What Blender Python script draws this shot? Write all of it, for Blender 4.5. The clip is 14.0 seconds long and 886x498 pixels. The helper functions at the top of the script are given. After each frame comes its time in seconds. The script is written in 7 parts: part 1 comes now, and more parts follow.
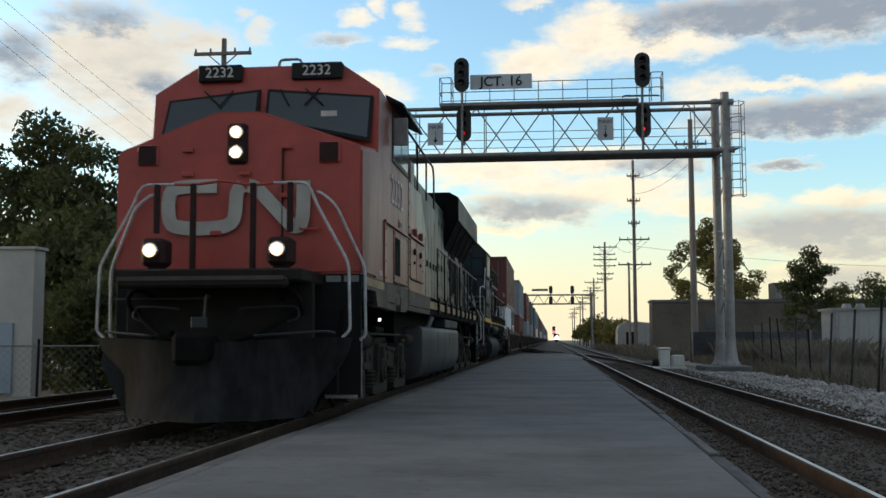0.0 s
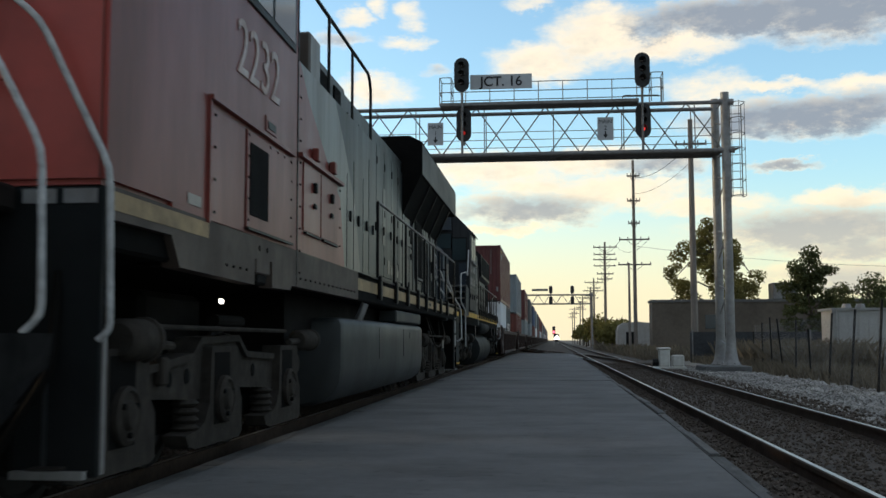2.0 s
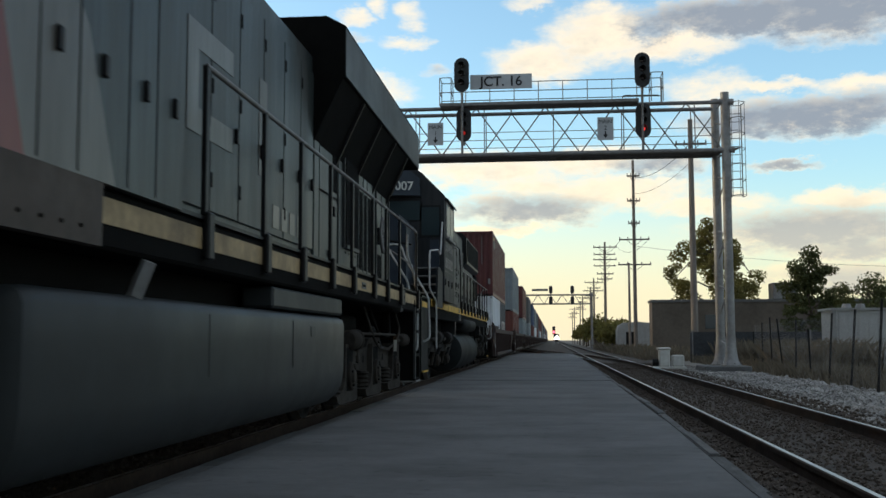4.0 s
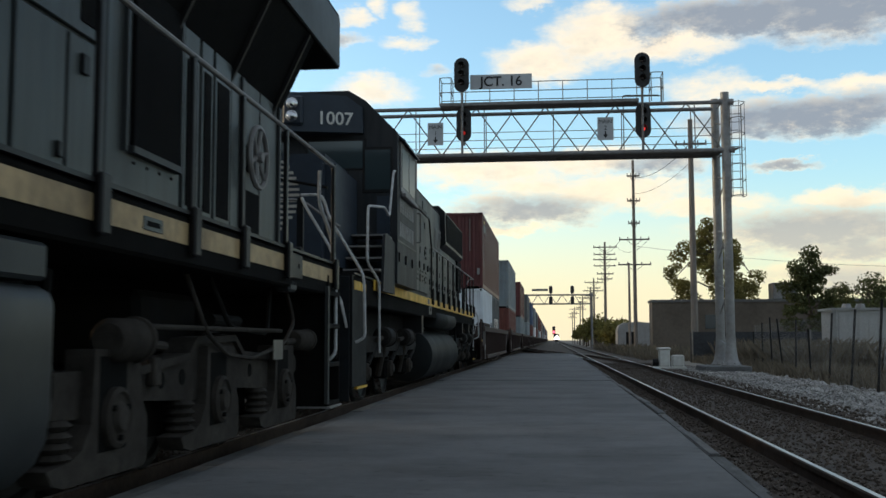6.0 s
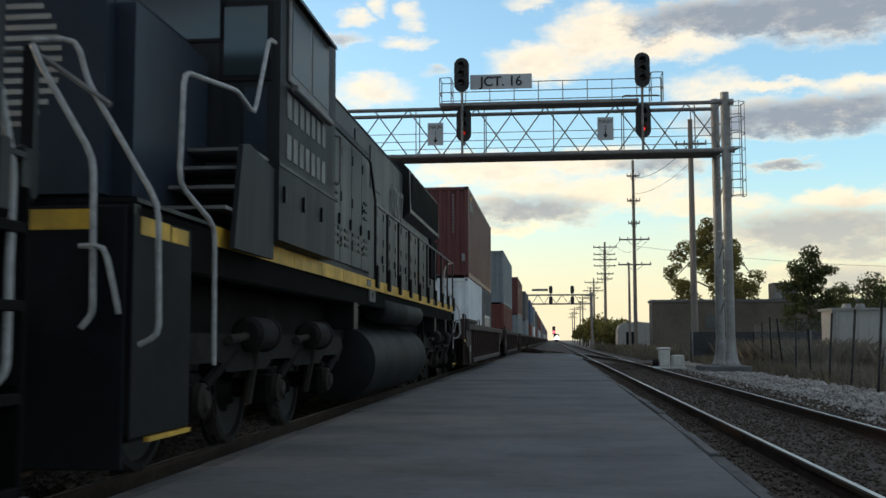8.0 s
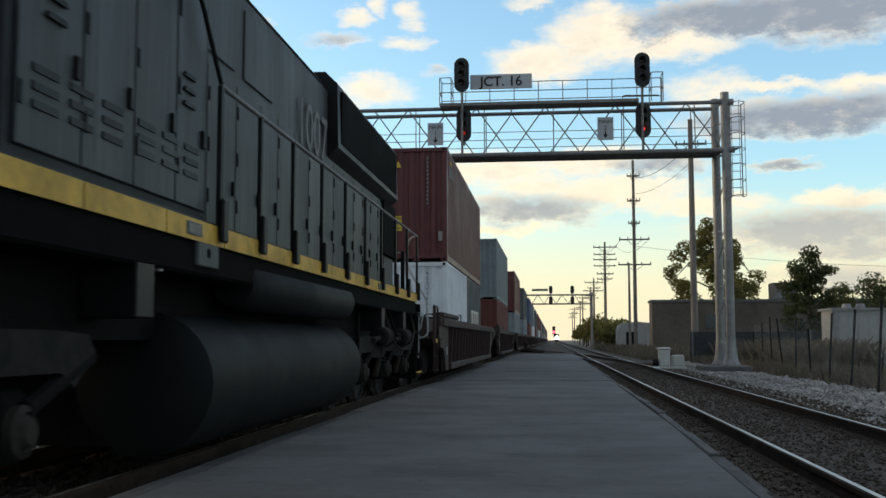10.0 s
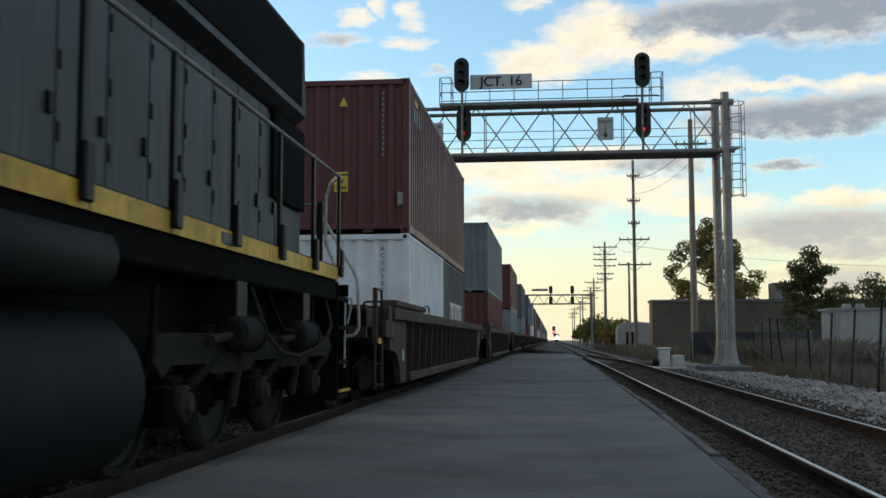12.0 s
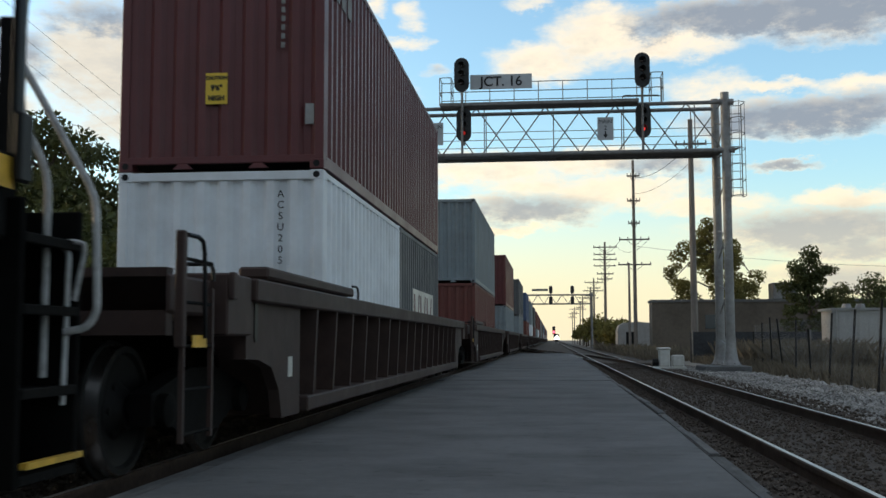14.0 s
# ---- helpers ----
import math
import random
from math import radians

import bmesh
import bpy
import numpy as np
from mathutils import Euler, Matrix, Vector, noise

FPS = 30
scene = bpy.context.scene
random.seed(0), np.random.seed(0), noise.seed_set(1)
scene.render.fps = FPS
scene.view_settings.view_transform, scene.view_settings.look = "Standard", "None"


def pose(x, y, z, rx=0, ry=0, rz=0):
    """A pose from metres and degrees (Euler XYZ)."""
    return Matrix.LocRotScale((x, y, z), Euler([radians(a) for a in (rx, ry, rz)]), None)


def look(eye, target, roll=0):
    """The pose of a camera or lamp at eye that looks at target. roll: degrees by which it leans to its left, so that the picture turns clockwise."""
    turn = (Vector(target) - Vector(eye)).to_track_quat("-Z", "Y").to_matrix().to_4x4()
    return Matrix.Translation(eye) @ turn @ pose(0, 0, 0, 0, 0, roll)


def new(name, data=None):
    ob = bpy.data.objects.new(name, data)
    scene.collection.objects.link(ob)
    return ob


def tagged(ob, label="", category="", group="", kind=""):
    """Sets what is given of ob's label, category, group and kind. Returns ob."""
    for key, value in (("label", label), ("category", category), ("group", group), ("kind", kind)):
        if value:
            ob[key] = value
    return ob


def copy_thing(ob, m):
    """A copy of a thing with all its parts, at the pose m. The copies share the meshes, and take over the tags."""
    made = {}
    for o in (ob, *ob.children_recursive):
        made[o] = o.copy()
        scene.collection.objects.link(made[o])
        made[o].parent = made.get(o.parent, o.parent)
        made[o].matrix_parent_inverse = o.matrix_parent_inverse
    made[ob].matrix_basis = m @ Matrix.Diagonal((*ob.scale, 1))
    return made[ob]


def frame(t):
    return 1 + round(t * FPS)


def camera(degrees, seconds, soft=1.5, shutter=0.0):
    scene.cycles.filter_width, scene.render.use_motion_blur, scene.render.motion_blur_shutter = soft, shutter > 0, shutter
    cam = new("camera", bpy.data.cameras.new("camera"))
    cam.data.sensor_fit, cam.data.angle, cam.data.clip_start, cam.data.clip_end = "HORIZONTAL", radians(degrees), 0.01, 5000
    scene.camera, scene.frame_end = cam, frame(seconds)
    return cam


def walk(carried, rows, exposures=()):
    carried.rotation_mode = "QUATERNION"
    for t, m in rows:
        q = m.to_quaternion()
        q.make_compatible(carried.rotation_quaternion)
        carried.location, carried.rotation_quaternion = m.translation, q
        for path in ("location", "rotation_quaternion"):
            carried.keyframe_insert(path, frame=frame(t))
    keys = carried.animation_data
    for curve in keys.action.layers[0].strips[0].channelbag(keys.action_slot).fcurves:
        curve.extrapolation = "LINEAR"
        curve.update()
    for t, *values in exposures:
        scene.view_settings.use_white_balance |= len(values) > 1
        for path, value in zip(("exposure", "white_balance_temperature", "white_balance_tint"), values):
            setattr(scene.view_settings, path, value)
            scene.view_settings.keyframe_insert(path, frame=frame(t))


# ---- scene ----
cam = camera(45.97, 14.0, soft=1.5, shutter=0.4)
EYE = Vector((0.0, 0.0, 0.943))
AIM = EYE + Vector((-0.10284, 0.99087, 0.08710)) * 10
walk(cam, [(0.0, look(EYE, AIM, -0.135)), (14.0, look(EYE, AIM, -0.135))],
     exposures=[(0.0, 0.0), (14.0, 0.0)])

# ---------------------------------------------------------------- daylight
SUN_AZ, SUN_EL = radians(-78), radians(8)
world = bpy.data.worlds.new("evening_sky")
scene.world = world
world.use_nodes = True
WN, WL = world.node_tree.nodes, world.node_tree.links
WN.clear()


def wmath(op, a, b=0.0, c=0.0, clamp=False):
    n = WN.new("ShaderNodeMath")
    n.operation, n.use_clamp = op, clamp
    for k, v in enumerate((a, b, c)):
        if isinstance(v, (int, float)):
            n.inputs[k].default_value = v
        else:
            WL.new(v, n.inputs[k])
    return n.outputs[0]


def wmix(fac, a, b):
    n = WN.new("ShaderNodeMix")
    n.data_type = "RGBA"
    for sock, v in ((n.inputs[0], fac), (n.inputs[6], a), (n.inputs[7], b)):
        if isinstance(v, tuple):
            sock.default_value = (*v, 1)
        elif isinstance(v, (int, float)):
            sock.default_value = v
        else:
            WL.new(v, sock)
    return n.outputs[2]


def wramp(x, lo, hi):
    n = WN.new("ShaderNodeMapRange")
    n.interpolation_type = "SMOOTHSTEP"
    WL.new(x, n.inputs[0])
    n.inputs[1].default_value, n.inputs[2].default_value = lo, hi
    return n.outputs[0]


def wnoise(vec, scale, detail, rough=0.55):
    n = WN.new("ShaderNodeTexNoise")
    WL.new(vec, n.inputs["Vector"])
    n.inputs["Scale"].default_value, n.inputs["Detail"].default_value, n.inputs["Roughness"].default_value = scale, detail, rough
    return n.outputs["Fac"]


def build_sky():
    coord = WN.new("ShaderNodeTexCoord").outputs["Generated"]
    sep = WN.new("ShaderNodeSeparateXYZ")
    WL.new(coord, sep.inputs[0])
    az = wmath("ARCTAN2", sep.outputs[0], sep.outputs[1])
    el = wmath("ARCSINE", sep.outputs[2])
    sky = WN.new("ShaderNodeTexSky")
    sky.sky_type, sky.sun_disc = "NISHITA", False
    sky.sun_elevation, sky.sun_rotation = SUN_EL, SUN_AZ
    sky.altitude, sky.air_density, sky.dust_density, sky.ozone_density = 200, 1.0, 1.6, 2.2
    tint = WN.new("ShaderNodeMix")
    tint.data_type, tint.blend_type = "RGBA", "MULTIPLY"
    tint.inputs[0].default_value = 1.0
    WL.new(sky.outputs[0], tint.inputs[6])
    tint.inputs[7].default_value = (SKY_GAIN * 0.98, SKY_GAIN * 1.03, SKY_GAIN * 0.99, 1)
    sat = WN.new("ShaderNodeHueSaturation")
    sat.inputs["Saturation"].default_value = 1.0
    WL.new(tint.outputs[2], sat.inputs["Color"])
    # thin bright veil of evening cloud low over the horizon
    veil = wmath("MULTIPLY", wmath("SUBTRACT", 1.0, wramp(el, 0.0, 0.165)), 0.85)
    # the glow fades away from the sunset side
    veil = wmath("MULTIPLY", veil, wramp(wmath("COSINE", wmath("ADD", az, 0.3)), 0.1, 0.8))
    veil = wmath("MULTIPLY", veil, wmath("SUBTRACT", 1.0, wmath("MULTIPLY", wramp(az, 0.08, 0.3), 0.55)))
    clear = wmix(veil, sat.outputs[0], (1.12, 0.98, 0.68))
    # flattened cloud space: azimuth, stretched elevation
    comb = WN.new("ShaderNodeCombineXYZ")
    WL.new(az, comb.inputs[0])
    WL.new(wmath("MULTIPLY", el, 2.0), comb.inputs[1])
    flat = comb.outputs[0]
    warp = wnoise(flat, 9.0, 6.0, 0.6)
    warp2 = wnoise(flat, 26.0, 5.0, 0.65)
    fine = wnoise(flat, 42.0, 6.0, 0.6)
    wa = wmath("ADD", az, wmath("MULTIPLY", wmath("SUBTRACT", warp, 0.5), 0.075))
    we = wmath("ADD", el, wmath("MULTIPLY", wmath("SUBTRACT", warp2, 0.5), 0.032))
    lit_field = grey_field = None
    for a, e, ra, re, g, grey in CLOUDS:
        if ra < 0.028:
            ra, re, g = ra * 1.7, re * 1.9, g - 0.25
        da = wmath("DIVIDE", wmath("SUBTRACT", wa, a), ra * 1.22)
        de = wmath("DIVIDE", wmath("SUBTRACT", we, e), re * 1.28)
        q = wmath("SUBTRACT", g, wmath("ADD", wmath("MULTIPLY", da, da), wmath("MULTIPLY", de, de)))
        if grey:
            grey_field = q if grey_field is None else wmath("SMOOTH_MAX", grey_field, q, 0.4)
        else:
            lit_field = q if lit_field is None else wmath("SMOOTH_MAX", lit_field, q, 0.4)
    # unseen broken cloud added over the rest of the sky, toning the ambient light
    rest = wmath("MULTIPLY", wmath("SUBTRACT", wnoise(flat, 3.2, 5.0), 0.40), 7.0)
    away = wramp(wmath("ABSOLUTE", wmath("ADD", az, 0.1)), 0.5, 0.62)
    high = wramp(el, 0.36, 0.5)
    far = wmath("MAXIMUM", away, high)
    rest = wmath("SUBTRACT", rest, wmath("MULTIPLY", wmath("SUBTRACT", 1.0, far), 6.0))
    ripple = wmath("MULTIPLY", wmath("SUBTRACT", fine, 0.5), 1.3)
    field = wmath("ADD", wmath("SMOOTH_MAX", wmath("SMOOTH_MAX", lit_field, grey_field, 0.4), rest, 0.3), ripple)
    cover = wmath("MULTIPLY", wramp(field, -0.45, 1.0), 0.95)
    billow = wmath("MULTIPLY", wmath("SUBTRACT", warp2, 0.5), 2.0)
    dense = wmath("ADD", wmath("MULTIPLY", wramp(wmath("ADD", grey_field, billow), -0.25, 0.9), 0.85), wmath("MULTIPLY", wramp(wmath("ADD", field, billow), 0.5, 1.6), 0.3), clamp=True)
    dense = wmath("MAXIMUM", dense, wmath("MULTIPLY", far, wramp(rest, -0.2, 0.7)))
    low = wramp(el, 0.02, 0.2)
    lit = wmix(low, (1.18, 0.98, 0.62), (1.15, 1.0, 0.76))
    lit = wmix(wmath("MULTIPLY", wramp(az, -0.18, -0.34), 0.5), lit, (0.62, 0.60, 0.55))
    shade = wmix(low, (0.70, 0.67, 0.56), (0.33, 0.37, 0.43))
    # the unseen cloud is set thicker and greyer to dim the ambient light
    shade = wmix(far, shade, (0.30, 0.33, 0.37))
    cloud = wmix(dense, lit, shade)
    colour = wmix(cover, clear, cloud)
    bg = WN.new("ShaderNodeBackground")
    WL.new(colour, bg.inputs[0])
    bg.inputs[1].default_value = 1.0
    out = WN.new("ShaderNodeOutputWorld")
    WL.new(bg.outputs[0], out.inputs[0])


SKY_GAIN = 0.40
# azimuth, elevation, half width, half height (radians), weight, 1 for shaded cloud
CLOUDS = [
    (-0.006, 0.263, 0.043, 0.016, 1.0, 0), (0.049, 0.286, 0.046, 0.024, 1.1, 0), (0.112, 0.274, 0.060, 0.014, 0.9, 0), (0.153, 0.231, 0.027, 0.009, 0.9, 0),
    (0.204, 0.231, 0.038, 0.006, 0.8, 0), (0.275, 0.226, 0.038, 0.009, 0.8, 0), (-0.051, 0.163, 0.065, 0.015, 0.9, 0), (0.041, 0.169, 0.065, 0.012, 0.9, 0),
    (-0.007, 0.146, 0.065, 0.012, 0.8, 0), (0.264, 0.126, 0.049, 0.008, 0.9, 0), (-0.051, 0.105, 0.060, 0.005, 0.8, 0), (-0.094, 0.163, 0.032, 0.016, 0.8, 0),
    (0.06, 0.14, 0.09, 0.016, 0.9, 0), (0.15, 0.125, 0.06, 0.01, 0.8, 0), (0.27, 0.055, 0.08, 0.012, 0.9, 1),
    (-0.410, 0.253, 0.070, 0.046, 1.1, 0), (-0.391, 0.201, 0.046, 0.024, 1.0, 0), (-0.344, 0.276, 0.041, 0.016, 0.9, 0), (-0.191, 0.305, 0.011, 0.004, 0.9, 0),
    (-0.130, 0.306, 0.009, 0.007, 0.9, 0), (-0.139, 0.281, 0.016, 0.004, 0.9, 0), (-0.174, 0.238, 0.022, 0.008, 1.0, 0), (-0.163, 0.315, 0.007, 0.004, 0.8, 0),
    (-0.025, 0.318, 0.016, 0.004, 0.8, 0), (-0.293, 0.305, 0.006, 0.004, 0.8, 0), (-0.280, 0.289, 0.006, 0.007, 0.8, 0), (-0.501, 0.201, 0.032, 0.027, 0.8, 0),
    (0.181, 0.295, 0.092, 0.015, 1.2, 1), (0.270, 0.291, 0.070, 0.021, 1.2, 1), (0.228, 0.201, 0.089, 0.015, 1.1, 1), (0.173, 0.194, 0.032, 0.009, 0.9, 1),
    (0.279, 0.205, 0.046, 0.014, 1.0, 1), (0.218, 0.158, 0.030, 0.005, 0.9, 1), (-0.024, 0.124, 0.068, 0.013, 1.0, 1), (0.107, 0.164, 0.046, 0.010, 0.9, 1),
    (0.25, 0.098, 0.10, 0.018, 1.1, 1), (0.284, 0.078, 0.070, 0.012, 0.9, 1), (-0.210, 0.284, 0.019, 0.004, 0.8, 1), (-0.116, 0.257, 0.009, 0.004, 0.7, 1),
    (-0.431, 0.291, 0.049, 0.015, 0.8, 1), (-0.495, 0.253, 0.030, 0.024, 0.9, 1), (-0.379, 0.235, 0.032, 0.013, 0.7, 1)]
build_sky()

sun = new("sun", bpy.data.lights.new("sun", "SUN"))
sun.data.energy, sun.data.angle, sun.data.color = 0.55, radians(4.0), (1.0, 0.74, 0.45)
sun.matrix_world = look((math.sin(SUN_AZ) * 200, math.cos(SUN_AZ) * 200, math.tan(SUN_EL) * 200), (0, 0, 0))

# ---------------------------------------------------------------- materials
def mat(name, colour, rough=0.7, metal=0.0, scale=6.0, var=0.25, grime=(0.03, 0.028, 0.025), dirt=0.3, dirt_scale=1.2,
        bump=0.2, bump_scale=60.0, stretch=(1, 1, 1), spread=0.0, spec=0.5, leafy=0.0, pits=0.0):
    """A surface with fine grain, larger stains and a little relief."""
    m = bpy.data.materials.new(name)
    m.use_nodes = True
    n, l = m.node_tree.nodes, m.node_tree.links
    b = n["Principled BSDF"]
    co = n.new("ShaderNodeTexCoord")
    mp = n.new("ShaderNodeMapping")
    mp.inputs["Scale"].default_value = stretch
    l.new(co.outputs["Object"], mp.inputs[0])

    def noise_node(s, d, r=0.6):
        t = n.new("ShaderNodeTexNoise")
        t.inputs["Scale"].default_value, t.inputs["Detail"].default_value, t.inputs["Roughness"].default_value = s, d, r
        l.new(mp.outputs[0], t.inputs["Vector"])
        return t.outputs["Fac"]

    def mix(kind, fac, a, c):
        x = n.new("ShaderNodeMix")
        x.data_type, x.blend_type = "RGBA", kind
        for sock, v in ((x.inputs[0], fac), (x.inputs[6], a), (x.inputs[7], c)):
            if isinstance(v, tuple):
                sock.default_value = (*v, 1)
            elif isinstance(v, (int, float)):
                sock.default_value = v
            else:
                l.new(v, sock)
        return x.outputs[2]

    def ranged(x, lo, hi, a, c):
        r = n.new("ShaderNodeMapRange")
        l.new(x, r.inputs[0])
        for k, v in enumerate((lo, hi, a, c)):
            r.inputs[k + 1].default_value = v
        return r.outputs[0]
    grain = noise_node(scale, 6)
    g = ranged(grain, 0.25, 0.75, 1 - var, 1 + var)
    val = n.new("ShaderNodeCombineXYZ")
    for k in range(3):
        l.new(g, val.inputs[k])
    col = mix("MULTIPLY", 1.0, tuple(colour), val.outputs[0])
    if spread:
        oi = n.new("ShaderNodeObjectInfo")
        rg = ranged(oi.outputs["Random"], 0, 1, 1 - spread, 1 + spread)
        v2 = n.new("ShaderNodeCombineXYZ")
        for k in range(3):
            l.new(rg, v2.inputs[k])
        col = mix("MULTIPLY", 1.0, col, v2.outputs[0])
    stain = noise_node(dirt_scale, 5, 0.65)
    col = mix("MIX", ranged(stain, 0.42, 0.72, 0, dirt), col, tuple(grime))
    if pits:
        col = mix("MIX", ranged(noise_node(7.0, 4, 0.7), 0.6, 0.7, 0, pits), col, (0.035, 0.034, 0.032))
    l.new(col, b.inputs["Base Color"])
    l.new(ranged(stain, 0.3, 0.7, max(0.02, rough - 0.08), min(1, rough + 0.12)), b.inputs["Roughness"])
    b.inputs["Metallic"].default_value = metal
    b.inputs["Specular IOR Level"].default_value = spec
    if leafy:
        tr = n.new("ShaderNodeBsdfTranslucent")
        l.new(col, tr.inputs[0])
        mx = n.new("ShaderNodeMixShader")
        mx.inputs[0].default_value = leafy
        l.new(b.outputs[0], mx.inputs[1])
        l.new(tr.outputs[0], mx.inputs[2])
        l.new(mx.outputs[0], n["Material Output"].inputs[0])
    if bump:
        bp = n.new("ShaderNodeBump")
        bp.inputs["Strength"].default_value, bp.inputs["Distance"].default_value = bump, 0.01
        l.new(noise_node(bump_scale, 4), bp.inputs["Height"])
        l.new(bp.outputs[0], b.inputs["Normal"])
    return m


def glow(name, colour, strength, base=(0.8, 0.8, 0.8)):
    m = bpy.data.materials.new(name)
    m.use_nodes = True
    b = m.node_tree.nodes["Principled BSDF"]
    b.inputs["Base Color"].default_value = (*base, 1)
    b.inputs["Emission Color"].default_value = (*colour, 1)
    b.inputs["Emission Strength"].default_value = strength
    return m


def pane_glass(name, tint, rough=0.05, spec=0.7):
    m = bpy.data.materials.new(name)
    m.use_nodes = True
    b = m.node_tree.nodes["Principled BSDF"]
    b.inputs["Base Color"].default_value = (*tint, 1)
    b.inputs["Roughness"].default_value = rough
    b.inputs["Specular IOR Level"].default_value = spec
    return m


M_CONCRETE = mat("worn_concrete", (0.158, 0.157, 0.155), 0.9, scale=14, var=0.12, grime=(0.075, 0.074, 0.073), dirt=0.7, dirt_scale=0.9, bump=0.7, bump_scale=70, stretch=(0.75, 1.0, 1), pits=0.75, spread=0.08)
M_KERB = mat("platform_edge_timber", (0.135, 0.13, 0.124), 0.9, scale=9, var=0.35, grime=(0.05, 0.047, 0.043), dirt=0.65, dirt_scale=2.2, bump=0.6, bump_scale=30, stretch=(4, 0.6, 4), spread=0.2)
M_SCREEN = mat("dark_fence_screen", (0.045, 0.048, 0.052), 0.8, scale=8, var=0.3, dirt=0.4)
M_BALLAST = mat("ballast_bed", (0.075, 0.056, 0.042), 0.95, scale=22, var=0.6, grime=(0.04, 0.031, 0.025), dirt=0.6, dirt_scale=0.9, bump=1.0, bump_scale=30)
M_STONE = mat("ballast_stone", (0.12, 0.098, 0.08), 0.95, scale=5, var=0.55, grime=(0.05, 0.04, 0.033), dirt=0.6, dirt_scale=1.1, bump=0.4, spec=0.2)
M_STONE_PALE = mat("pale_limestone", (0.42, 0.40, 0.375), 0.9, scale=4, var=0.5, grime=(0.12, 0.11, 0.095), dirt=0.75, dirt_scale=0.8, bump=0.4)
M_EARTH = mat("dusty_ground", (0.24, 0.21, 0.175), 0.95, scale=3, var=0.4, grime=(0.13, 0.115, 0.08), dirt=0.7, dirt_scale=0.3, bump=0.8, bump_scale=12)
M_RAIL = mat("rusty_rail_web", (0.052, 0.033, 0.023), 0.85, 0.0, scale=20, var=0.4, grime=(0.02, 0.015, 0.011), dirt=0.5, spec=0.2)
M_RAILTOP = mat("polished_rail_head", (0.46, 0.44, 0.42), 0.34, 0.9, scale=10, var=0.12, dirt=0.12, bump=0.05, stretch=(6, 0.3, 1))
M_TIE = mat("weathered_timber_tie", (0.11, 0.085, 0.065), 0.9, scale=8, var=0.4, dirt=0.4, bump=0.6, stretch=(0.5, 5, 5), spread=0.3)
M_SHED = mat("weathered_grey_siding", (0.44, 0.43, 0.41), 0.7, scale=4, var=0.1, grime=(0.3, 0.26, 0.22), dirt=0.4, dirt_scale=0.7, bump=0.1)
M_STEEL = mat("galvanised_steel", (0.29, 0.285, 0.28), 0.5, 0.55, scale=9, var=0.18, grime=(0.16, 0.13, 0.10), dirt=0.4, dirt_scale=1.5, bump=0.08)
M_STEEL_OLD = mat("weathered_grey_steel", (0.25, 0.245, 0.24), 0.6, 0.35, scale=9, var=0.2, grime=(0.12, 0.08, 0.055), dirt=0.5, dirt_scale=2.0, bump=0.1)
M_BLACKSIGNAL = mat("matt_black_signal", (0.02, 0.021, 0.023), 0.55, 0, dirt=0.2, bump=0.05)
M_SIGN = mat("grey_white_sign", (0.52, 0.54, 0.56), 0.6, 0, scale=3, var=0.08, dirt=0.15, bump=0.0)
M_INK = mat("black_lettering", (0.02, 0.02, 0.022), 0.6, 0, dirt=0.0, bump=0.0)
M_REDDIM = glow("dim_red_signal_lens", (1.0, 0.05, 0.04), 0.35, (0.3, 0.02, 0.02))
M_REDLENS = glow("red_signal_lens", (1.0, 0.05, 0.04), 1.1, (0.4, 0.02, 0.02))
M_DARKLENS = pane_glass("dark_signal_lens", (0.02, 0.008, 0.008))
M_WOOD = mat("grey_pole_timber", (0.25, 0.215, 0.185), 0.9, scale=6, var=0.3, dirt=0.4, bump=0.5, bump_scale=20, stretch=(6, 6, 0.4))
M_WIRE = mat("dark_cable", (0.05, 0.05, 0.05), 0.7, dirt=0, bump=0)
M_BARK = mat("rough_bark", (0.10, 0.075, 0.055), 0.95, scale=8, var=0.4, bump=0.9, bump_scale=18, stretch=(3, 3, 0.6))
M_LEAF = mat("dusty_green_leaf", (0.20, 0.18, 0.055), 0.7, scale=1.1, var=0.5, grime=(0.17, 0.13, 0.045), dirt=0.5, dirt_scale=0.45, bump=0, leafy=0.6)
M_LEAF_DARK = mat("dark_green_leaf", (0.075, 0.09, 0.03), 0.7, scale=1.1, var=0.5, grime=(0.12, 0.11, 0.03), dirt=0.5, dirt_scale=0.4, bump=0, leafy=0.35)
M_WALLTAN = mat("tan_block_wall", (0.145, 0.118, 0.092), 0.9, scale=4, var=0.15, dirt=0.35, dirt_scale=0.4, bump=0.3)
M_WALLWHITE = mat("cream_painted_siding", (0.50, 0.475, 0.42), 0.75, scale=4, var=0.08, grime=(0.3, 0.27, 0.22), dirt=0.35, dirt_scale=0.8, bump=0.15)
M_ROOF = mat("grey_roofing", (0.16, 0.155, 0.15), 0.85, scale=6, var=0.2)
M_DOORBLUE = mat("pale_blue_door_paint", (0.34, 0.40, 0.46), 0.6, scale=4, var=0.08, dirt=0.2)
M_TARP = mat("white_tarpaulin", (0.42, 0.40, 0.37), 0.7, scale=3, var=0.1, dirt=0.25)
M_WEED = mat("dry_weeds", (0.17, 0.14, 0.098), 0.9, scale=1.5, var=0.5, grime=(0.09, 0.075, 0.05), dirt=0.4, bump=0)
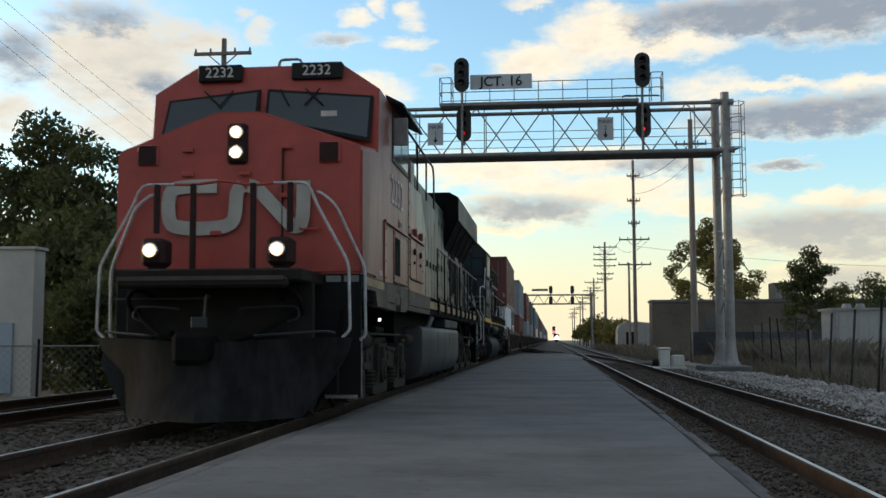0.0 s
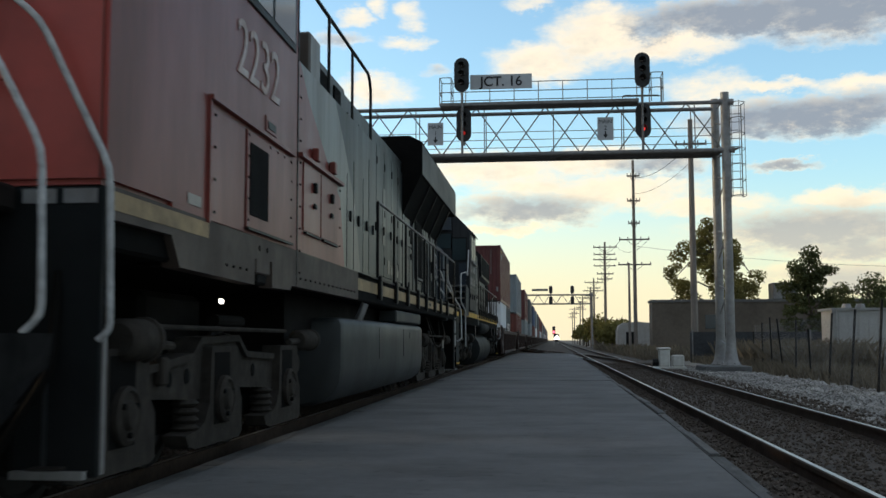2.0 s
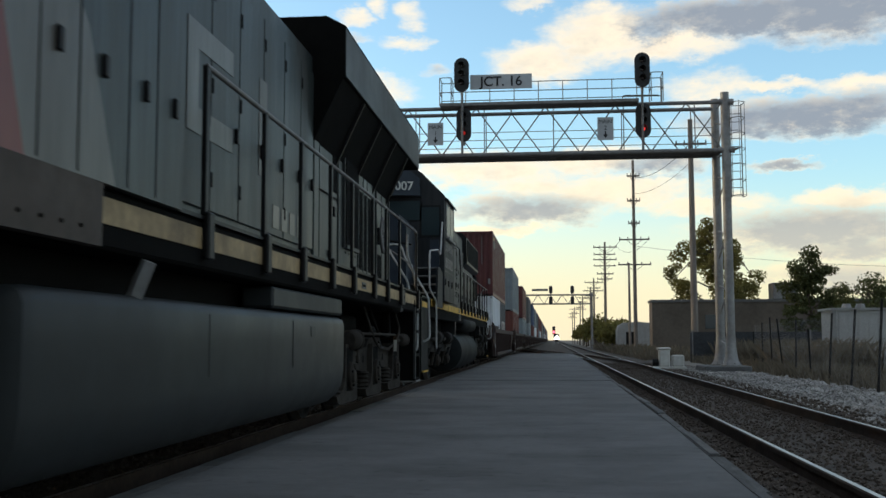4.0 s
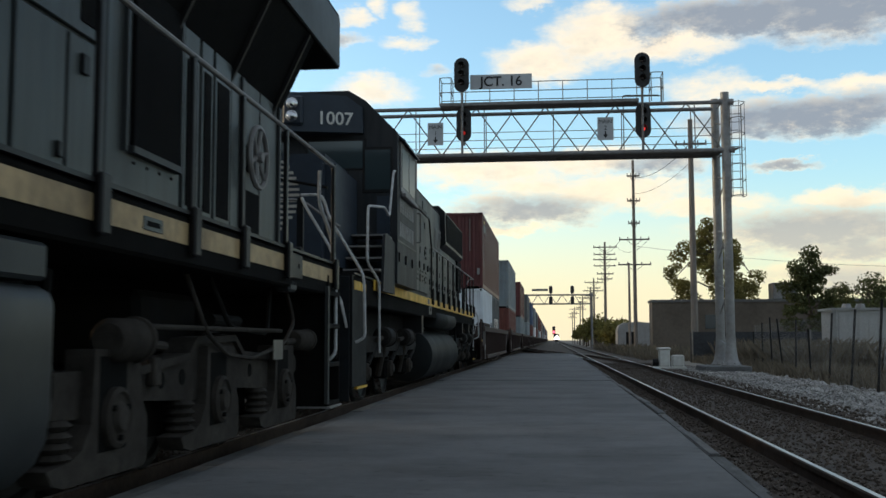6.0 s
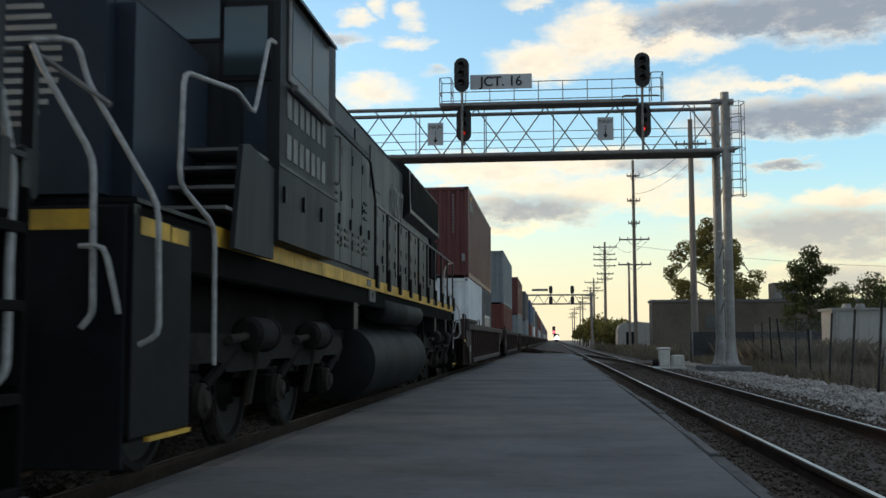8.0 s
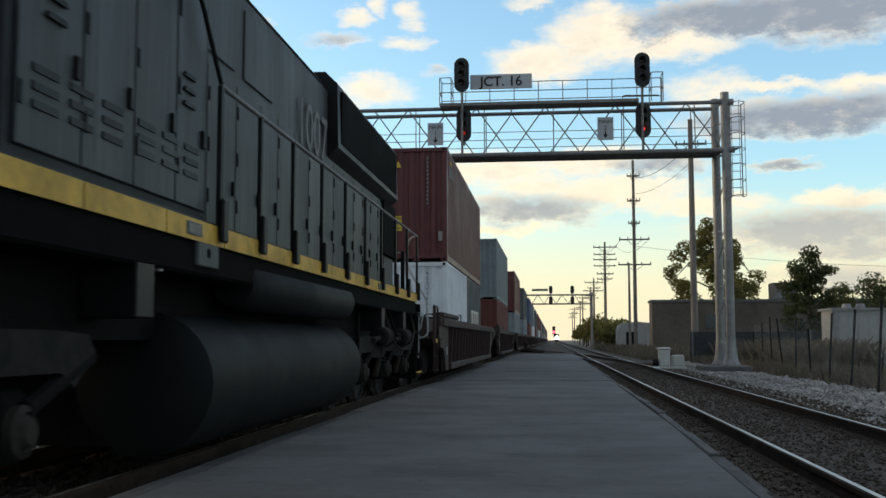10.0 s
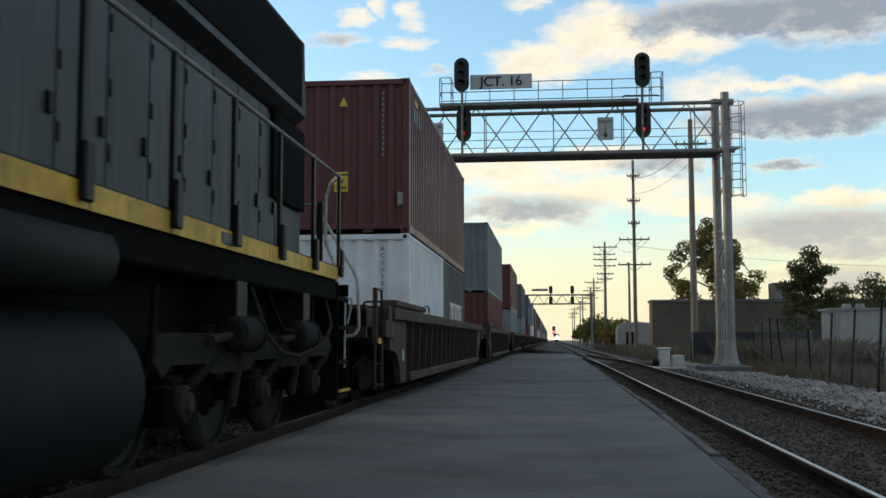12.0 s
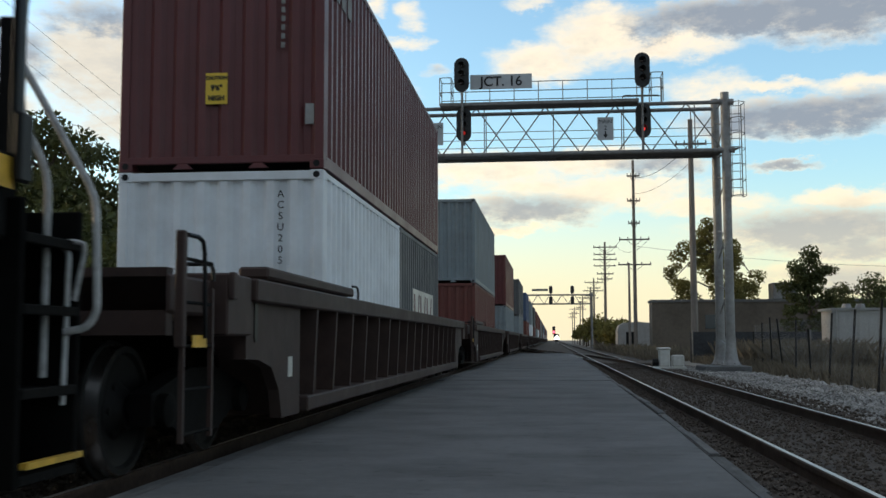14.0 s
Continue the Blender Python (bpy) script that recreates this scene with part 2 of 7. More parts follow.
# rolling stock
# Dust, plus side shade and upright sheen put into a darker nose red.
M_REDSIDE = mat("dusty_red_paint_side_shade", (0.205, 0.044, 0.034), 0.4, 0, scale=5, var=0.14, grime=(0.105, 0.056, 0.044), dirt=0.65, dirt_scale=0.55, bump=0.03, stretch=(2.2, 2.2, 0.5), spec=0.4)
# Front red, set brighter than the sides for the sky it faces.
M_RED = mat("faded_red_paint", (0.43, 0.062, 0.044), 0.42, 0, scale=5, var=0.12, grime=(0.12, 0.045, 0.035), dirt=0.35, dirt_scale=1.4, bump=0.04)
# Dirty paint; its upright streaks put reflections on the side into the colour.
M_GREYPAINT = mat("dirty_grey_sheen_streaks", (0.15, 0.138, 0.118), 0.38, 0, scale=4, var=0.25, grime=(0.07, 0.063, 0.053), dirt=0.65, dirt_scale=0.6, bump=0.05, stretch=(3.2, 3.2, 0.35), spec=0.45)
M_WHITEPAINT = mat("off_white_paint", (0.66, 0.65, 0.60), 0.5, 0, scale=5, var=0.12, grime=(0.25, 0.2, 0.16), dirt=0.4, dirt_scale=1.6, bump=0.03)
M_SKIRT = mat("dust_caked_skirt_paint", (0.085, 0.064, 0.052), 0.6, 0, spec=0.25, scale=6, var=0.25, grime=(0.045, 0.036, 0.031), dirt=0.6, dirt_scale=1.3, bump=0.1)
M_FADED = mat("worn_pale_numeral_paint", (0.55, 0.47, 0.44), 0.6, 0, scale=9, var=0.3, grime=(0.28, 0.15, 0.12), dirt=0.6, dirt_scale=3.5, bump=0.02)
M_BLACKPAINT = mat("sooty_black_paint", (0.008, 0.008, 0.009), 0.45, 0, spec=0.2, scale=5, var=0.25, grime=(0.035, 0.03, 0.026), dirt=0.4, dirt_scale=1.0, bump=0.08)
# Upright streaks stand for reflections on the hood, painted into the colour.
M_CHARCOAL = mat("charcoal_hood_paint", (0.043, 0.051, 0.05), 0.42, 0, scale=4, var=0.4, grime=(0.09, 0.088, 0.08), dirt=0.5, dirt_scale=0.6, bump=0.05, stretch=(3.5, 3.5, 0.28), spec=0.28)
M_HOODBLACK = mat("weathered_black_hood_paint", (0.066, 0.073, 0.074), 0.5, 0, scale=4, var=0.4, grime=(0.115, 0.114, 0.108), dirt=0.5, dirt_scale=0.7, bump=0.05, stretch=(3.5, 3.5, 0.22), spec=0.24)
M_CABBLACK = mat("grimy_black_cab_paint", (0.022, 0.024, 0.027), 0.55, 0, scale=4, var=0.3, grime=(0.05, 0.05, 0.05), dirt=0.45, dirt_scale=0.8, bump=0.05, stretch=(3, 3, 0.4), spec=0.18)
M_PILOT = mat("oily_black_pilot_paint", (0.010, 0.012, 0.014), 0.6, 0, scale=5, var=0.3, grime=(0.022, 0.021, 0.02), dirt=0.5, dirt_scale=1.4, bump=0.08, spec=0.12)
M_EMBLEM = mat("grimy_emblem_paint", (0.48, 0.455, 0.40), 0.55, 0, scale=6, var=0.2, grime=(0.2, 0.13, 0.1), dirt=0.6, dirt_scale=3.0, bump=0.03)
# Blue-black, its blue raised to put the sky's sheen into the colour.
M_NAVY = mat("blue_sheen_black_paint", (0.024, 0.034, 0.049), 0.42, 0, scale=4, var=0.2, grime=(0.05, 0.056, 0.064), dirt=0.4, dirt_scale=0.9, bump=0.05, spec=0.3)
# Grime set near black: shade under the train put into the colour.
M_UNDER = mat("grimy_shaded_underframe", (0.006, 0.0055, 0.005), 0.8, 0, spec=0.1, scale=7, var=0.4, grime=(0.018, 0.016, 0.013), dirt=0.5, dirt_scale=1.6, bump=0.35)
M_TRUCK = mat("dusty_truck_casting", (0.043, 0.037, 0.031), 0.85, 0, spec=0.12, scale=9, var=0.45, grime=(0.018, 0.016, 0.014), dirt=0.6, dirt_scale=1.3, bump=0.35)
# Darker copy of the truck casting colour.
M_TRUCKDARK = mat("dark_truck_casting", (0.020, 0.018, 0.016), 0.8, 0, spec=0.12, scale=9, var=0.45, grime=(0.009, 0.008, 0.007), dirt=0.6, dirt_scale=1.3, bump=0.35)
M_WHEEL = mat("worn_wheel_steel", (0.011, 0.01, 0.0095), 0.6, 0, spec=0.2, scale=7, var=0.25, dirt=0.4)
M_TREAD = mat("bright_wheel_tread", (0.55, 0.54, 0.53), 0.25, 1.0, scale=7, var=0.1, dirt=0.05, bump=0)
M_TANK = mat("grey_fuel_tank_paint", (0.026, 0.030, 0.031), 0.5, 0, scale=4, var=0.18, grime=(0.036, 0.034, 0.031), dirt=0.55, dirt_scale=0.7, bump=0.06, spec=0.35)
M_YELLOW = mat("dirty_yellow_stripe", (0.78, 0.46, 0.05), 0.55, 0, scale=8, var=0.2, grime=(0.16, 0.10, 0.04), dirt=0.55, dirt_scale=2.4, bump=0.04)
M_CREAM = mat("faded_cream_stripe", (0.42, 0.29, 0.14), 0.6, 0, scale=8, var=0.3, grime=(0.12, 0.09, 0.06), dirt=0.75, dirt_scale=2.2, bump=0.04)
M_RAILWHITE = mat("chipped_white_handrail", (0.5, 0.5, 0.49), 0.5, 0, scale=20, var=0.2, grime=(0.1, 0.085, 0.075), dirt=0.5, dirt_scale=14, bump=0.1)
# Near black for recesses, holes and undersides: their shade put into the colour.
M_SHADEBLACK = mat("matt_shade_black", (0.0065, 0.0063, 0.006), 0.9, 0, scale=6, var=0.3, grime=(0.02, 0.018, 0.015), dirt=0.4, dirt_scale=1.2, bump=0.15, spec=0.06)
M_TANKDARK = mat("near_black_tank", (0.010, 0.0115, 0.012), 0.62, 0, scale=4, var=0.25, grime=(0.024, 0.023, 0.021), dirt=0.4, dirt_scale=0.9, bump=0.05, spec=0.14)
M_POST = mat("dark_red_rail_post_paint", (0.034, 0.013, 0.012), 0.6, 0, scale=8, var=0.3, grime=(0.02, 0.015, 0.012), dirt=0.5, dirt_scale=3.0, bump=0.1, spec=0.2)
M_PLOW = mat("scuffed_black_plow", (0.012, 0.012, 0.012), 0.7, 0, scale=6, var=0.4, grime=(0.06, 0.059, 0.058), dirt=0.6, dirt_scale=1.4, bump=0.2, stretch=(2.2, 2.2, 0.55), spec=0.1)
M_GRILLE = mat("black_screen_mesh", (0.006, 0.006, 0.0065), 0.8, 0, spec=0.05, bump=0.5, bump_scale=120)
M_WINDOW = pane_glass("dark_cab_glass", (0.035, 0.05, 0.055), 0.08)
M_SHADEDPANE = pane_glass("shaded_side_glass", (0.012, 0.014, 0.016), 0.3, 0.15)
# Brownish lift on black: headlamp light on the front deck put into the colour.
M_FRONTBLACK = mat("headlamp_lit_black_paint", (0.019, 0.016, 0.014), 0.75, 0, scale=7, var=0.35, grime=(0.04, 0.033, 0.027), dirt=0.5, dirt_scale=1.8, bump=0.2, spec=0.15)
M_HEADLAMP = glow("headlamp_glare", (1.0, 0.93, 0.82), 26.0)
M_FARLAMP = glow("distant_headlamp_glare", (1.0, 0.9, 0.85), 60.0)
M_REDFAR = glow("distant_red_lens", (1.0, 0.06, 0.12), 5.0)
# Glow for an added ring that stands for the headlamps' warm glare.
M_LAMPRIM = glow("warm_glare_ring", (1.0, 0.55, 0.25), 2.2)
M_SIDELAMP = glow("step_lamp_glare", (1.0, 0.9, 0.78), 6.0)
M_CHROME = mat("chrome_lamp_rim", (0.6, 0.6, 0.6), 0.2, 1.0, dirt=0.1, bump=0)
M_MAROON = mat("maroon_container_paint", (0.115, 0.024, 0.026), 0.42, 0, spec=0.45, scale=3, var=0.14, grime=(0.10, 0.045, 0.04), dirt=0.4, dirt_scale=0.8, bump=0.05)
M_BOXWHITE = mat("white_container_paint", (0.80, 0.83, 0.86), 0.5, 0, scale=3, var=0.07, grime=(0.3, 0.27, 0.24), dirt=0.3, dirt_scale=0.9, bump=0.04)
M_BOXGREY = mat("grey_container_paint", (0.22, 0.26, 0.28), 0.55, 0, scale=3, var=0.12, grime=(0.16, 0.13, 0.11), dirt=0.4, dirt_scale=0.8, bump=0.05)
M_BOXDARK = mat("dark_grey_container_paint", (0.10, 0.105, 0.11), 0.55, 0, scale=3, var=0.12, dirt=0.3, bump=0.05)
M_BOXBLUE = mat("blue_container_paint", (0.06, 0.10, 0.19), 0.55, 0, scale=3, var=0.12, dirt=0.3, bump=0.05)
M_BOXRUST = mat("rust_red_container_paint", (0.15, 0.036, 0.027), 0.55, 0, scale=3, var=0.14, grime=(0.12, 0.07, 0.05), dirt=0.4, bump=0.05)
M_WELLCAR = mat("brown_well_car_paint", (0.052, 0.031, 0.026), 0.65, 0, spec=0.3, scale=5, var=0.28, grime=(0.065, 0.048, 0.041), dirt=0.55, dirt_scale=1.1, bump=0.1)
M_DECAL = mat("yellow_caution_sticker", (0.75, 0.50, 0.04), 0.5, 0, scale=10, var=0.08, dirt=0.15, bump=0)


# ---------------------------------------------------------------- mesh tools
def part(name, bm, material, parent=None, label="", smooth=False):
    me = bpy.data.meshes.new(name)
    bmesh.ops.recalc_face_normals(bm, faces=bm.faces)
    bm.to_mesh(me)
    bm.free()
    for m in (material if isinstance(material, (list, tuple)) else [material]):
        me.materials.append(m)
    if smooth:
        for f in me.polygons:
            f.use_smooth = True
        me.set_sharp_from_angle(angle=radians(38))
    ob = new(name, me)
    if parent:
        ob.parent = parent
    if label:
        ob["label"] = label
    return ob


def thing(name, x, y, z, label, category, group="", kind="", rz=0):
    e = new(name)
    e.empty_display_size = 0.3
    e.matrix_basis = pose(x, y, z, 0, 0, rz)
    return tagged(e, label, category, group, kind)


def face(bm, vs, mi=0):
    f = bm.faces.new(vs)
    f.material_index = mi
    return f


def box(bm, x0, x1, y0, y1, z0, z1, mi=0, bevel=0.0):
    v = [bm.verts.new((x, y, z)) for x in (x0, x1) for y in (y0, y1) for z in (z0, z1)]
    fs = [face(bm, [v[i] for i in q], mi) for q in ((0, 1, 3, 2), (4, 6, 7, 5), (0, 4, 5, 1), (2, 3, 7, 6), (0, 2, 6, 4), (1, 5, 7, 3))]
    if bevel:
        es = list({e for f in fs for e in f.edges})
        bmesh.ops.bevel(bm, geom=es, offset=bevel, segments=1, affect="EDGES", profile=0.5)
    return bm


def prism(bm, poly, axis, a, b, mi=0):
    """Extrude a 2D outline along an axis: x takes (y, z), y takes (x, z), z takes (x, y)."""
    def at(p, w):
        return {"x": (w, p[0], p[1]), "y": (p[0], w, p[1]), "z": (p[0], p[1], w)}[axis]
    lo = [bm.verts.new(at(p, a)) for p in poly]
    hi = [bm.verts.new(at(p, b)) for p in poly]
    n = len(poly)
    face(bm, lo, mi), face(bm, hi[::-1], mi)
    for i in range(n):
        face(bm, [lo[i], lo[(i + 1) % n], hi[(i + 1) % n], hi[i]], mi)
    return bm


def rod(bm, p0, p1, r0, r1=None, n=8, mi=0, caps=True):
    p0, p1 = Vector(p0), Vector(p1)
    r1 = r0 if r1 is None else r1
    d = (p1 - p0).normalized()
    s = d.cross(Vector((0, 0, 1)) if abs(d.z) < 0.9 else Vector((1, 0, 0))).normalized()
    u = s.cross(d)
    ra, rb = [], []
    for k in range(n):
        w = s * math.cos(2 * math.pi * k / n) + u * math.sin(2 * math.pi * k / n)
        ra.append(bm.verts.new(p0 + w * r0)), rb.append(bm.verts.new(p1 + w * r1))
    for k in range(n):
        face(bm, [ra[k], ra[(k + 1) % n], rb[(k + 1) % n], rb[k]], mi)
    if caps:
        face(bm, ra[::-1], mi), face(bm, rb, mi)
    return bm


def tube(bm, pts, r, n=6, mi=0):
    """A bent bar through the points, with rounded corners."""
    pts = [Vector(p) for p in pts]
    path = [pts[0]]
    for a, b, c in zip(pts, pts[1:], pts[2:]):
        k = min(0.09, (b - a).length * 0.4, (c - b).length * 0.4)
        p, q = b + (a - b).normalized() * k, b + (c - b).normalized() * k
        path += [p, (p + q + 2 * b) / 4, q]
    path.append(pts[-1])
    rings, prev = [], None
    for i, p in enumerate(path):
        d = (path[min(i + 1, len(path) - 1)] - path[max(i - 1, 0)]).normalized()
        if prev is None:
            s = d.cross(Vector((0, 0, 1)) if abs(d.z) < 0.9 else Vector((1, 0, 0))).normalized()
        else:
            s = (prev - d * prev.dot(d)).normalized()
        prev = s
        u = s.cross(d)
        rings.append([bm.verts.new(p + (s * math.cos(2 * math.pi * k / n) + u * math.sin(2 * math.pi * k / n)) * r) for k in range(n)])
    for a, b in zip(rings, rings[1:]):
        for k in range(n):
            face(bm, [a[k], a[(k + 1) % n], b[(k + 1) % n], b[k]], mi)
    face(bm, rings[0][::-1], mi), face(bm, rings[-1], mi)
    return bm


def lathe(bm, profile, axis="x", n=20, at=(0, 0, 0), mi=0):
    """Turn (radius, along) pairs round an axis."""
    at = Vector(at)
    rings = []
    for r, w in profile:
        ring = []
        for k in range(n):
            c, s = r * math.cos(2 * math.pi * k / n), r * math.sin(2 * math.pi * k / n)
            ring.append(bm.verts.new(at + Vector({"x": (w, c, s), "y": (c, w, s), "z": (c, s, w)}[axis])))
        rings.append(ring)
    for a, b in zip(rings, rings[1:]):
        for k in range(n):
            face(bm, [a[k], a[(k + 1) % n], b[(k + 1) % n], b[k]], mi)
    face(bm, rings[0][::-1], mi), face(bm, rings[-1], mi)
    return bm


def B():
    return bmesh.new()


def lettering(text, size, material, parent, m, label="", name="lettering", depth=0.004, bold=0.0):
    cu = bpy.data.curves.new(name, "FONT")
    cu.body, cu.size, cu.extrude, cu.align_x, cu.align_y = text, size, depth, "CENTER", "CENTER"
    cu.bevel_depth, cu.bevel_resolution = bold, 0
    tmp = bpy.data.objects.new(name, cu)
    scene.collection.objects.link(tmp)
    me = bpy.data.meshes.new_from_object(tmp.evaluated_get(bpy.context.evaluated_depsgraph_get()))
    bpy.data.objects.remove(tmp)
    me.materials.clear()
    me.materials.append(material)
    ob = new(name, me)
    ob.parent = parent
    ob.matrix_basis = m
    if label:
        ob["label"] = label
    return ob


def facing(x, y, z, way):
    """The pose of a flat sign: way 'front' faces the eye along -y, 'side' faces +x."""
    return pose(x, y, z, 90, 0, 0 if way == "front" else 90)

# ---------------------------------------------------------------- setting
XL, XR, XF = -3.806, 2.709, -7.93


def heap(name, spots, sizes, material, label, category):
    """Many small angular stones in one mesh."""
    rng = np.random.default_rng(5)
    base = np.array([(1, 0, 0), (-1, 0, 0), (0, 1, 0), (0, -1, 0), (0, 0, 1), (0, 0, -1)], float)
    tri = np.array([(0, 2, 4), (2, 1, 4), (1, 3, 4), (3, 0, 4), (2, 0, 5), (1, 2, 5), (3, 1, 5), (0, 3, 5)])
    n = len(spots)
    v = base[None] * rng.uniform(0.6, 1.25, (n, 6, 1)) * np.asarray(sizes)[:, None, None]
    a = rng.uniform(0, 6.28, n)
    b = rng.uniform(-0.7, 0.7, n)
    ca, sa, cb, sb = np.cos(a)[:, None], np.sin(a)[:, None], np.cos(b)[:, None], np.sin(b)[:, None]
    x, y, z = v[..., 0], v[..., 1], v[..., 2] * 0.75
    y, z = y * cb - z * sb, y * sb + z * cb
    x, y = x * ca - y * sa, x * sa + y * ca
    pts = np.stack([x, y, z], -1) + np.asarray(spots)[:, None, :]
    fs = (tri[None] + (np.arange(n) * 6)[:, None, None]).reshape(-1, 3)
    me = bpy.data.meshes.new(name)
    me.from_pydata(pts.reshape(-1, 3).tolist(), [], fs.tolist())
    me.materials.append(material)
    return tagged(new(name, me), label, category, kind="stuff")


def build_ground():
    bm = B()
    xs = [-900, -200, -60, -14, -9.8, -6.2, -5.9, -2.62, -2.4, 1.3, 1.5, 4.4, 6.2, 8.0, 14, 60, 200, 900]
    zs = [-0.4, -0.4, -0.35, -0.32, -0.22, -0.22, -0.2, -0.2, -0.2, -0.16, -0.15, -0.17, -0.22, -0.25, -0.3, -0.35, -0.4, -0.4]
    ys = [-300, -60, -10, 0, 5, 10, 20, 40, 80, 160, 400, 1200, 3500]
    grid = [[bm.verts.new((x, y, z)) for x, z in zip(xs, zs)] for y in ys]
    for i in range(len(ys) - 1):
        for j in range(len(xs) - 1):
            track = -9.9 < xs[j] < 6.0
            face(bm, [grid[i][j], grid[i][j + 1], grid[i + 1][j + 1], grid[i + 1][j]], 1 if track else 0)
    tagged(part("ground", bm, [M_EARTH, M_BALLAST]), "dusty earth and ballast ground along the tracks", "ground", kind="structure")


def rail_profile(w=1.0):
    return [(-0.07, -0.172), (0.07, -0.172), (0.07, -0.155), (0.012, -0.13), (0.012, -0.045), (0.036, -0.038), (0.036, -0.008), (0.021, 0.0), (-0.021, 0.0), (-0.036, -0.008), (-0.036, -0.038), (-0.012, -0.045), (-0.012, -0.13), (-0.07, -0.155)]


def sweep_rail(path, name, parent):
    """A rail along (x, y) points, its running surface polished."""
    bm = B()
    prof = rail_profile()
    rings = [[bm.verts.new((x + px, y, pz)) for px, pz in prof] for x, y in path]
    n = len(prof)
    for a, b in zip(rings, rings[1:]):
        for k in range(n):
            face(bm, [a[k], a[(k + 1) % n], b[(k + 1) % n], b[k]], 1 if k == 7 else 0)
    face(bm, rings[0]), face(bm, rings[-1][::-1])
    return part(name, bm, [M_RAIL, M_RAILTOP], parent)


def build_tracks():
    tie_bm = box(B(), -1.3, 1.3, -0.115, 0.115, -0.33, -0.19, bevel=0.012)
    tie_mesh = None
    for name, x, y1, label in (("track_1", XL, 900, "ballasted railway track under the freight train"), ("track_2", XR, 900, "empty railway track with polished rails"), ("track_3", XF, 300, "rusty siding track beside the fence")):
        t = thing(name, x, 0, 0, label, "railway track", kind="structure")
        for sx in (-0.753, 0.753):
            sweep_rail([(sx, -8), (sx, 60), (sx, y1)], "rail", t)
        for k in range(120):
            if tie_mesh is None:
                ob = part("tie", tie_bm, M_TIE, t)
                tie_mesh = ob.data
            else:
                ob = new("tie", tie_mesh)
                ob.parent = t
            ob.location = (random.uniform(-0.03, 0.03), 2 + k * 0.53, 0)
            ob.rotation_euler = (0, 0, random.uniform(-0.015, 0.015))
    # crossover between the two main tracks
    t = thing("crossover", 0, 0, 0, "turnout rails crossing between the two main tracks", "railway track", kind="structure")
    for sx in (-0.753, 0.753):
        pts = []
        for k in range(25):
            w = k / 24
            s = w * w * (3 - 2 * w)
            pts.append((XR + sx + (XL - XR) * s, 42 + 95 * w))
        sweep_rail(pts, "rail", t)


def platform_edge(y):
    """The platform widens a little with distance."""
    return min(1.42, 1.215 + 0.0165 * (y - 6)) if y < 14 else min(1.42, 1.347 + 0.0025 * (y - 14))


def plank(bm, x0, x1, y0, y1, z0, z1):
    """A slab whose two long edges may run at an angle: x0, x1 are functions of y."""
    lo = [bm.verts.new(p) for p in ((x0(y0), y0, z0), (x1(y0), y0, z0), (x1(y1), y1, z0), (x0(y1), y1, z0))]
    hi = [bm.verts.new(p) for p in ((x0(y0), y0, z1), (x1(y0), y0, z1), (x1(y1), y1, z1), (x0(y1), y1, z1))]
    face(bm, lo[::-1]), face(bm, hi)
    for k in range(4):
        face(bm, [lo[k], lo[(k + 1) % 4], hi[(k + 1) % 4], hi[k]])
    bmesh.ops.bevel(bm, geom=list(bm.edges), offset=0.01, segments=2, affect="EDGES")
    return bm


def build_platform():
    t = thing("platform", 0, 0, 0, "low worn concrete platform strip between two tracks", "platform", kind="structure")
    y, k = -6.0, 0
    lens = [6.2, 5.9, 6.4, 12.3, 7.5, 8, 8, 8, 9, 9]
    while y < 74:
        d = lens[k % len(lens)]
        z = (0.006, 0.0, 0.004, -0.003, 0.003)[k % 5]
        part("slab", plank(B(), lambda q: -2.535, platform_edge, y, y + d - 0.012, -0.3, z), M_CONCRETE, t)
        y += d
        k += 1
    y = -6.0
    while y < 70:
        d = random.choice((3.1, 3.9, 4.6))
        part("edge_timber", box(B(), -2.765 + random.uniform(-0.012, 0.012), -2.572, y, y + d - 0.02, -0.3, random.uniform(-0.03, 0.0), bevel=0.022), M_KERB, t, "weathered grey edge timber")
        y += d
    # low crumbling margin on the far side
    y = -6.0
    while y < 70:
        d = random.choice((0.9, 1.4, 2.1))
        w = random.uniform(0.07, 0.13)
        part("edge_block", plank(B(), lambda q: platform_edge(q) + 0.035, lambda q: platform_edge(q) + 0.035 + w, y, y + d - 0.02, -0.3, random.uniform(-0.035, -0.01)), M_KERB, t)
        y += d


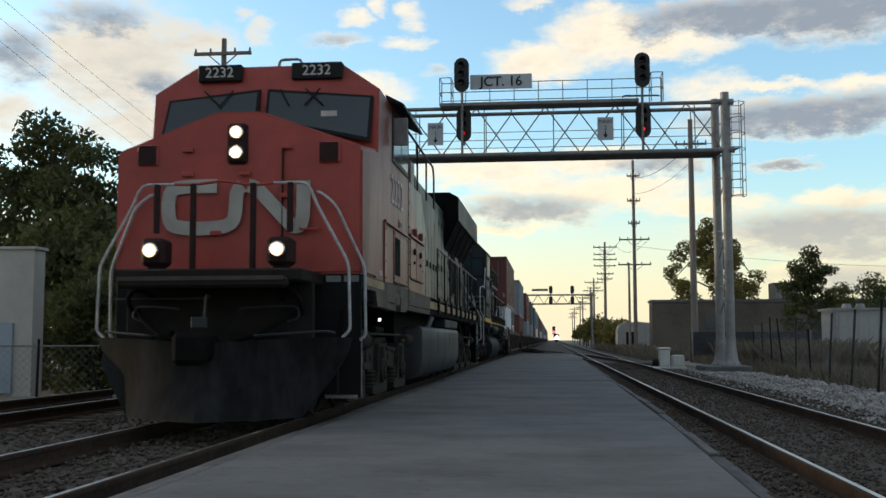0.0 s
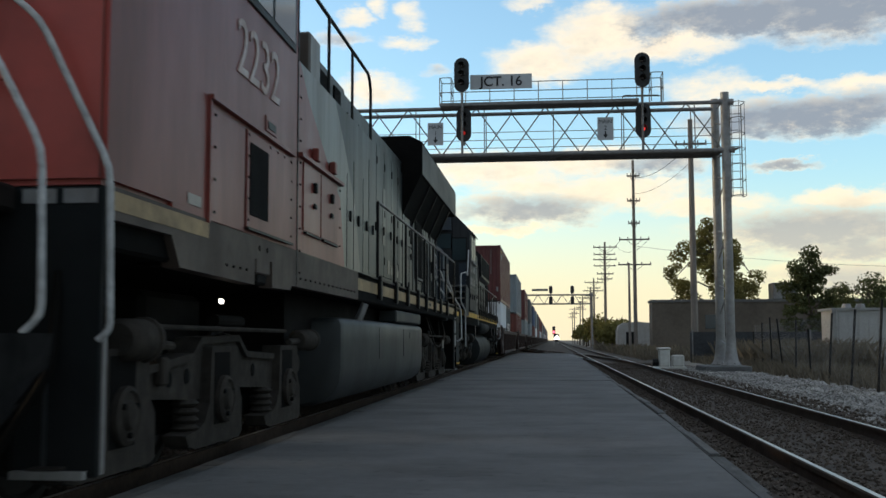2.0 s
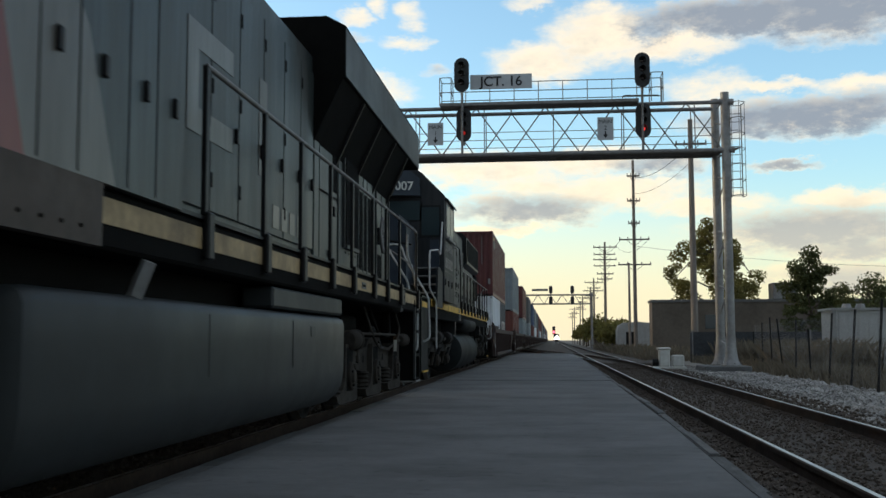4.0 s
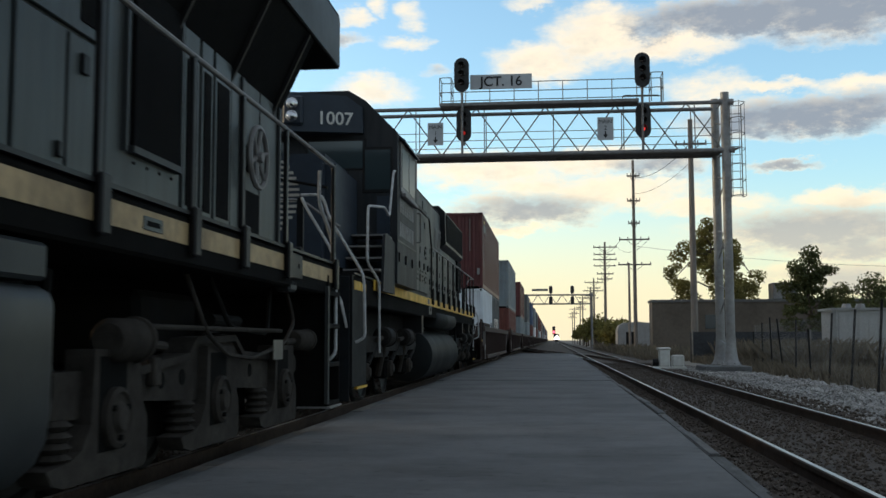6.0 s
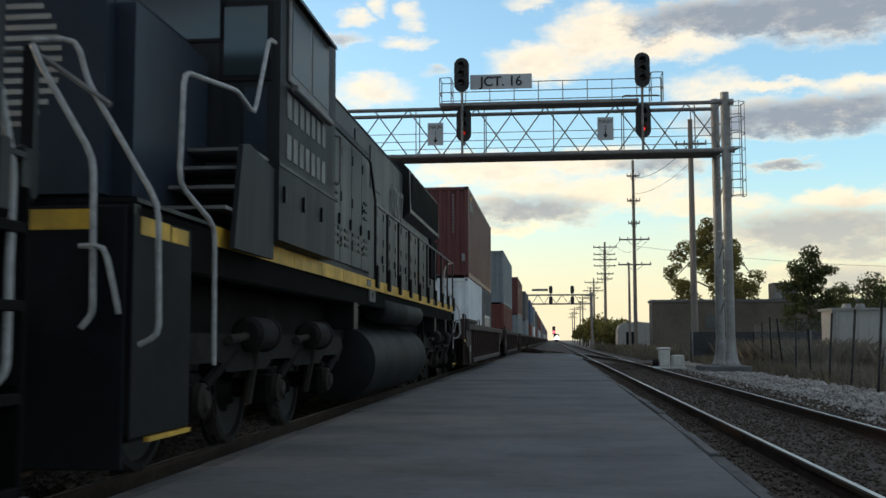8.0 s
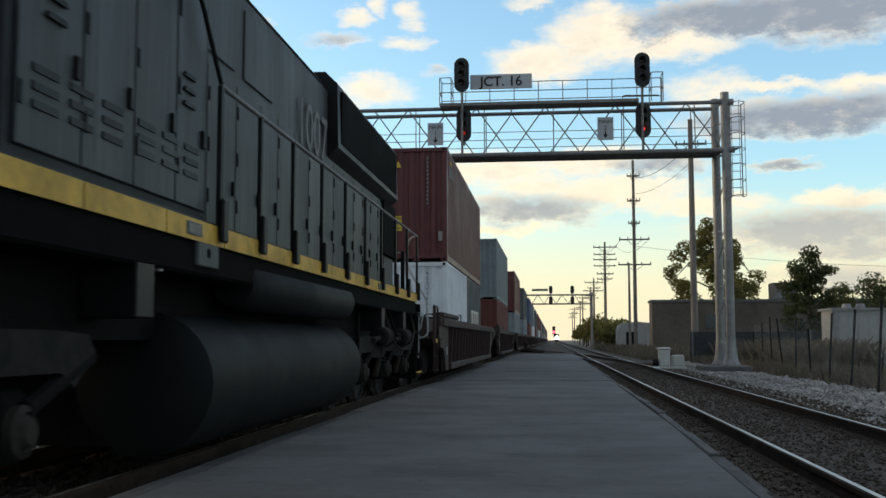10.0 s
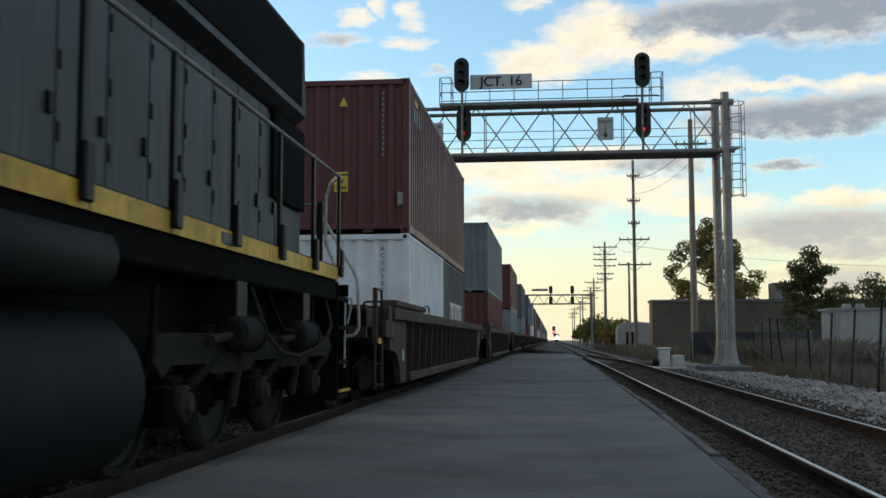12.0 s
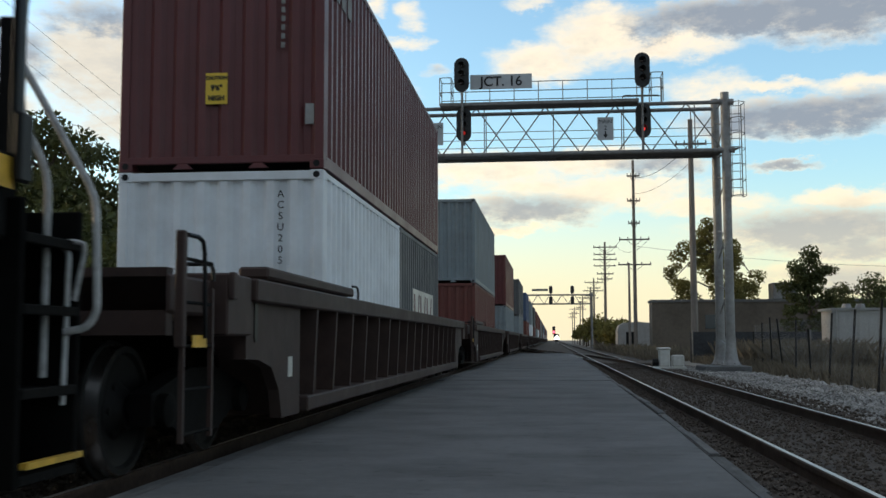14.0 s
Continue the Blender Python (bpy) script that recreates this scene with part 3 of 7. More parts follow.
def scatter_stones():
    rng = np.random.default_rng(11)
    spots, sizes = [], []

    def strip(x0, x1, y0, y1, n, z, s):
        for _ in range(n):
            u = rng.random() ** 1.5
            spots.append((rng.uniform(x0, x1), y0 + (y1 - y0) * u, z + rng.uniform(-0.02, 0.03)))
            sizes.append(s * rng.uniform(0.6, 1.35))
    strip(XL - 0.70, XL + 0.70, 4, 45, 5200, -0.18, 0.03)
    strip(-6.9, XL - 0.80, 6, 50, 6500, -0.2, 0.034)
    strip(XL + 0.8, -2.68, 4, 40, 1400, -0.19, 0.028)
    strip(XF - 0.7, XF + 0.7, 10, 50, 2200, -0.19, 0.034)
    strip(-10.3, XF - 0.8, 10, 50, 1600, -0.22, 0.034)
    strip(1.5, XR - 0.80, 4, 50, 5200, -0.145, 0.024)
    strip(XR - 0.7, XR + 0.7, 4, 50, 11000, -0.15, 0.022)
    strip(XR + 0.8, 4.7, 10, 50, 4200, -0.15, 0.03)
    heap("ballast", spots, sizes, M_STONE, "grey brown crushed stone ballast", "ballast")
    spots, sizes = [], []
    strip(4.2, 6.6, 12, 44, 4600, -0.165, 0.032)
    strip(4.9, 7.0, 12, 36, 1300, -0.18, 0.06)
    heap("gravel", spots, sizes, M_STONE_PALE, "pale crushed limestone gravel beside the track", "gravel")


# ---------------------------------------------------------------- signal bridge
def signal_head(t, x, z, y, lit):
    """An oval backboard with three hooded lenses."""
    h = part("signal_head", capsule(B(), x, z, 0.27, 0.36, y - 0.03, y + 0.03), M_BLACKSIGNAL, t, "tall black oval signal head with three lenses")
    part("lamp_case", box(B(), x - 0.16, x + 0.16, y + 0.03, y + 0.3, z - 0.5, z + 0.5, bevel=0.03), M_BLACKSIGNAL, h)
    for k in (-1, 0, 1):
        cz = z - k * 0.32
        part("lens", lathe(B(), [(0.07, y - 0.055), (0.05, y - 0.07), (0.001, y - 0.075)], "y", 14, (x, 0, cz)), (M_REDLENS if x > 0 else M_REDDIM) if lit == k else M_DARKLENS, h, "glowing red lens" if lit == k else "", smooth=True)
        bm = B()
        for j in range(9):
            a0, a1 = math.pi * (j - 1) / 8 * 0.9, math.pi * j / 8 * 0.9
            p = [(x + 0.115 * math.cos(a), cz + 0.115 * math.sin(a)) for a in (a0, a1)]
            q = [(x + 0.128 * math.cos(a), cz + 0.128 * math.sin(a)) for a in (a0, a1)]
            prism(bm, [p[0], p[1], q[1], q[0]], "y", y - 0.28, y - 0.03)
        part("hood", bm, M_BLACKSIGNAL, h)
    part("mast_clamp", rod(B(), (x, y + 0.12, z - 0.75), (x, y + 0.12, z - 0.5), 0.05, n=8), M_STEEL, h)


def capsule(bm, x, z, r, half, y0, y1):
    pts = [(x + r * math.cos(a), z + half + r * math.sin(a)) for a in [math.pi * k / 10 for k in range(11)]]
    pts += [(x - r * math.cos(a), z - half - r * math.sin(a)) for a in [math.pi * k / 10 for k in range(11)]]
    return prism(bm, pts, "y", y0, y1)


def build_gantry():
    t = thing("signal_bridge", 0, 38, 0, "grey steel signal bridge spanning the tracks with walkway", "signal bridge")
    zb, zt, xa, xb, d = 7.74, 9.5, -11.6, 6.2, 1.1
    for y in (0, d):
        for z, r in ((zb, 0.085), (zt, 0.07)):
            part("chord", rod(B(), (xa, y, z), (xb, y, z), r, n=10), M_STEEL_OLD, t, smooth=True)
    n = 7
    w = (xb - xa) / n
    for y in (0, d):
        for k in range(n):
            x = xa + k * w
            za, zc = (zb, zt) if y == 0 else (zt, zb)
            part("diagonal", rod(B(), (x, y, za), (x + w * 0.5, y, zc), 0.025, n=6), M_STEEL_OLD, t)
            part("diagonal", rod(B(), (x + w * 0.5, y, zc), (x + w, y, za), 0.025, n=6), M_STEEL_OLD, t)
            part("vertical", rod(B(), (x + w * 0.5 + 0.3, y, zb), (x + w * 0.5 + 0.3, y, zt), 0.02, n=6), M_STEEL_OLD, t)
    for k in range(n + 1):
        x = xa + k * w
        for z in (zb, zt):
            part("cross_brace", rod(B(), (x, 0, z), (x, d, z), 0.025, n=6), M_STEEL_OLD, t)
    # walkway on top and inside
    part("walkway", box(B(), -4.0, 3.2, -0.55, 0.3, zt - 0.02, zt + 0.1, bevel=0.01), M_STEEL_OLD, t, "steel grating walkway")
    part("walkway", box(B(), xa, xb, 0.1, d - 0.1, zb + 0.02, zb + 0.08), M_STEEL_OLD, t)
    for z in (zb + 0.45, zb + 0.75, zb + 1.05):
        part("guard_bar", rod(B(), (-8, d - 0.05, z), (6.0, d - 0.05, z), 0.014, n=6), M_STEEL, t)
    for x in [-4.0 + 0.9 * k for k in range(10)]:
        part("guard_post", rod(B(), (x, 0.25, zt), (x, 0.25, zt + 1.02), 0.02, n=6), M_STEEL, t)
    for z in (zt + 0.35, zt + 0.68, zt + 1.02):
        part("guard_bar", rod(B(), (-4.0, 0.25, z), (4.1, 0.25, z), 0.018, n=6), M_STEEL, t)
    for x0 in (-4.0, 3.65):
        bm = B()
        for y in (-0.5, 0.25):
            for x in (x0, x0 + 0.42):
                rod(bm, (x, y, zt), (x, y, zt + 1.05), 0.02, n=6)
        for z in (zt + 0.5, zt + 1.05):
            tube(bm, [(x0, 0.25, z), (x0, -0.5, z), (x0 + 0.42, -0.5, z), (x0 + 0.42, 0.25, z)], 0.018)
        part("end_cage", bm, M_STEEL, t)
    bm = tube(B(), [(2.6, -0.5, zt + 0.02), (2.65, -0.5, zt + 0.22), (3.9, -0.5, zt + 0.2)], 0.025)
    part("conduit", bm, M_STEEL_OLD, t)
    # columns
    for x, y in ((6.12, d), (6.3, 0.0)):
        part("column", rod(B(), (x, y, 0.35), (x, y, 9.85), 0.165, 0.15, n=16), M_STEEL, t, "tapered galvanised steel column", smooth=True)
    part("column", rod(B(), (-11.6, 0.5, -0.3), (-11.6, 0.5, 9.85), 0.2, 0.16, n=16), M_STEEL, t, smooth=True)
    for x, y in ((6.3, 0.0), (6.12, d)):
        part("column_base", lathe(B(), [(0.37, 0.02), (0.37, 0.06), (0.31, 0.1), (0.25, 0.24), (0.21, 0.45), (0.185, 0.75), (0.172, 1.05)], "z", 20, (x, y, 0)), M_STEEL, t, "flared column foot", smooth=True)
        for k in range(8):
            a = k * math.pi / 4 + 0.2
            part("anchor_bolt", rod(B(), (x + 0.33 * math.cos(a), y + 0.33 * math.sin(a), 0.05), (x + 0.33 * math.cos(a), y + 0.33 * math.sin(a), 0.13), 0.022, n=6), M_STEEL_OLD, t)
    part("footing", box(B(), 5.3, 6.9, -0.6, d + 0.6, -0.4, 0.02, bevel=0.03), M_CONCRETE, t, "concrete footing")
    for k in range(9):
        z = 0.9 + k * 1.0
        part("lacing_bar", rod(B(), (6.12, 0.95, z), (6.27, 0.1, z + (0.8 if k % 2 else -0.2)), 0.03, n=6), M_STEEL, t)
    part("bracket", rod(B(), (6.0, 0.0, zb - 0.25), (6.75, 0.0, zb + 0.08), 0.05, n=6), M_STEEL_OLD, t)
    for z in (zb, zt):
        part("end_collar", rod(B(), (6.1, -0.02, z), (6.6, -0.02, z), 0.11, n=10), M_STEEL_OLD, t)
    # caged ladder
    lad = part("ladder", B(), M_STEEL, t, "caged steel ladder")
    lad_bm = B()
    for x in (6.5, 6.9):
        rod(lad_bm, (x, 0.2, 6.05), (x, 0.2, 9.45), 0.022, n=6)
    for k in range(12):
        rod(lad_bm, (6.5, 0.2, 6.1 + k * 0.3), (6.9, 0.2, 6.1 + k * 0.3), 0.014, n=6)
    lad_bm.to_mesh(lad.data)
    lad_bm.free()
    for k in range(7):
        z = 6.05 + k * 0.56
        part("cage_hoop", tube(B(), [(6.5, 0.2, z), (6.45, -0.35, z), (6.7, -0.55, z), (6.95, -0.35, z), (6.9, 0.2, z)], 0.014), M_STEEL, lad)
    for x, y in ((6.47, -0.3), (6.7, -0.52), (6.93, -0.3)):
        part("cage_bar", rod(B(), (x, y, 6.05), (x, y, 9.45), 0.012, n=6), M_STEEL, lad)
    # heads, one above the other over each track
    for x in (-3.17, 3.32):
        signal_head(t, x, 10.58, -0.75, None)
        signal_head(t, x + 0.04, 8.82, -0.35, 1)
        part("signal_mast", rod(B(), (x, -0.58, 7.7), (x, -0.58, 10.2), 0.045, n=8), M_STEEL_OLD, t)
    s = part("name_sign", box(B(), -2.87, -0.62, -0.62, -0.58, 10.06, 10.6, bevel=0.006), M_SIGN, t, "grey white junction name sign")
    lettering("JCT. 16", 0.5, M_INK, s, facing(-1.74, -0.626, 10.325, "front"), "bold black lettering", bold=0.008)
    for x, z, num in ((-4.2, 8.54, "1"), (2.02, 8.6, "2")):
        s = part("track_sign", box(B(), x - 0.29, x + 0.29, -0.14, -0.11, z - 0.42, z + 0.42, bevel=0.006), M_SIGN, t, "small grey white track sign")
        lettering("MAIN", 0.2, M_INK, s, facing(x, -0.146, z + 0.25, "front"))
        lettering(num, 0.22, M_INK, s, facing(x, -0.146, z + 0.02, "front"))
        bm = prism(B(), [(x - 0.025, z - 0.1), (x + 0.025, z - 0.1), (x + 0.025, z - 0.22), (x + 0.09, z - 0.22), (x, z - 0.35), (x - 0.09, z - 0.22), (x - 0.025, z - 0.22)], "y", -0.15, -0.14)
        part("arrow", bm, M_INK, s)
    return t


def build_far_gantry():
    t = thing("signal_bridge", 0, 140, 0, "distant grey signal bridge over the tracks", "signal bridge")
    for z in (5.75, 6.95):
        for y in (0, 1):
            part("chord", rod(B(), (-9, y, z), (5.4, y, z), 0.09, n=6), M_STEEL_OLD, t)
    for k in range(9):
        x = -9 + k * 1.6
        part("diagonal", rod(B(), (x, 0, 5.75), (x + 0.8, 0, 6.95), 0.04, n=5), M_STEEL_OLD, t)
        part("diagonal", rod(B(), (x + 0.8, 0, 6.95), (x + 1.6, 0, 5.75), 0.04, n=5), M_STEEL_OLD, t)
    for x in (-9, 5.3):
        part("column", rod(B(), (x, 0.5, -0.3), (x, 0.5, 7.3), 0.16, n=8), M_STEEL_OLD, t)
    part("name_sign", box(B(), -2.6, -0.5, -0.25, -0.2, 7.45, 7.75), M_STEEL_OLD, t)
    for x in (-0.1, 2.75):
        for z in (7.6, 6.2):
            part("signal_head", capsule(B(), x, z, 0.24, 0.3, -0.5, -0.35), M_BLACKSIGNAL, t)
        part("signal_mast", rod(B(), (x, -0.3, 5.8), (x, -0.3, 7.4), 0.05, n=6), M_STEEL_OLD, t)


# ---------------------------------------------------------------- poles, trees, buildings, fences
def pole(x, y, h, arms, r=0.15, label="tall weathered timber utility pole with crossarms"):
    t = thing("utility_pole", x, y, -0.3, label, "utility pole", "utility poles along the line")
    part("shaft", rod(B(), (0, 0, 0), (0, 0, h), r, r * 0.62, n=10), M_WOOD, t, smooth=True)
    for z, w in arms:
        a = part("crossarm", box(B(), -w, w, -0.06 - r, 0.06 - r, z - 0.06, z + 0.06), M_WOOD, t)
        for s in (-1, 1):
            part("arm_brace", rod(B(), (0, -r, z - 0.55), (s * w * 0.5, -r, z - 0.05), 0.025, n=6), M_WOOD, a)
        for k in (-1, -0.45, 0.45, 1):
            part("insulator", rod(B(), (k * w * 0.95, -r, z + 0.06), (k * w * 0.95, -r, z + 0.22), 0.045, 0.03, n=6), M_WIRE, a)
    return t


def wire(a, b, sag, r=0.012):
    a, b = Vector(a), Vector(b)
    pts = [a.lerp(b, k / 14) - Vector((0, 0, sag * 4 * (k / 14) * (1 - k / 14))) for k in range(15)]
    ob = part("overhead_wire", tube(B(), pts, r, n=4), M_WIRE)
    return tagged(ob, "thin dark sagging overhead wire", "wire", "overhead wires")


def tree(x, y, h, spread, seed, leaf, low=0.3, leaves=5200, label="leafy deciduous tree", lean=0.0, size=0.16, puff=0.045):
    rng = random.Random(seed)
    t = thing("tree", x, y, -0.3, label, "tree")
    bm = B()
    tips = []

    def grow(p, d, r, length, depth):
        q = p + d * length
        rod(bm, p, q, r, r * 0.62, n=6 if depth else 8)
        if depth >= 3:
            tips.append(q)
            return
        tips.append(p.lerp(q, 0.7)) if depth >= 2 else None
        for _ in range(4 if depth == 0 else 3):
            v = Vector((rng.uniform(-1, 1), rng.uniform(-1, 1), rng.uniform(0.0, 0.95)))
            v = (d * 0.55 + v * 0.95).normalized()
            grow(p.lerp(q, rng.uniform(0.55, 1.0)), v, r * 0.55, length * rng.uniform(0.58, 0.82), depth + 1)
    grow(Vector((0, 0, 0)), Vector((lean, 0, 1)).normalized(), h * 0.022, h * low, 0)
    k = h * 0.92 / max(p.z for p in tips)
    f = spread * 0.88 / max(max(abs(p.x), abs(p.y)) for p in tips)
    for v in bm.verts:
        v.co = Vector((v.co.x * f, v.co.y * f, v.co.z * k))
    part("trunk", bm, M_BARK, t, smooth=True)
    tips += [p * 0.8 for p in tips if p.z * k > h * 0.5][::3]
    verts, faces = [], []
    nrng = np.random.default_rng(seed)
    for _ in range(leaves):
        c = tips[rng.randrange(len(tips))]
        p = np.array((c.x * f, c.y * f, c.z * k))
        p = p + nrng.normal(0, puff * h, 3) * np.array((1, 1, 0.75))
        if p[2] < h * 0.06:
            continue
        a, b = nrng.normal(0, 1, 3), nrng.normal(0, 1, 3)
        a /= np.linalg.norm(a)
        b -= a * (a @ b)
        b /= np.linalg.norm(b)
        s = size * rng.uniform(0.6, 1.5)
        i = len(verts)
        c3 = np.cross(a, b) * s * 0.25
        verts += [tuple(p - a * s), tuple(p + b * s * 0.55 + c3), tuple(p + a * s), tuple(p - b * s * 0.55 + c3)]
        faces += [(i, i + 1, i + 2), (i, i + 2, i + 3)]
    me = bpy.data.meshes.new("crown")
    me.from_pydata(verts, [], faces)
    me.materials.append(leaf)
    c = new("crown", me)
    c.parent = t
    return t


def limb_tree(x, y, h, spread, seed, leaf, limbs, profile, leaves, label, size=0.14, low=0.25, clump=0.085, droop=0.25):
    """A leader with separate limbs, each ending in ragged, slightly drooping leaf clumps."""
    rng = random.Random(seed)
    nrng = np.random.default_rng(seed)
    t = thing("tree", x, y, -0.3, label, "tree")
    bm = B()
    leader = [Vector((0, 0, 0))]
    for k in range(1, 6):
        leader.append(Vector((rng.uniform(-0.04, 0.04) * h * k / 5, rng.uniform(-0.04, 0.04) * h * k / 5, h * 0.92 * k / 5)))
    for k in range(5):
        rod(bm, leader[k], leader[k + 1], h * 0.02 * (1 - k * 0.17), h * 0.02 * (1 - (k + 1) * 0.17), n=8)
    clumps = [(leader[-1], clump * h), (leader[-1] - Vector((0, 0, 0.07 * h)), clump * h * 1.1)]
    for i in range(limbs):
        f = low + (0.95 - low) * (i + rng.random() * 0.7) / limbs
        a = i * 2.4 + rng.uniform(-0.4, 0.4)
        reach = spread * profile(f) * rng.uniform(0.7, 1.05)
        u = f * 0.92 * 5
        k = min(4, int(u))
        p = leader[k].lerp(leader[k + 1], u - k)
        d = Vector((math.cos(a), math.sin(a), 0))
        q1 = p + d * reach * 0.5 + Vector((0, 0, reach * rng.uniform(0.15, 0.4)))
        q2 = p + d * reach * 0.95 + Vector((0, 0, reach * rng.uniform(-droop, 0.35)))
        rod(bm, p, q1, h * 0.008, h * 0.005, n=6)
        rod(bm, q1, q2, h * 0.005, h * 0.002, n=5)
        for w in (0.15, 0.55, 0.95):
            c = q1.lerp(q2, w) + Vector((rng.gauss(0, 1), rng.gauss(0, 1), rng.gauss(0, 0.6))) * clump * h * 0.45
            clumps.append((c, clump * h * rng.uniform(0.55, 1.0)))
            if rng.random() < 0.6:
                clumps.append((c - Vector((rng.uniform(-0.3, 0.3), rng.uniform(-0.3, 0.3), clump * h * 0.9)), clump * h * 0.5))
    part("trunk", bm, M_BARK, t, smooth=True)
    wsum = np.array([r * r for _, r in clumps])
    pick = nrng.choice(len(clumps), leaves, p=wsum / wsum.sum())
    ctr = np.array([tuple(c) for c, _ in clumps])[pick]
    rad = np.array([r for _, r in clumps])[pick]
    v = nrng.normal(0, 1, (leaves, 3))
    v /= np.linalg.norm(v, axis=1)[:, None]
    p = ctr + v * (rad * nrng.random(leaves) ** 0.45)[:, None] * np.array((1, 1, 0.72))
    a = nrng.normal(0, 1, (leaves, 3))
    a /= np.linalg.norm(a, axis=1)[:, None]
    b = np.cross(a, nrng.normal(0, 1, (leaves, 3)))
    b /= np.linalg.norm(b, axis=1)[:, None]
    sz = (size * nrng.uniform(0.6, 1.4, leaves))[:, None]
    quad = np.stack([p - a * sz, p + b * sz * 0.5, p + a * sz, p - b * sz * 0.5], 1).reshape(-1, 3)
    me = bpy.data.meshes.new("crown")
    me.from_pydata(quad.tolist(), [], (np.arange(leaves)[:, None] * 4 + np.arange(4)).tolist())
    me.materials.append(leaf)
    c = new("crown", me)
    c.parent = t
    return t


def chain_fence(x0, y0, x1, y1, h, n, label, z=-0.25, railed=True, wire_r=0.003):
    t = thing("chain_link_fence", x0, y0, z, label, "fence")
    dx, dy = (x1 - x0) / n, (y1 - y0) / n
    for k in range(n + 1):
        part("post", rod(B(), (dx * k, dy * k, 0), (dx * k + random.uniform(-0.2, 0.2), dy * k + random.uniform(-0.1, 0.1), h * random.uniform(0.75, 1.1)), 0.03, n=8), M_BLACKPAINT, t)
    if railed:
        part("top_rail", rod(B(), (0, 0, h * 0.95), (x1 - x0, y1 - y0, h * 0.95), 0.02, n=6), M_STEEL_OLD, t)
    bm = B()
    L = math.hypot(x1 - x0, y1 - y0)
    s = 0.16
    c = int(L / s)
    for k in range(-int(h / s), c):
        for sgn in (1, -1):
            a0, a1 = k * s, k * s + h * 0.93
            z0, z1 = (0.02, h * 0.95) if sgn == 1 else (h * 0.95, 0.02)
            u0, u1 = max(a0, 0), min(a1, L)
            if u1 <= u0:
                continue
            f0, f1 = (u0 - a0) / (a1 - a0), (u1 - a0) / (a1 - a0)
            p = Vector(((x1 - x0) * u0 / L, (y1 - y0) * u0 / L, z0 + (z1 - z0) * f0))
            q = Vector(((x1 - x0) * u1 / L, (y1 - y0) * u1 / L, z0 + (z1 - z0) * f1))
            rod(bm, p, q, wire_r, n=3, caps=False)
    part("mesh", bm, M_STEEL_OLD, t, "diamond wire mesh")
    return t


def build_surroundings():
    pole(8.25, 62, 14.2, [(12.7, 0.9)], 0.22, "stout weathered timber utility pole near the bridge")
    pole(6.6, 84, 15.6, [(14.3, 0.5), (12.3, 0.5), (10.5, 0.45), (9.2, 1.2), (7.2, 1.3)], 0.17)
    pole(6.0, 82, 7.2, [], 0.12, "short plain timber pole")
    for k, y in enumerate((118, 128, 150, 176, 205, 240, 280, 330)):
        pole(6.0 + 0.45 * (k % 2), y, 12.2 if k < 2 else 10.0, [(11.6 if k < 2 else 9.4, 1.3), (10.2 if k < 2 else 8.2, 1.3), (8.6, 0.9)], 0.17)
    for x in (-1.1, 1.1):
        wire((6.6 + x, 84, 8.9), (6.3 + x, 118, 11.3), 0.8, 0.02)
    wire((8.25, 62, 12.5), (6.6, 84, 13.9), 0.6, 0.02)
    wire((6.6, 84, 8.4), (29, 90, 6.95), 0.3, 0.012)
    wire((6.6, 84, 12.6), (8.25, 62, 11.4), 0.5, 0.012)
    pole(-12.98, 40, 13.35, [(12.7, 1.17)], 0.16, "timber utility pole with one crossarm behind the train")
    wire((-14, 8, 11.5), (-18, 60, 9.0), 0.5, 0.006)
    wire((-13, 8, 11.0), (-16, 60, 8.4), 0.5, 0.006)
    wire((-12, 8, 9.5), (-18, 60, 8.0), 0.5, 0.006)


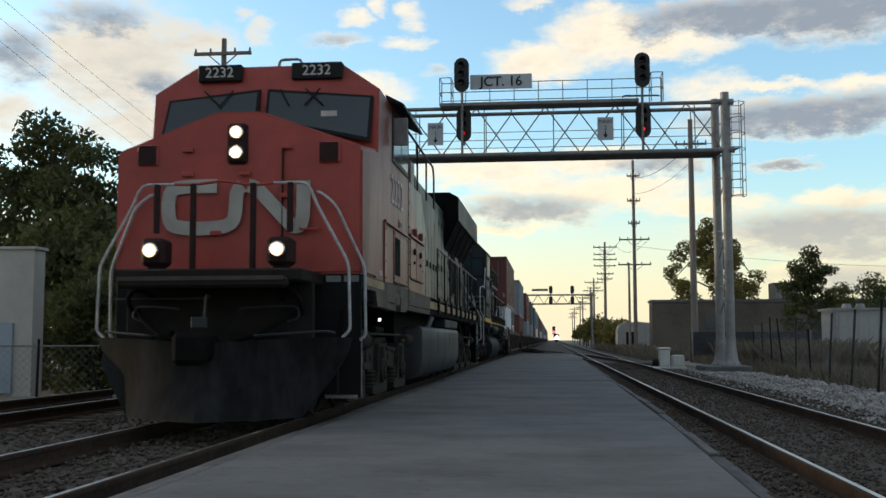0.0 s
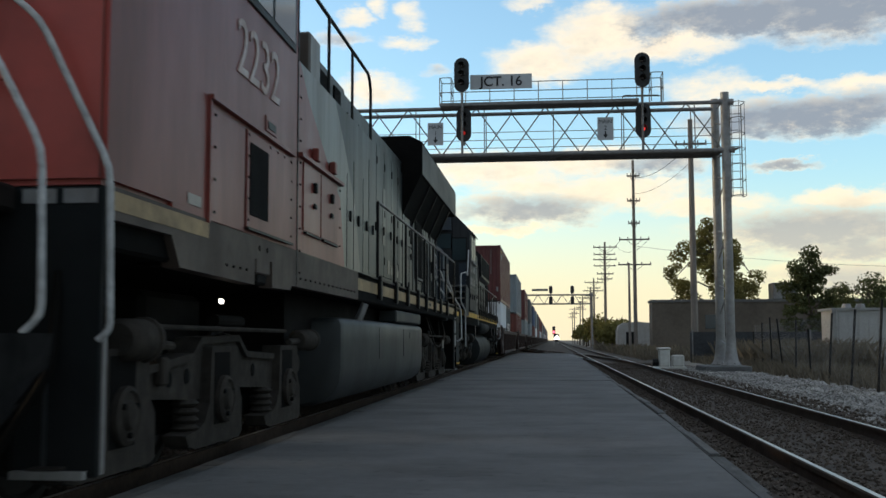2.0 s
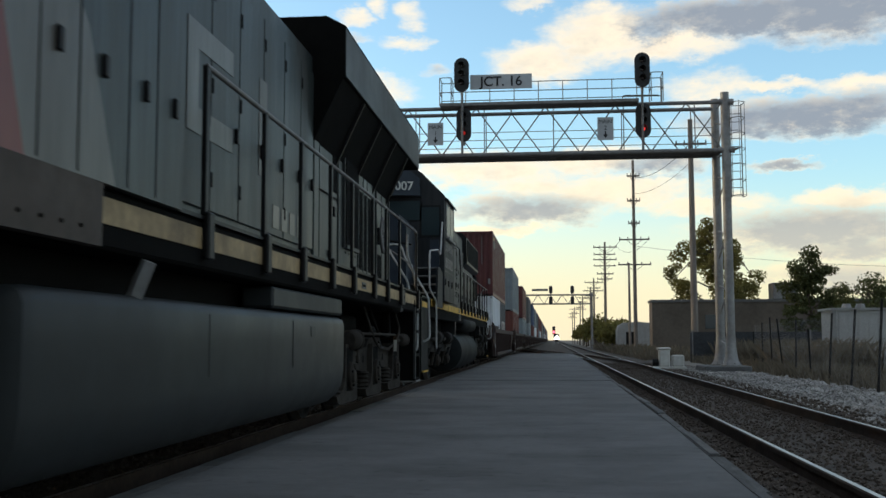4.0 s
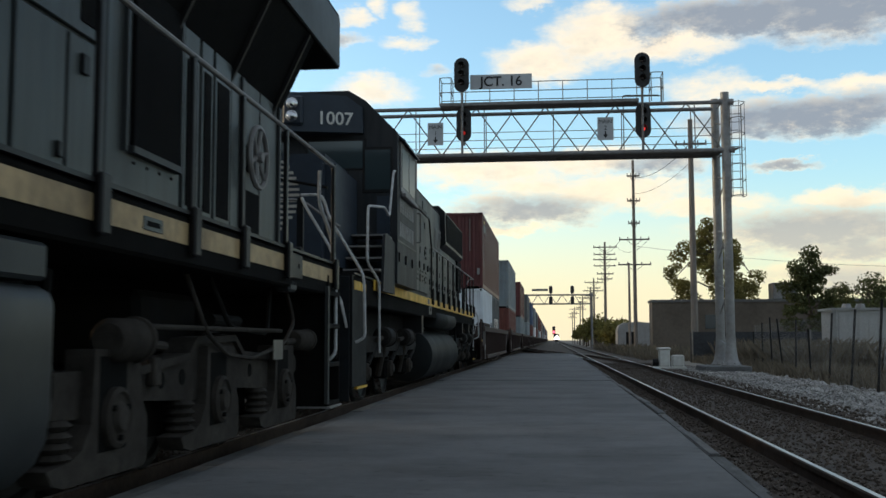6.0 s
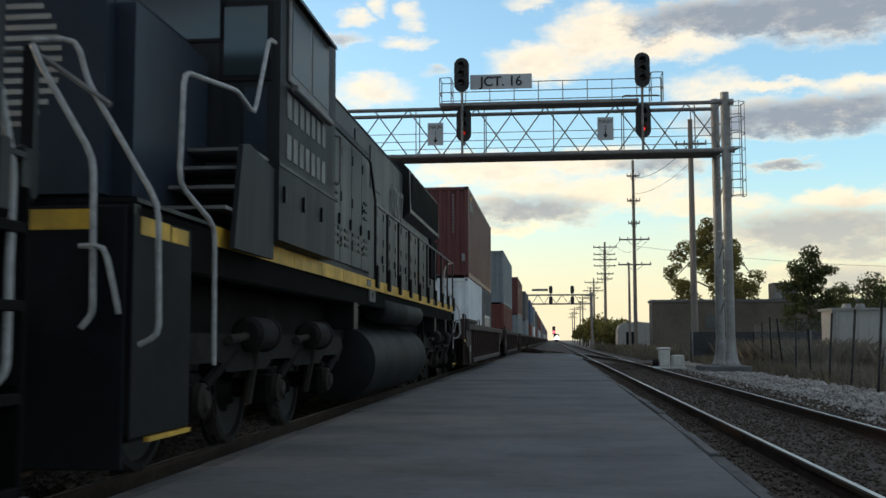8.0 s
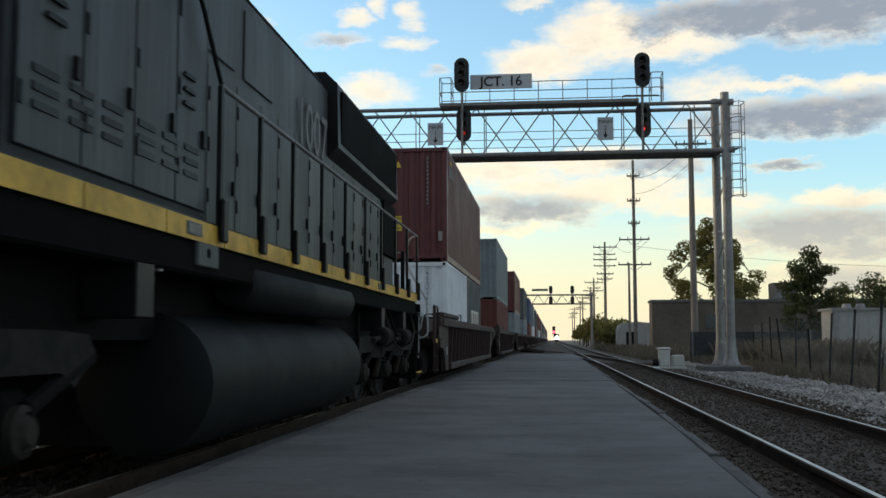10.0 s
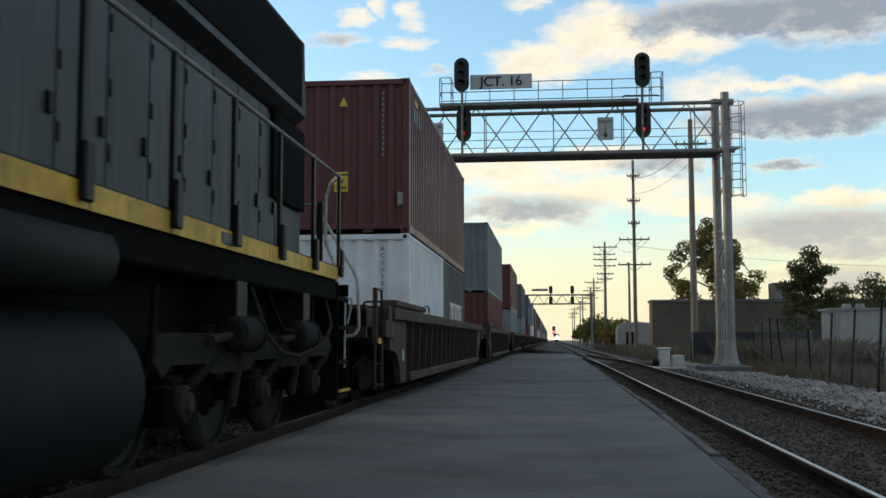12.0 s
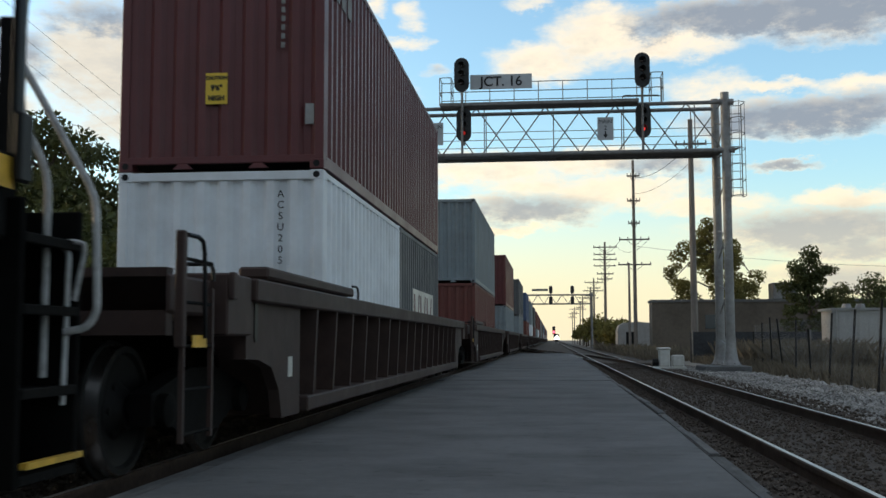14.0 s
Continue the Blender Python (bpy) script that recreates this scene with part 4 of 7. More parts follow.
def build_buildings():
    # low industrial block
    t = thing("warehouse", 0, 0, 0, "long low tan flat roofed warehouse", "building")
    part("wall", box(B(), 7.9, 34, 84, 86.5, -0.4, 3.9), M_WALLTAN, t)
    part("roof", box(B(), 7.8, 34.1, 83.9, 86.6, 3.9, 4.1), M_ROOF, t, "flat roof edge")
    part("rooftop_unit", box(B(), 17.3, 19.2, 84.2, 86, 4.1, 5.4, bevel=0.05), M_STEEL_OLD, t, "grey rooftop machine box")
    for x in (12,):
        part("window", box(B(), x, x + 1.4, 83.95, 84.02, 1.8, 2.9), M_WINDOW, t)
    # pale metal shed
    t = thing("metal_shed", 0, 0, 0, "pale ribbed metal shed with flat roof", "building")
    part("wall", box(B(), 11.42, 26, 44, 46, -0.4, 2.12), M_SHED, t)
    for k in range(36):
        part("rib", box(B(), 11.6 + k * 0.39, 11.63 + k * 0.39, 43.975, 44.0, -0.3, 2.1), M_SHED, t)
    part("corner_trim", box(B(), 11.34, 11.5, 43.95, 44.06, -0.4, 2.12), M_STEEL, t)
    part("roof", box(B(), 11.3, 26.1, 43.9, 46.1, 2.12, 2.22), M_STEEL, t, "pale roof edge")
    for x in (12.2, 12.75):
        part("roof_vent", rod(B(), (x, 45, 2.22), (x, 45, 2.42), 0.22, 0.15, n=10), M_STEEL, t)
    part("window", box(B(), 13.75, 14.6, 43.94, 44.02, 1.0, 1.7), M_WINDOW, t)
    # tarpaulin shelter
    t = thing("storage_tent", 8.15, 100, -0.3, "white rounded tarpaulin storage shelter", "shelter")
    prof = [(-2.0, 0.0), (-2.0, 2.1), (-1.85, 2.6), (-1.4, 2.85), (0, 2.95), (1.4, 2.8), (1.85, 2.5), (2.0, 2.0), (2.0, 0.0)]
    part("cover", prism(B(), prof, "y", 0, 3), M_TARP, t)
    part("opening", box(B(), -1.2, -0.3, -0.05, 0.0, 0, 2.0), M_BLACKPAINT, t)
    # small cream outbuilding by the siding
    t = thing("outbuilding", 0, 0, 0, "cream painted outbuilding with pale blue door", "building")
    part("wall", box(B(), -19, -11.38, 22, 22.5, -0.4, 2.98), M_WALLWHITE, t)
    part("roof", box(B(), -19.1, -11.33, 21.95, 22.55, 2.98, 3.04), M_WALLWHITE, t, "thin roof edge")
    d = part("door", box(B(), -13.0, -11.8, 21.93, 22.0, -0.2, 1.35, bevel=0.01), M_DOORBLUE, t, "pale blue door")
    part("handle", box(B(), -12.3, -12.1, 21.9, 21.93, 0.55, 0.6), M_BLACKPAINT, d)
    # switch machine
    t = thing("switch_machine", 4.35, 40, -0.2, "pale grey metal switch machine beside the track", "switch machine")
    part("base", box(B(), -0.6, 0.62, -0.3, 0.3, 0.0, 0.14, bevel=0.02), M_WHITEPAINT, t)
    part("motor_case", box(B(), -0.38, 0.02, -0.2, 0.2, 0.14, 0.78, bevel=0.04), M_WHITEPAINT, t)
    part("gear_case", box(B(), 0.1, 0.55, -0.2, 0.2, 0.14, 0.58, bevel=0.05), M_WHITEPAINT, t)
    part("lid", box(B(), -0.44, 0.06, -0.24, 0.24, 0.76, 0.86, bevel=0.04), M_WHITEPAINT, t)
    part("motor", rod(B(), (-0.62, -0.1, 0.3), (-0.4, -0.1, 0.3), 0.14, n=14), M_BLACKPAINT, t, "dark round motor", smooth=True)
    part("throw_rod", rod(B(), (-1.6, -0.2, 0.06), (-0.5, -0.2, 0.06), 0.03, n=8), M_RAIL, t)


def build_plants():
    limb_tree(-20.2, 40, 10.7, 4.6, 3, M_LEAF_DARK, 30, lambda f: 1.1 - 0.45 * f, 26000, "broad dark green leafy tree behind the outbuilding", size=0.13, low=0.1, clump=0.105, droop=0.2)
    limb_tree(-17.3, 42, 7.6, 2.8, 4, M_LEAF_DARK, 22, lambda f: 1.1 - 0.4 * f, 14000, "dark green leafy tree behind the outbuilding", size=0.13, low=0.06, clump=0.13, droop=0.2)
    tree(-15.8, 36, 3.2, 3.2, 14, M_LEAF_DARK, 0.15, 5000, "low dark shrub behind the siding fence", size=0.12, puff=0.12)
    limb_tree(13.5, 88, 11.6, 4.3, 7, M_LEAF, 15, lambda f: 1.0 if f < 0.8 else 0.55, 12000, "tall open leafy tree beyond the bridge", size=0.13, low=0.36, clump=0.085)
    limb_tree(17.9, 75, 7.9, 2.5, 12, M_LEAF_DARK, 14, lambda f: 1.15 - 0.75 * f, 10000, "upright leafy tree beside the warehouse", size=0.12, low=0.2, clump=0.095, droop=0.1)
    limb_tree(21.0, 72, 5.5, 3.4, 5, M_LEAF_DARK, 14, lambda f: 1.05 - 0.4 * f, 9000, "low spreading leafy tree behind the metal shed", size=0.11, low=0.12, clump=0.18, droop=0.0)
    tree(-14.6, 34, 3.9, 2.4, 17, M_LEAF_DARK, 0.1, 6500, "dense dark shrub behind the siding fence", size=0.12, puff=0.13)
    tree(-15.2, 33, 5.6, 2.6, 18, M_LEAF_DARK, 0.1, 9000, "dense dark shrub behind the siding fence", size=0.14, puff=0.11)
    tree(-12.6, 31, 4.4, 2.2, 19, M_LEAF_DARK, 0.08, 9000, "dense dark shrub behind the siding fence", size=0.13, puff=0.12)
    for k, (x, y) in enumerate(((-11.9, 24.6), (-11.0, 25.2), (-10.2, 24.8), (-11.4, 27.5), (-9.9, 27.2))):
        limb_tree(x, y, 2.5 + 0.3 * (k % 3), 1.3, 60 + k, M_LEAF_DARK, 12, lambda f: 1.0, 4200, "dense dark shrub behind the low fence", size=0.08, low=0.05, clump=0.2, droop=0.3)
    tree(-12.9, 30, 2.3, 2.6, 15, M_LEAF_DARK, 0.15, 4500, "low dark shrub behind the siding fence", size=0.1, puff=0.14)
    for k in range(7):
        tree(5.9 + 0.9 * (k % 3), 104 + k * 13, 2.6 + (k % 4) * 0.6, 1.5, 40 + k, M_LEAF, 0.15, 900, "low green scrub beside the far track", size=0.22, puff=0.12)
    for k in range(9):
        tree(6.9 + 0.5 * math.sin(k * 2.3), 128 + k * 19, 3.0 + (k % 3) * 0.7, 1.5, 20 + k, M_LEAF, 0.2, 900, "scrubby green tree beside the far track", size=0.34)


def weeds():
    """Dry grass and weed blades along the fence and the track edges."""
    rng = np.random.default_rng(21)
    verts, faces = [], []

    def blades(x0, x1, y0, y1, n, h):
        for _ in range(n):
            x, y = rng.uniform(x0, x1), rng.uniform(y0, y1)
            a, hh = rng.uniform(0, 6.28), h * rng.uniform(0.35, 1.2)
            w = 0.02 + 0.02 * rng.random()
            dx, dy = math.cos(a) * w, math.sin(a) * w
            lx, ly = rng.normal(0, 0.18) * hh, rng.normal(0, 0.18) * hh
            i = len(verts)
            verts.extend([(x - dx, y - dy, -0.3), (x + dx, y + dy, -0.3), (x + lx + dx * 0.4, y + ly, -0.25 + hh * 0.65), (x + lx * 2, y + ly * 2, -0.25 + hh)])
            faces.extend([(i, i + 1, i + 2), (i, i + 2, i + 3)])
    blades(7.2, 9.6, 22, 56, 3600, 0.45)
    blades(8.5, 12, 38, 58, 4200, 1.1)
    blades(5.0, 8.5, 58, 130, 4000, 0.8)
    me = bpy.data.meshes.new("weeds")
    me.from_pydata(verts, [], faces)
    me.materials.append(M_WEED)
    tagged(new("weeds", me), "dry yellow brown weeds along the fences", "weeds", kind="stuff")


def far_locomotive():
    t = thing("diesel_locomotive", XR, 640, 0, "distant dark locomotive with bright headlamps on the other track", "locomotive")
    part("cab", prism(B(), [(-1.5, 1.6), (1.5, 1.6), (1.5, 4.2), (1.0, 4.7), (-1.0, 4.7), (-1.5, 4.2)], "y", 1.2, 4), M_BLACKPAINT, t)
    part("nose", box(B(), -1.4, 1.4, 0, 1.2, 1.6, 3.4, bevel=0.1), M_BLACKPAINT, t)
    part("hood", box(B(), -1.0, 1.0, 4, 18, 1.6, 4.4, bevel=0.1), M_BLACKPAINT, t)
    part("underframe", box(B(), -1.4, 1.4, -0.8, 19, 0.0, 1.6, bevel=0.05), M_UNDER, t)
    # discs drawn oversized, with the lamps' glare put into their size
    for x, z in ((0, 3.1), (-0.75, 1.9), (0.75, 1.9)):
        part("headlight", lathe(B(), [(0.5, -0.9 if z < 2 else -0.04), (0.48, -0.94 if z < 2 else -0.08)], "y", 12, (x, 0, z)), M_FARLAMP, t)
    s = thing("signal_mast", 0.35, 190, -0.2, "small distant signal mast with a red light", "signal")
    part("mast", rod(B(), (0, 0, 0), (0, 0, 3.4), 0.06, n=8), M_STEEL_OLD, s)
    h = part("signal_head", box(B(), -0.25, 0.25, -0.1, 0.1, 2.2, 3.6, bevel=0.05), M_BLACKSIGNAL, s)
    part("lens", lathe(B(), [(0.16, -0.11), (0.1, -0.16)], "y", 12, (0, 0, 2.6)), M_REDFAR, h)


build_ground()
weeds()
far_locomotive()
build_tracks()
build_platform()
build_gantry()
build_far_gantry()
build_surroundings()
build_buildings()
build_plants()
chain_fence(6.6, 18, 8.6, 46, 1.9, 10, "rusty chain link fence with dark leaning posts", railed=False, wire_r=0.0014)
screen = tagged(part("screen_fence", box(B(), 7.2, 15.5, 55.9, 56.0, -0.35, 1.35), M_SCREEN), "dark mesh screen fence behind the gravel", "fence")
for k in range(5):
    part("post", rod(B(), (7.3 + 2 * k, 55.85, -0.35), (7.3 + 2 * k, 55.85, 1.45), 0.04, n=8), M_STEEL_OLD, screen)
chain_fence(-14.5, 20.3, -6.6 - 3.0, 21.5, 1.15, 4, "low chain link fence by the siding")

# ---------------------------------------------------------------- the train
def train_shift(t):
    """How far the train still has to come at t seconds."""
    w = t - 14.0
    return -(3.7134 * w + 0.09055 * w * w / 2 + 0.01311 * w ** 3 / 6)


MOVERS, WHEELS = [], []


def rolling(name, u, label, category, group="", z=0.0):
    t = thing(name, XL, u, z, label, category, group)
    MOVERS.append((t, u))
    return t


def sided(bm, s, x0, x1, y0, y1, z0, z1, bevel=0.0):
    return box(bm, min(s * x0, s * x1), max(s * x0, s * x1), y0, y1, z0, z1, bevel=bevel)


WHEEL_MESH = {}


def wheelset(t, y, r):
    """An axle with two flanged wheels; it turns."""
    key = round(r, 2)
    if key not in WHEEL_MESH:
        bm = B()
        rod(bm, (-1.05, 0, 0), (1.05, 0, 0), 0.09, n=12)
        for s in (1, -1):
            lathe(bm, [(0.12, s * 0.64), (r * 0.62, s * 0.70), (r * 0.88, s * 0.69), (r + 0.03, s * 0.685), (r + 0.03, s * 0.715), (r, s * 0.73), (r - 0.01, s * 0.82), (r * 0.88, s * 0.825), (r * 0.84, s * 0.79), (r * 0.45, s * 0.755), (0.16, s * 0.80), (0.13, s * 0.86)], "x", 32)
            for k in range(6):
                a = k * math.pi / 3
                rod(bm, (s * 0.75, 0.3 * r * 1.2 * math.cos(a), 0.3 * r * 1.2 * math.sin(a)), (s * 0.79, 0.36 * r * math.cos(a), 0.36 * r * math.sin(a)), 0.03, n=6)
        ob = part("wheelset", bm, [M_WHEEL, M_TREAD], t, smooth=True)
        for f in ob.data.polygons:
            c = f.center
            if abs(math.hypot(c.y, c.z) - r) < 0.012 and 0.72 < abs(c.x) < 0.83:
                f.material_index = 1
        WHEEL_MESH[key] = ob.data
    else:
        ob = new("wheelset", WHEEL_MESH[key])
        ob.parent = t
    ob.location = (0, y, r)
    WHEELS.append((ob, 0, y, r, r))
    return ob


def cast_frame(t, s, axles, material, r):
    """A cast side frame: humped beam, deep pedestals with round bearings, coil springs on their feet."""
    c = axles[1]
    y0, y1 = axles[0] - 0.55, axles[-1] + 0.8
    top = [(y0, 0.78), (axles[0] + 0.5, 0.79), (c - 0.5, 0.86), (c - 0.34, 0.97), (c + 0.55, 0.99), (c + 0.78, 0.86), (axles[-1] - 0.3, 0.83), (y1 - 0.06, 0.80), (y1, 0.74)]
    low = [(y1 - 0.02, 0.66)]
    for y in reversed(axles):
        low += [(y + 0.56, 0.58), (y - 0.3, 0.53), (y - 0.62, 0.545)]
    f = part("truck_frame", prism(B(), top + low + [(y0, 0.66)], "x", s * 1.14, s * 1.30), material, t, "dusty cast truck side frame")
    part("frame_flange", prism(B(), [(p, q) for p, q in top[1:7]] + [(p, q - 0.05) for p, q in reversed(top[1:7])], "x", s * 1.30, s * 1.335), material, f)
    for y in axles:
        prof = [(y - 0.74, 0.31), (y - 0.68, 0.235), (y - 0.55, 0.205), (y + 0.46, 0.205), (y + 0.53, 0.24), (y + 0.52, 0.5), (y + 0.42, 0.62), (y + 0.4, 0.9), (y - 0.22, 0.9), (y - 0.25, 0.5), (y - 0.36, 0.37), (y - 0.5, 0.33)]
        p = part("pedestal", prism(B(), prof, "x", s * 1.2, s * 1.37), material, f)
        # slot and spring backing are dark sheets that carry the gaps' shade
        part("pedestal_slot", sided(B(), s, 1.366, 1.374, y - 0.16, y + 0.2, 0.34, 0.86, 0.003), M_SHADEBLACK, p)
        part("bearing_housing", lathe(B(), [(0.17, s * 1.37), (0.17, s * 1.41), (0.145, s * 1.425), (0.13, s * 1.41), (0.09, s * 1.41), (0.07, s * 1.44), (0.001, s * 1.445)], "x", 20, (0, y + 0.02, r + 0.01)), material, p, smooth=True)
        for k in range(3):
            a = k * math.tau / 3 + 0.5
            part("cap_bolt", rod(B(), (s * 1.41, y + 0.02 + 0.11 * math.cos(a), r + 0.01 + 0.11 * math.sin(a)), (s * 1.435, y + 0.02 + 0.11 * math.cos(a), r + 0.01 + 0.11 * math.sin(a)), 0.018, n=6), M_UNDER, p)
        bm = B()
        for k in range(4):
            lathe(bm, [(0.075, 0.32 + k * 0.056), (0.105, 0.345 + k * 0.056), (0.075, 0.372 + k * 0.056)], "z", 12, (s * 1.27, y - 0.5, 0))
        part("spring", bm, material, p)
        part("spring_back_plate", sided(B(), s, 1.05, 1.1, y - 0.72, y - 0.25, 0.3, 0.6), M_SHADEBLACK, p)
    for y, z in ((axles[0] + 0.92, 0.69), (c - 0.55, 0.70), (c + 1.05, 0.70)):
        part("frame_hole", rod(B(), (s * 1.296, y, z), (s * 1.304, y, z), 0.055, n=12), M_SHADEBLACK, f)
    part("lifting_lug", sided(B(), s, 1.30, 1.36, axles[0] + 0.66, axles[0] + 0.78, 0.66, 0.84, 0.012), material, f)
    # air brake: cylinders and the long pull rod above the frame
    for ya, yb, q in ((axles[0] - 0.05, axles[0] + 0.38, 0.125), (axles[-1] + 0.45, axles[-1] + 1.0, 0.1)):
        part("brake_cylinder", lathe(B(), [(q * 0.75, ya), (q, ya + 0.04), (q, yb - 0.09), (q * 1.12, yb - 0.08), (q * 1.12, yb - 0.04), (q * 0.6, yb)], "y", 18, (s * 1.36, 0, 0.95)), material, f, smooth=True)
    part("push_rod", rod(B(), (s * 1.36, axles[0] + 0.38, 0.93), (s * 1.36, axles[0] + 0.8, 0.91), 0.03, n=8), material, f)
    part("push_rod", rod(B(), (s * 1.36, axles[-1] + 0.1, 0.93), (s * 1.36, axles[-1] + 0.45, 0.94), 0.03, n=8), material, f)
    part("pull_rod", rod(B(), (s * 1.38, axles[0] + 0.4, 1.03), (s * 1.38, axles[-1] - 0.1, 1.03), 0.018, n=8), material, f)
    part("slack_adjuster", rod(B(), (s * 1.2, c + 0.3, 1.1), (s * 1.2, c + 1.0, 1.1), 0.05, n=10), M_UNDER, f)
    return f


def radial_frame(t, s, axles, material, r):
    """A welded radial truck frame with open journal arms."""
    y0, y1 = axles[0] - 0.75, axles[-1] + 0.75
    low = []
    for y in reversed(axles):
        low += [(y + 0.5, 0.70), (y + 0.34, 0.78), (y - 0.34, 0.78), (y - 0.5, 0.70)]
    top = [(y0 + 0.1, 0.98), (y0 + 0.5, 1.0), (y1 - 0.5, 1.0), (y1 - 0.1, 0.98), (y1, 0.88)]
    f = part("truck_frame", prism(B(), top + low + [(y0, 0.88)], "x", s * 1.12, s * 1.30), material, t, "dusty welded truck side frame")
    for y in axles:
        part("journal_box", sided(B(), s, 1.0, 1.24, y - 0.16, y + 0.16, r - 0.16, r + 0.2, 0.04), M_UNDER, f)
        part("axle_cap", lathe(B(), [(0.13, s * 1.24), (0.13, s * 1.29), (0.1, s * 1.31), (0.09, s * 1.29), (0.06, s * 1.33)], "x", 16, (0, y, r)), M_TRUCK, f, smooth=True)
        part("radius_arm", rod(B(), (s * 1.26, y + 0.05, r + 0.1), (s * 1.26, y + 0.75, 0.86), 0.05, n=8), M_UNDER, f)
        bm = B()
        for k in range(4):
            lathe(bm, [(0.08, 0.6 + k * 0.06), (0.11, 0.63 + k * 0.06), (0.08, 0.655 + k * 0.06)], "z", 12, (s * 1.2, y - 0.34, 0))
        part("spring", bm, M_UNDER, f)
    for a, b in zip(axles, axles[1:]):
        m = (a + b) / 2
        part("brake_cylinder", lathe(B(), [(0.1, m - 0.2), (0.14, m - 0.16), (0.14, m + 0.3), (0.155, m + 0.31), (0.155, m + 0.35), (0.08, m + 0.4)], "y", 18, (s * 1.34, 0, 1.0)), material, f, smooth=True)
        part("brake_rod", rod(B(), (s * 1.34, m - 0.65, 0.95), (s * 1.34, m - 0.2, 0.98), 0.035, n=8), M_TRUCK, f)
        part("brake_hanger", rod(B(), (s * 1.33, m + 0.15, 0.95), (s * 1.2, m + 0.3, 0.42), 0.045, n=8), M_TRUCK, f)
        part("brake_shoe", sided(B(), s, 0.72, 0.86, m + 0.28, m + 0.38, 0.34, 0.66, 0.03), M_UNDER, f)
    return f


def truck(t, axles, material, r=0.51, style="cast", cables=True):
    """A three-axle truck with its wheels, frames and brake gear."""
    for y in axles:
        wheelset(t, y, r)
    for s in (1, -1):
        f = (cast_frame if style == "cast" else radial_frame)(t, s, axles, material, r)
        y0 = axles[0] - 0.75
        part("sand_pipe", tube(B(), [(s * 1.3, y0 + 0.1, 1.3), (s * 1.32, y0, 0.8), (s * 0.95, y0 - 0.05, 0.2)], 0.025), M_UNDER, f)
        if cables:
            part("cable", tube(B(), [(s * 1.3, axles[2] + 0.35, 1.45), (s * 1.4, axles[2] + 0.3, 1.12), (s * 1.41, axles[2] - 0.1, 0.92), (s * 1.41, axles[1] + 0.75, 0.80), (s * 1.41, axles[1] + 0.1, 0.84), (s * 1.4, axles[1] - 0.35, 1.0), (s * 1.3, axles[1] - 0.5, 1.4)], 0.018), M_TRUCK, f)
            part("cable", tube(B(), [(s * 1.25, axles[1] + 0.1, 1.45), (s * 1.36, axles[1] + 0.3, 1.05), (s * 1.36, axles[2] - 0.5, 1.0), (s * 1.3, axles[2] - 0.2, 1.4)], 0.02), M_UNDER, f)
    part("bolster", box(B(), -1.0, 1.0, axles[1] - 0.6, axles[1] + 0.6, 0.75, 1.3, bevel=0.05), M_UNDER, t)


def post_and_rail(t, s, x, ys, z0, z1, material=None):
    m = material or M_BLACKPAINT
    for y in ys:
        part("handrail_post", sided(B(), s, x - 0.015, x + 0.02, y - 0.035, y + 0.035, z0, z1, 0.006), m, t)
        part("post_bracket", sided(B(), s, x + 0.02, x + 0.06, y - 0.06, y + 0.06, z0 - 0.02, z0 + 0.3, 0.012), m, t)
    part("handrail", rod(B(), (s * x, ys[0], z1), (s * x, ys[-1], z1), 0.02, n=8), M_STEEL_OLD, t, smooth=True)


def coupler(t, y, way):
    part("coupler", sided(B(), 1, -0.12, 0.12, min(y, y + way * 0.55), max(y, y + way * 0.55), 0.72, 1.0, 0.04), M_UNDER, t, "grimy steel coupler")
    part("knuckle", box(B(), -0.2, 0.16, min(y + way * 0.5, y + way * 0.72), max(y + way * 0.5, y + way * 0.72), 0.68, 1.04, bevel=0.06), M_UNDER, t)


def hoses(t, y, way):
    for x, d in ((-0.75, 0.0), (-0.55, 0.06), (0.5, 0.03), (0.72, 0.0)):
        part("air_hose", tube(B(), [(x, y, 1.05), (x, y + way * 0.16, 0.95), (x * 0.85, y + way * 0.24, 0.6 + d), (x * 0.5, y + way * 0.4, 0.55 + d)], 0.025), M_UNDER, t)


def end_steps(t, s, ya, yb, material, lip, out=1.52):
    """A recessed step well between two side plates, with bright tread lips."""
    n, f = min(ya, yb), max(ya, yb)
    part("step_plate", sided(B(), s, 0.95, out, n, n + 0.04, 0.26, 1.62, 0.008), material, t)
    part("step_plate", sided(B(), s, 0.95, out, f - 0.04, f, 0.26, 1.62, 0.008), material, t)
    # back and treads in near black, the well's shade as colour
    part("step_back", sided(B(), s, 0.93, 0.97, n, f, 0.3, 1.62), M_SHADEBLACK, t)
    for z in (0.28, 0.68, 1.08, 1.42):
        tr = part("tread", sided(B(), s, 0.97, out - 0.04, n + 0.04, f - 0.04, z, z + 0.035), M_SHADEBLACK, t)
        part("tread_lip", sided(B(), s, out - 0.04, out + 0.005, n + 0.04, f - 0.04, z - 0.01, z + 0.04, 0.005), lip, tr)


def bolts(t, pts, s, x):
    bm = B()
    for y, z in pts:
        rod(bm, (s * x, y, z), (s * (x + 0.01), y, z), 0.011, n=6)
    ob = part("bolt_heads", bm, M_UNDER, t)
    ob["kind"] = "stuff"


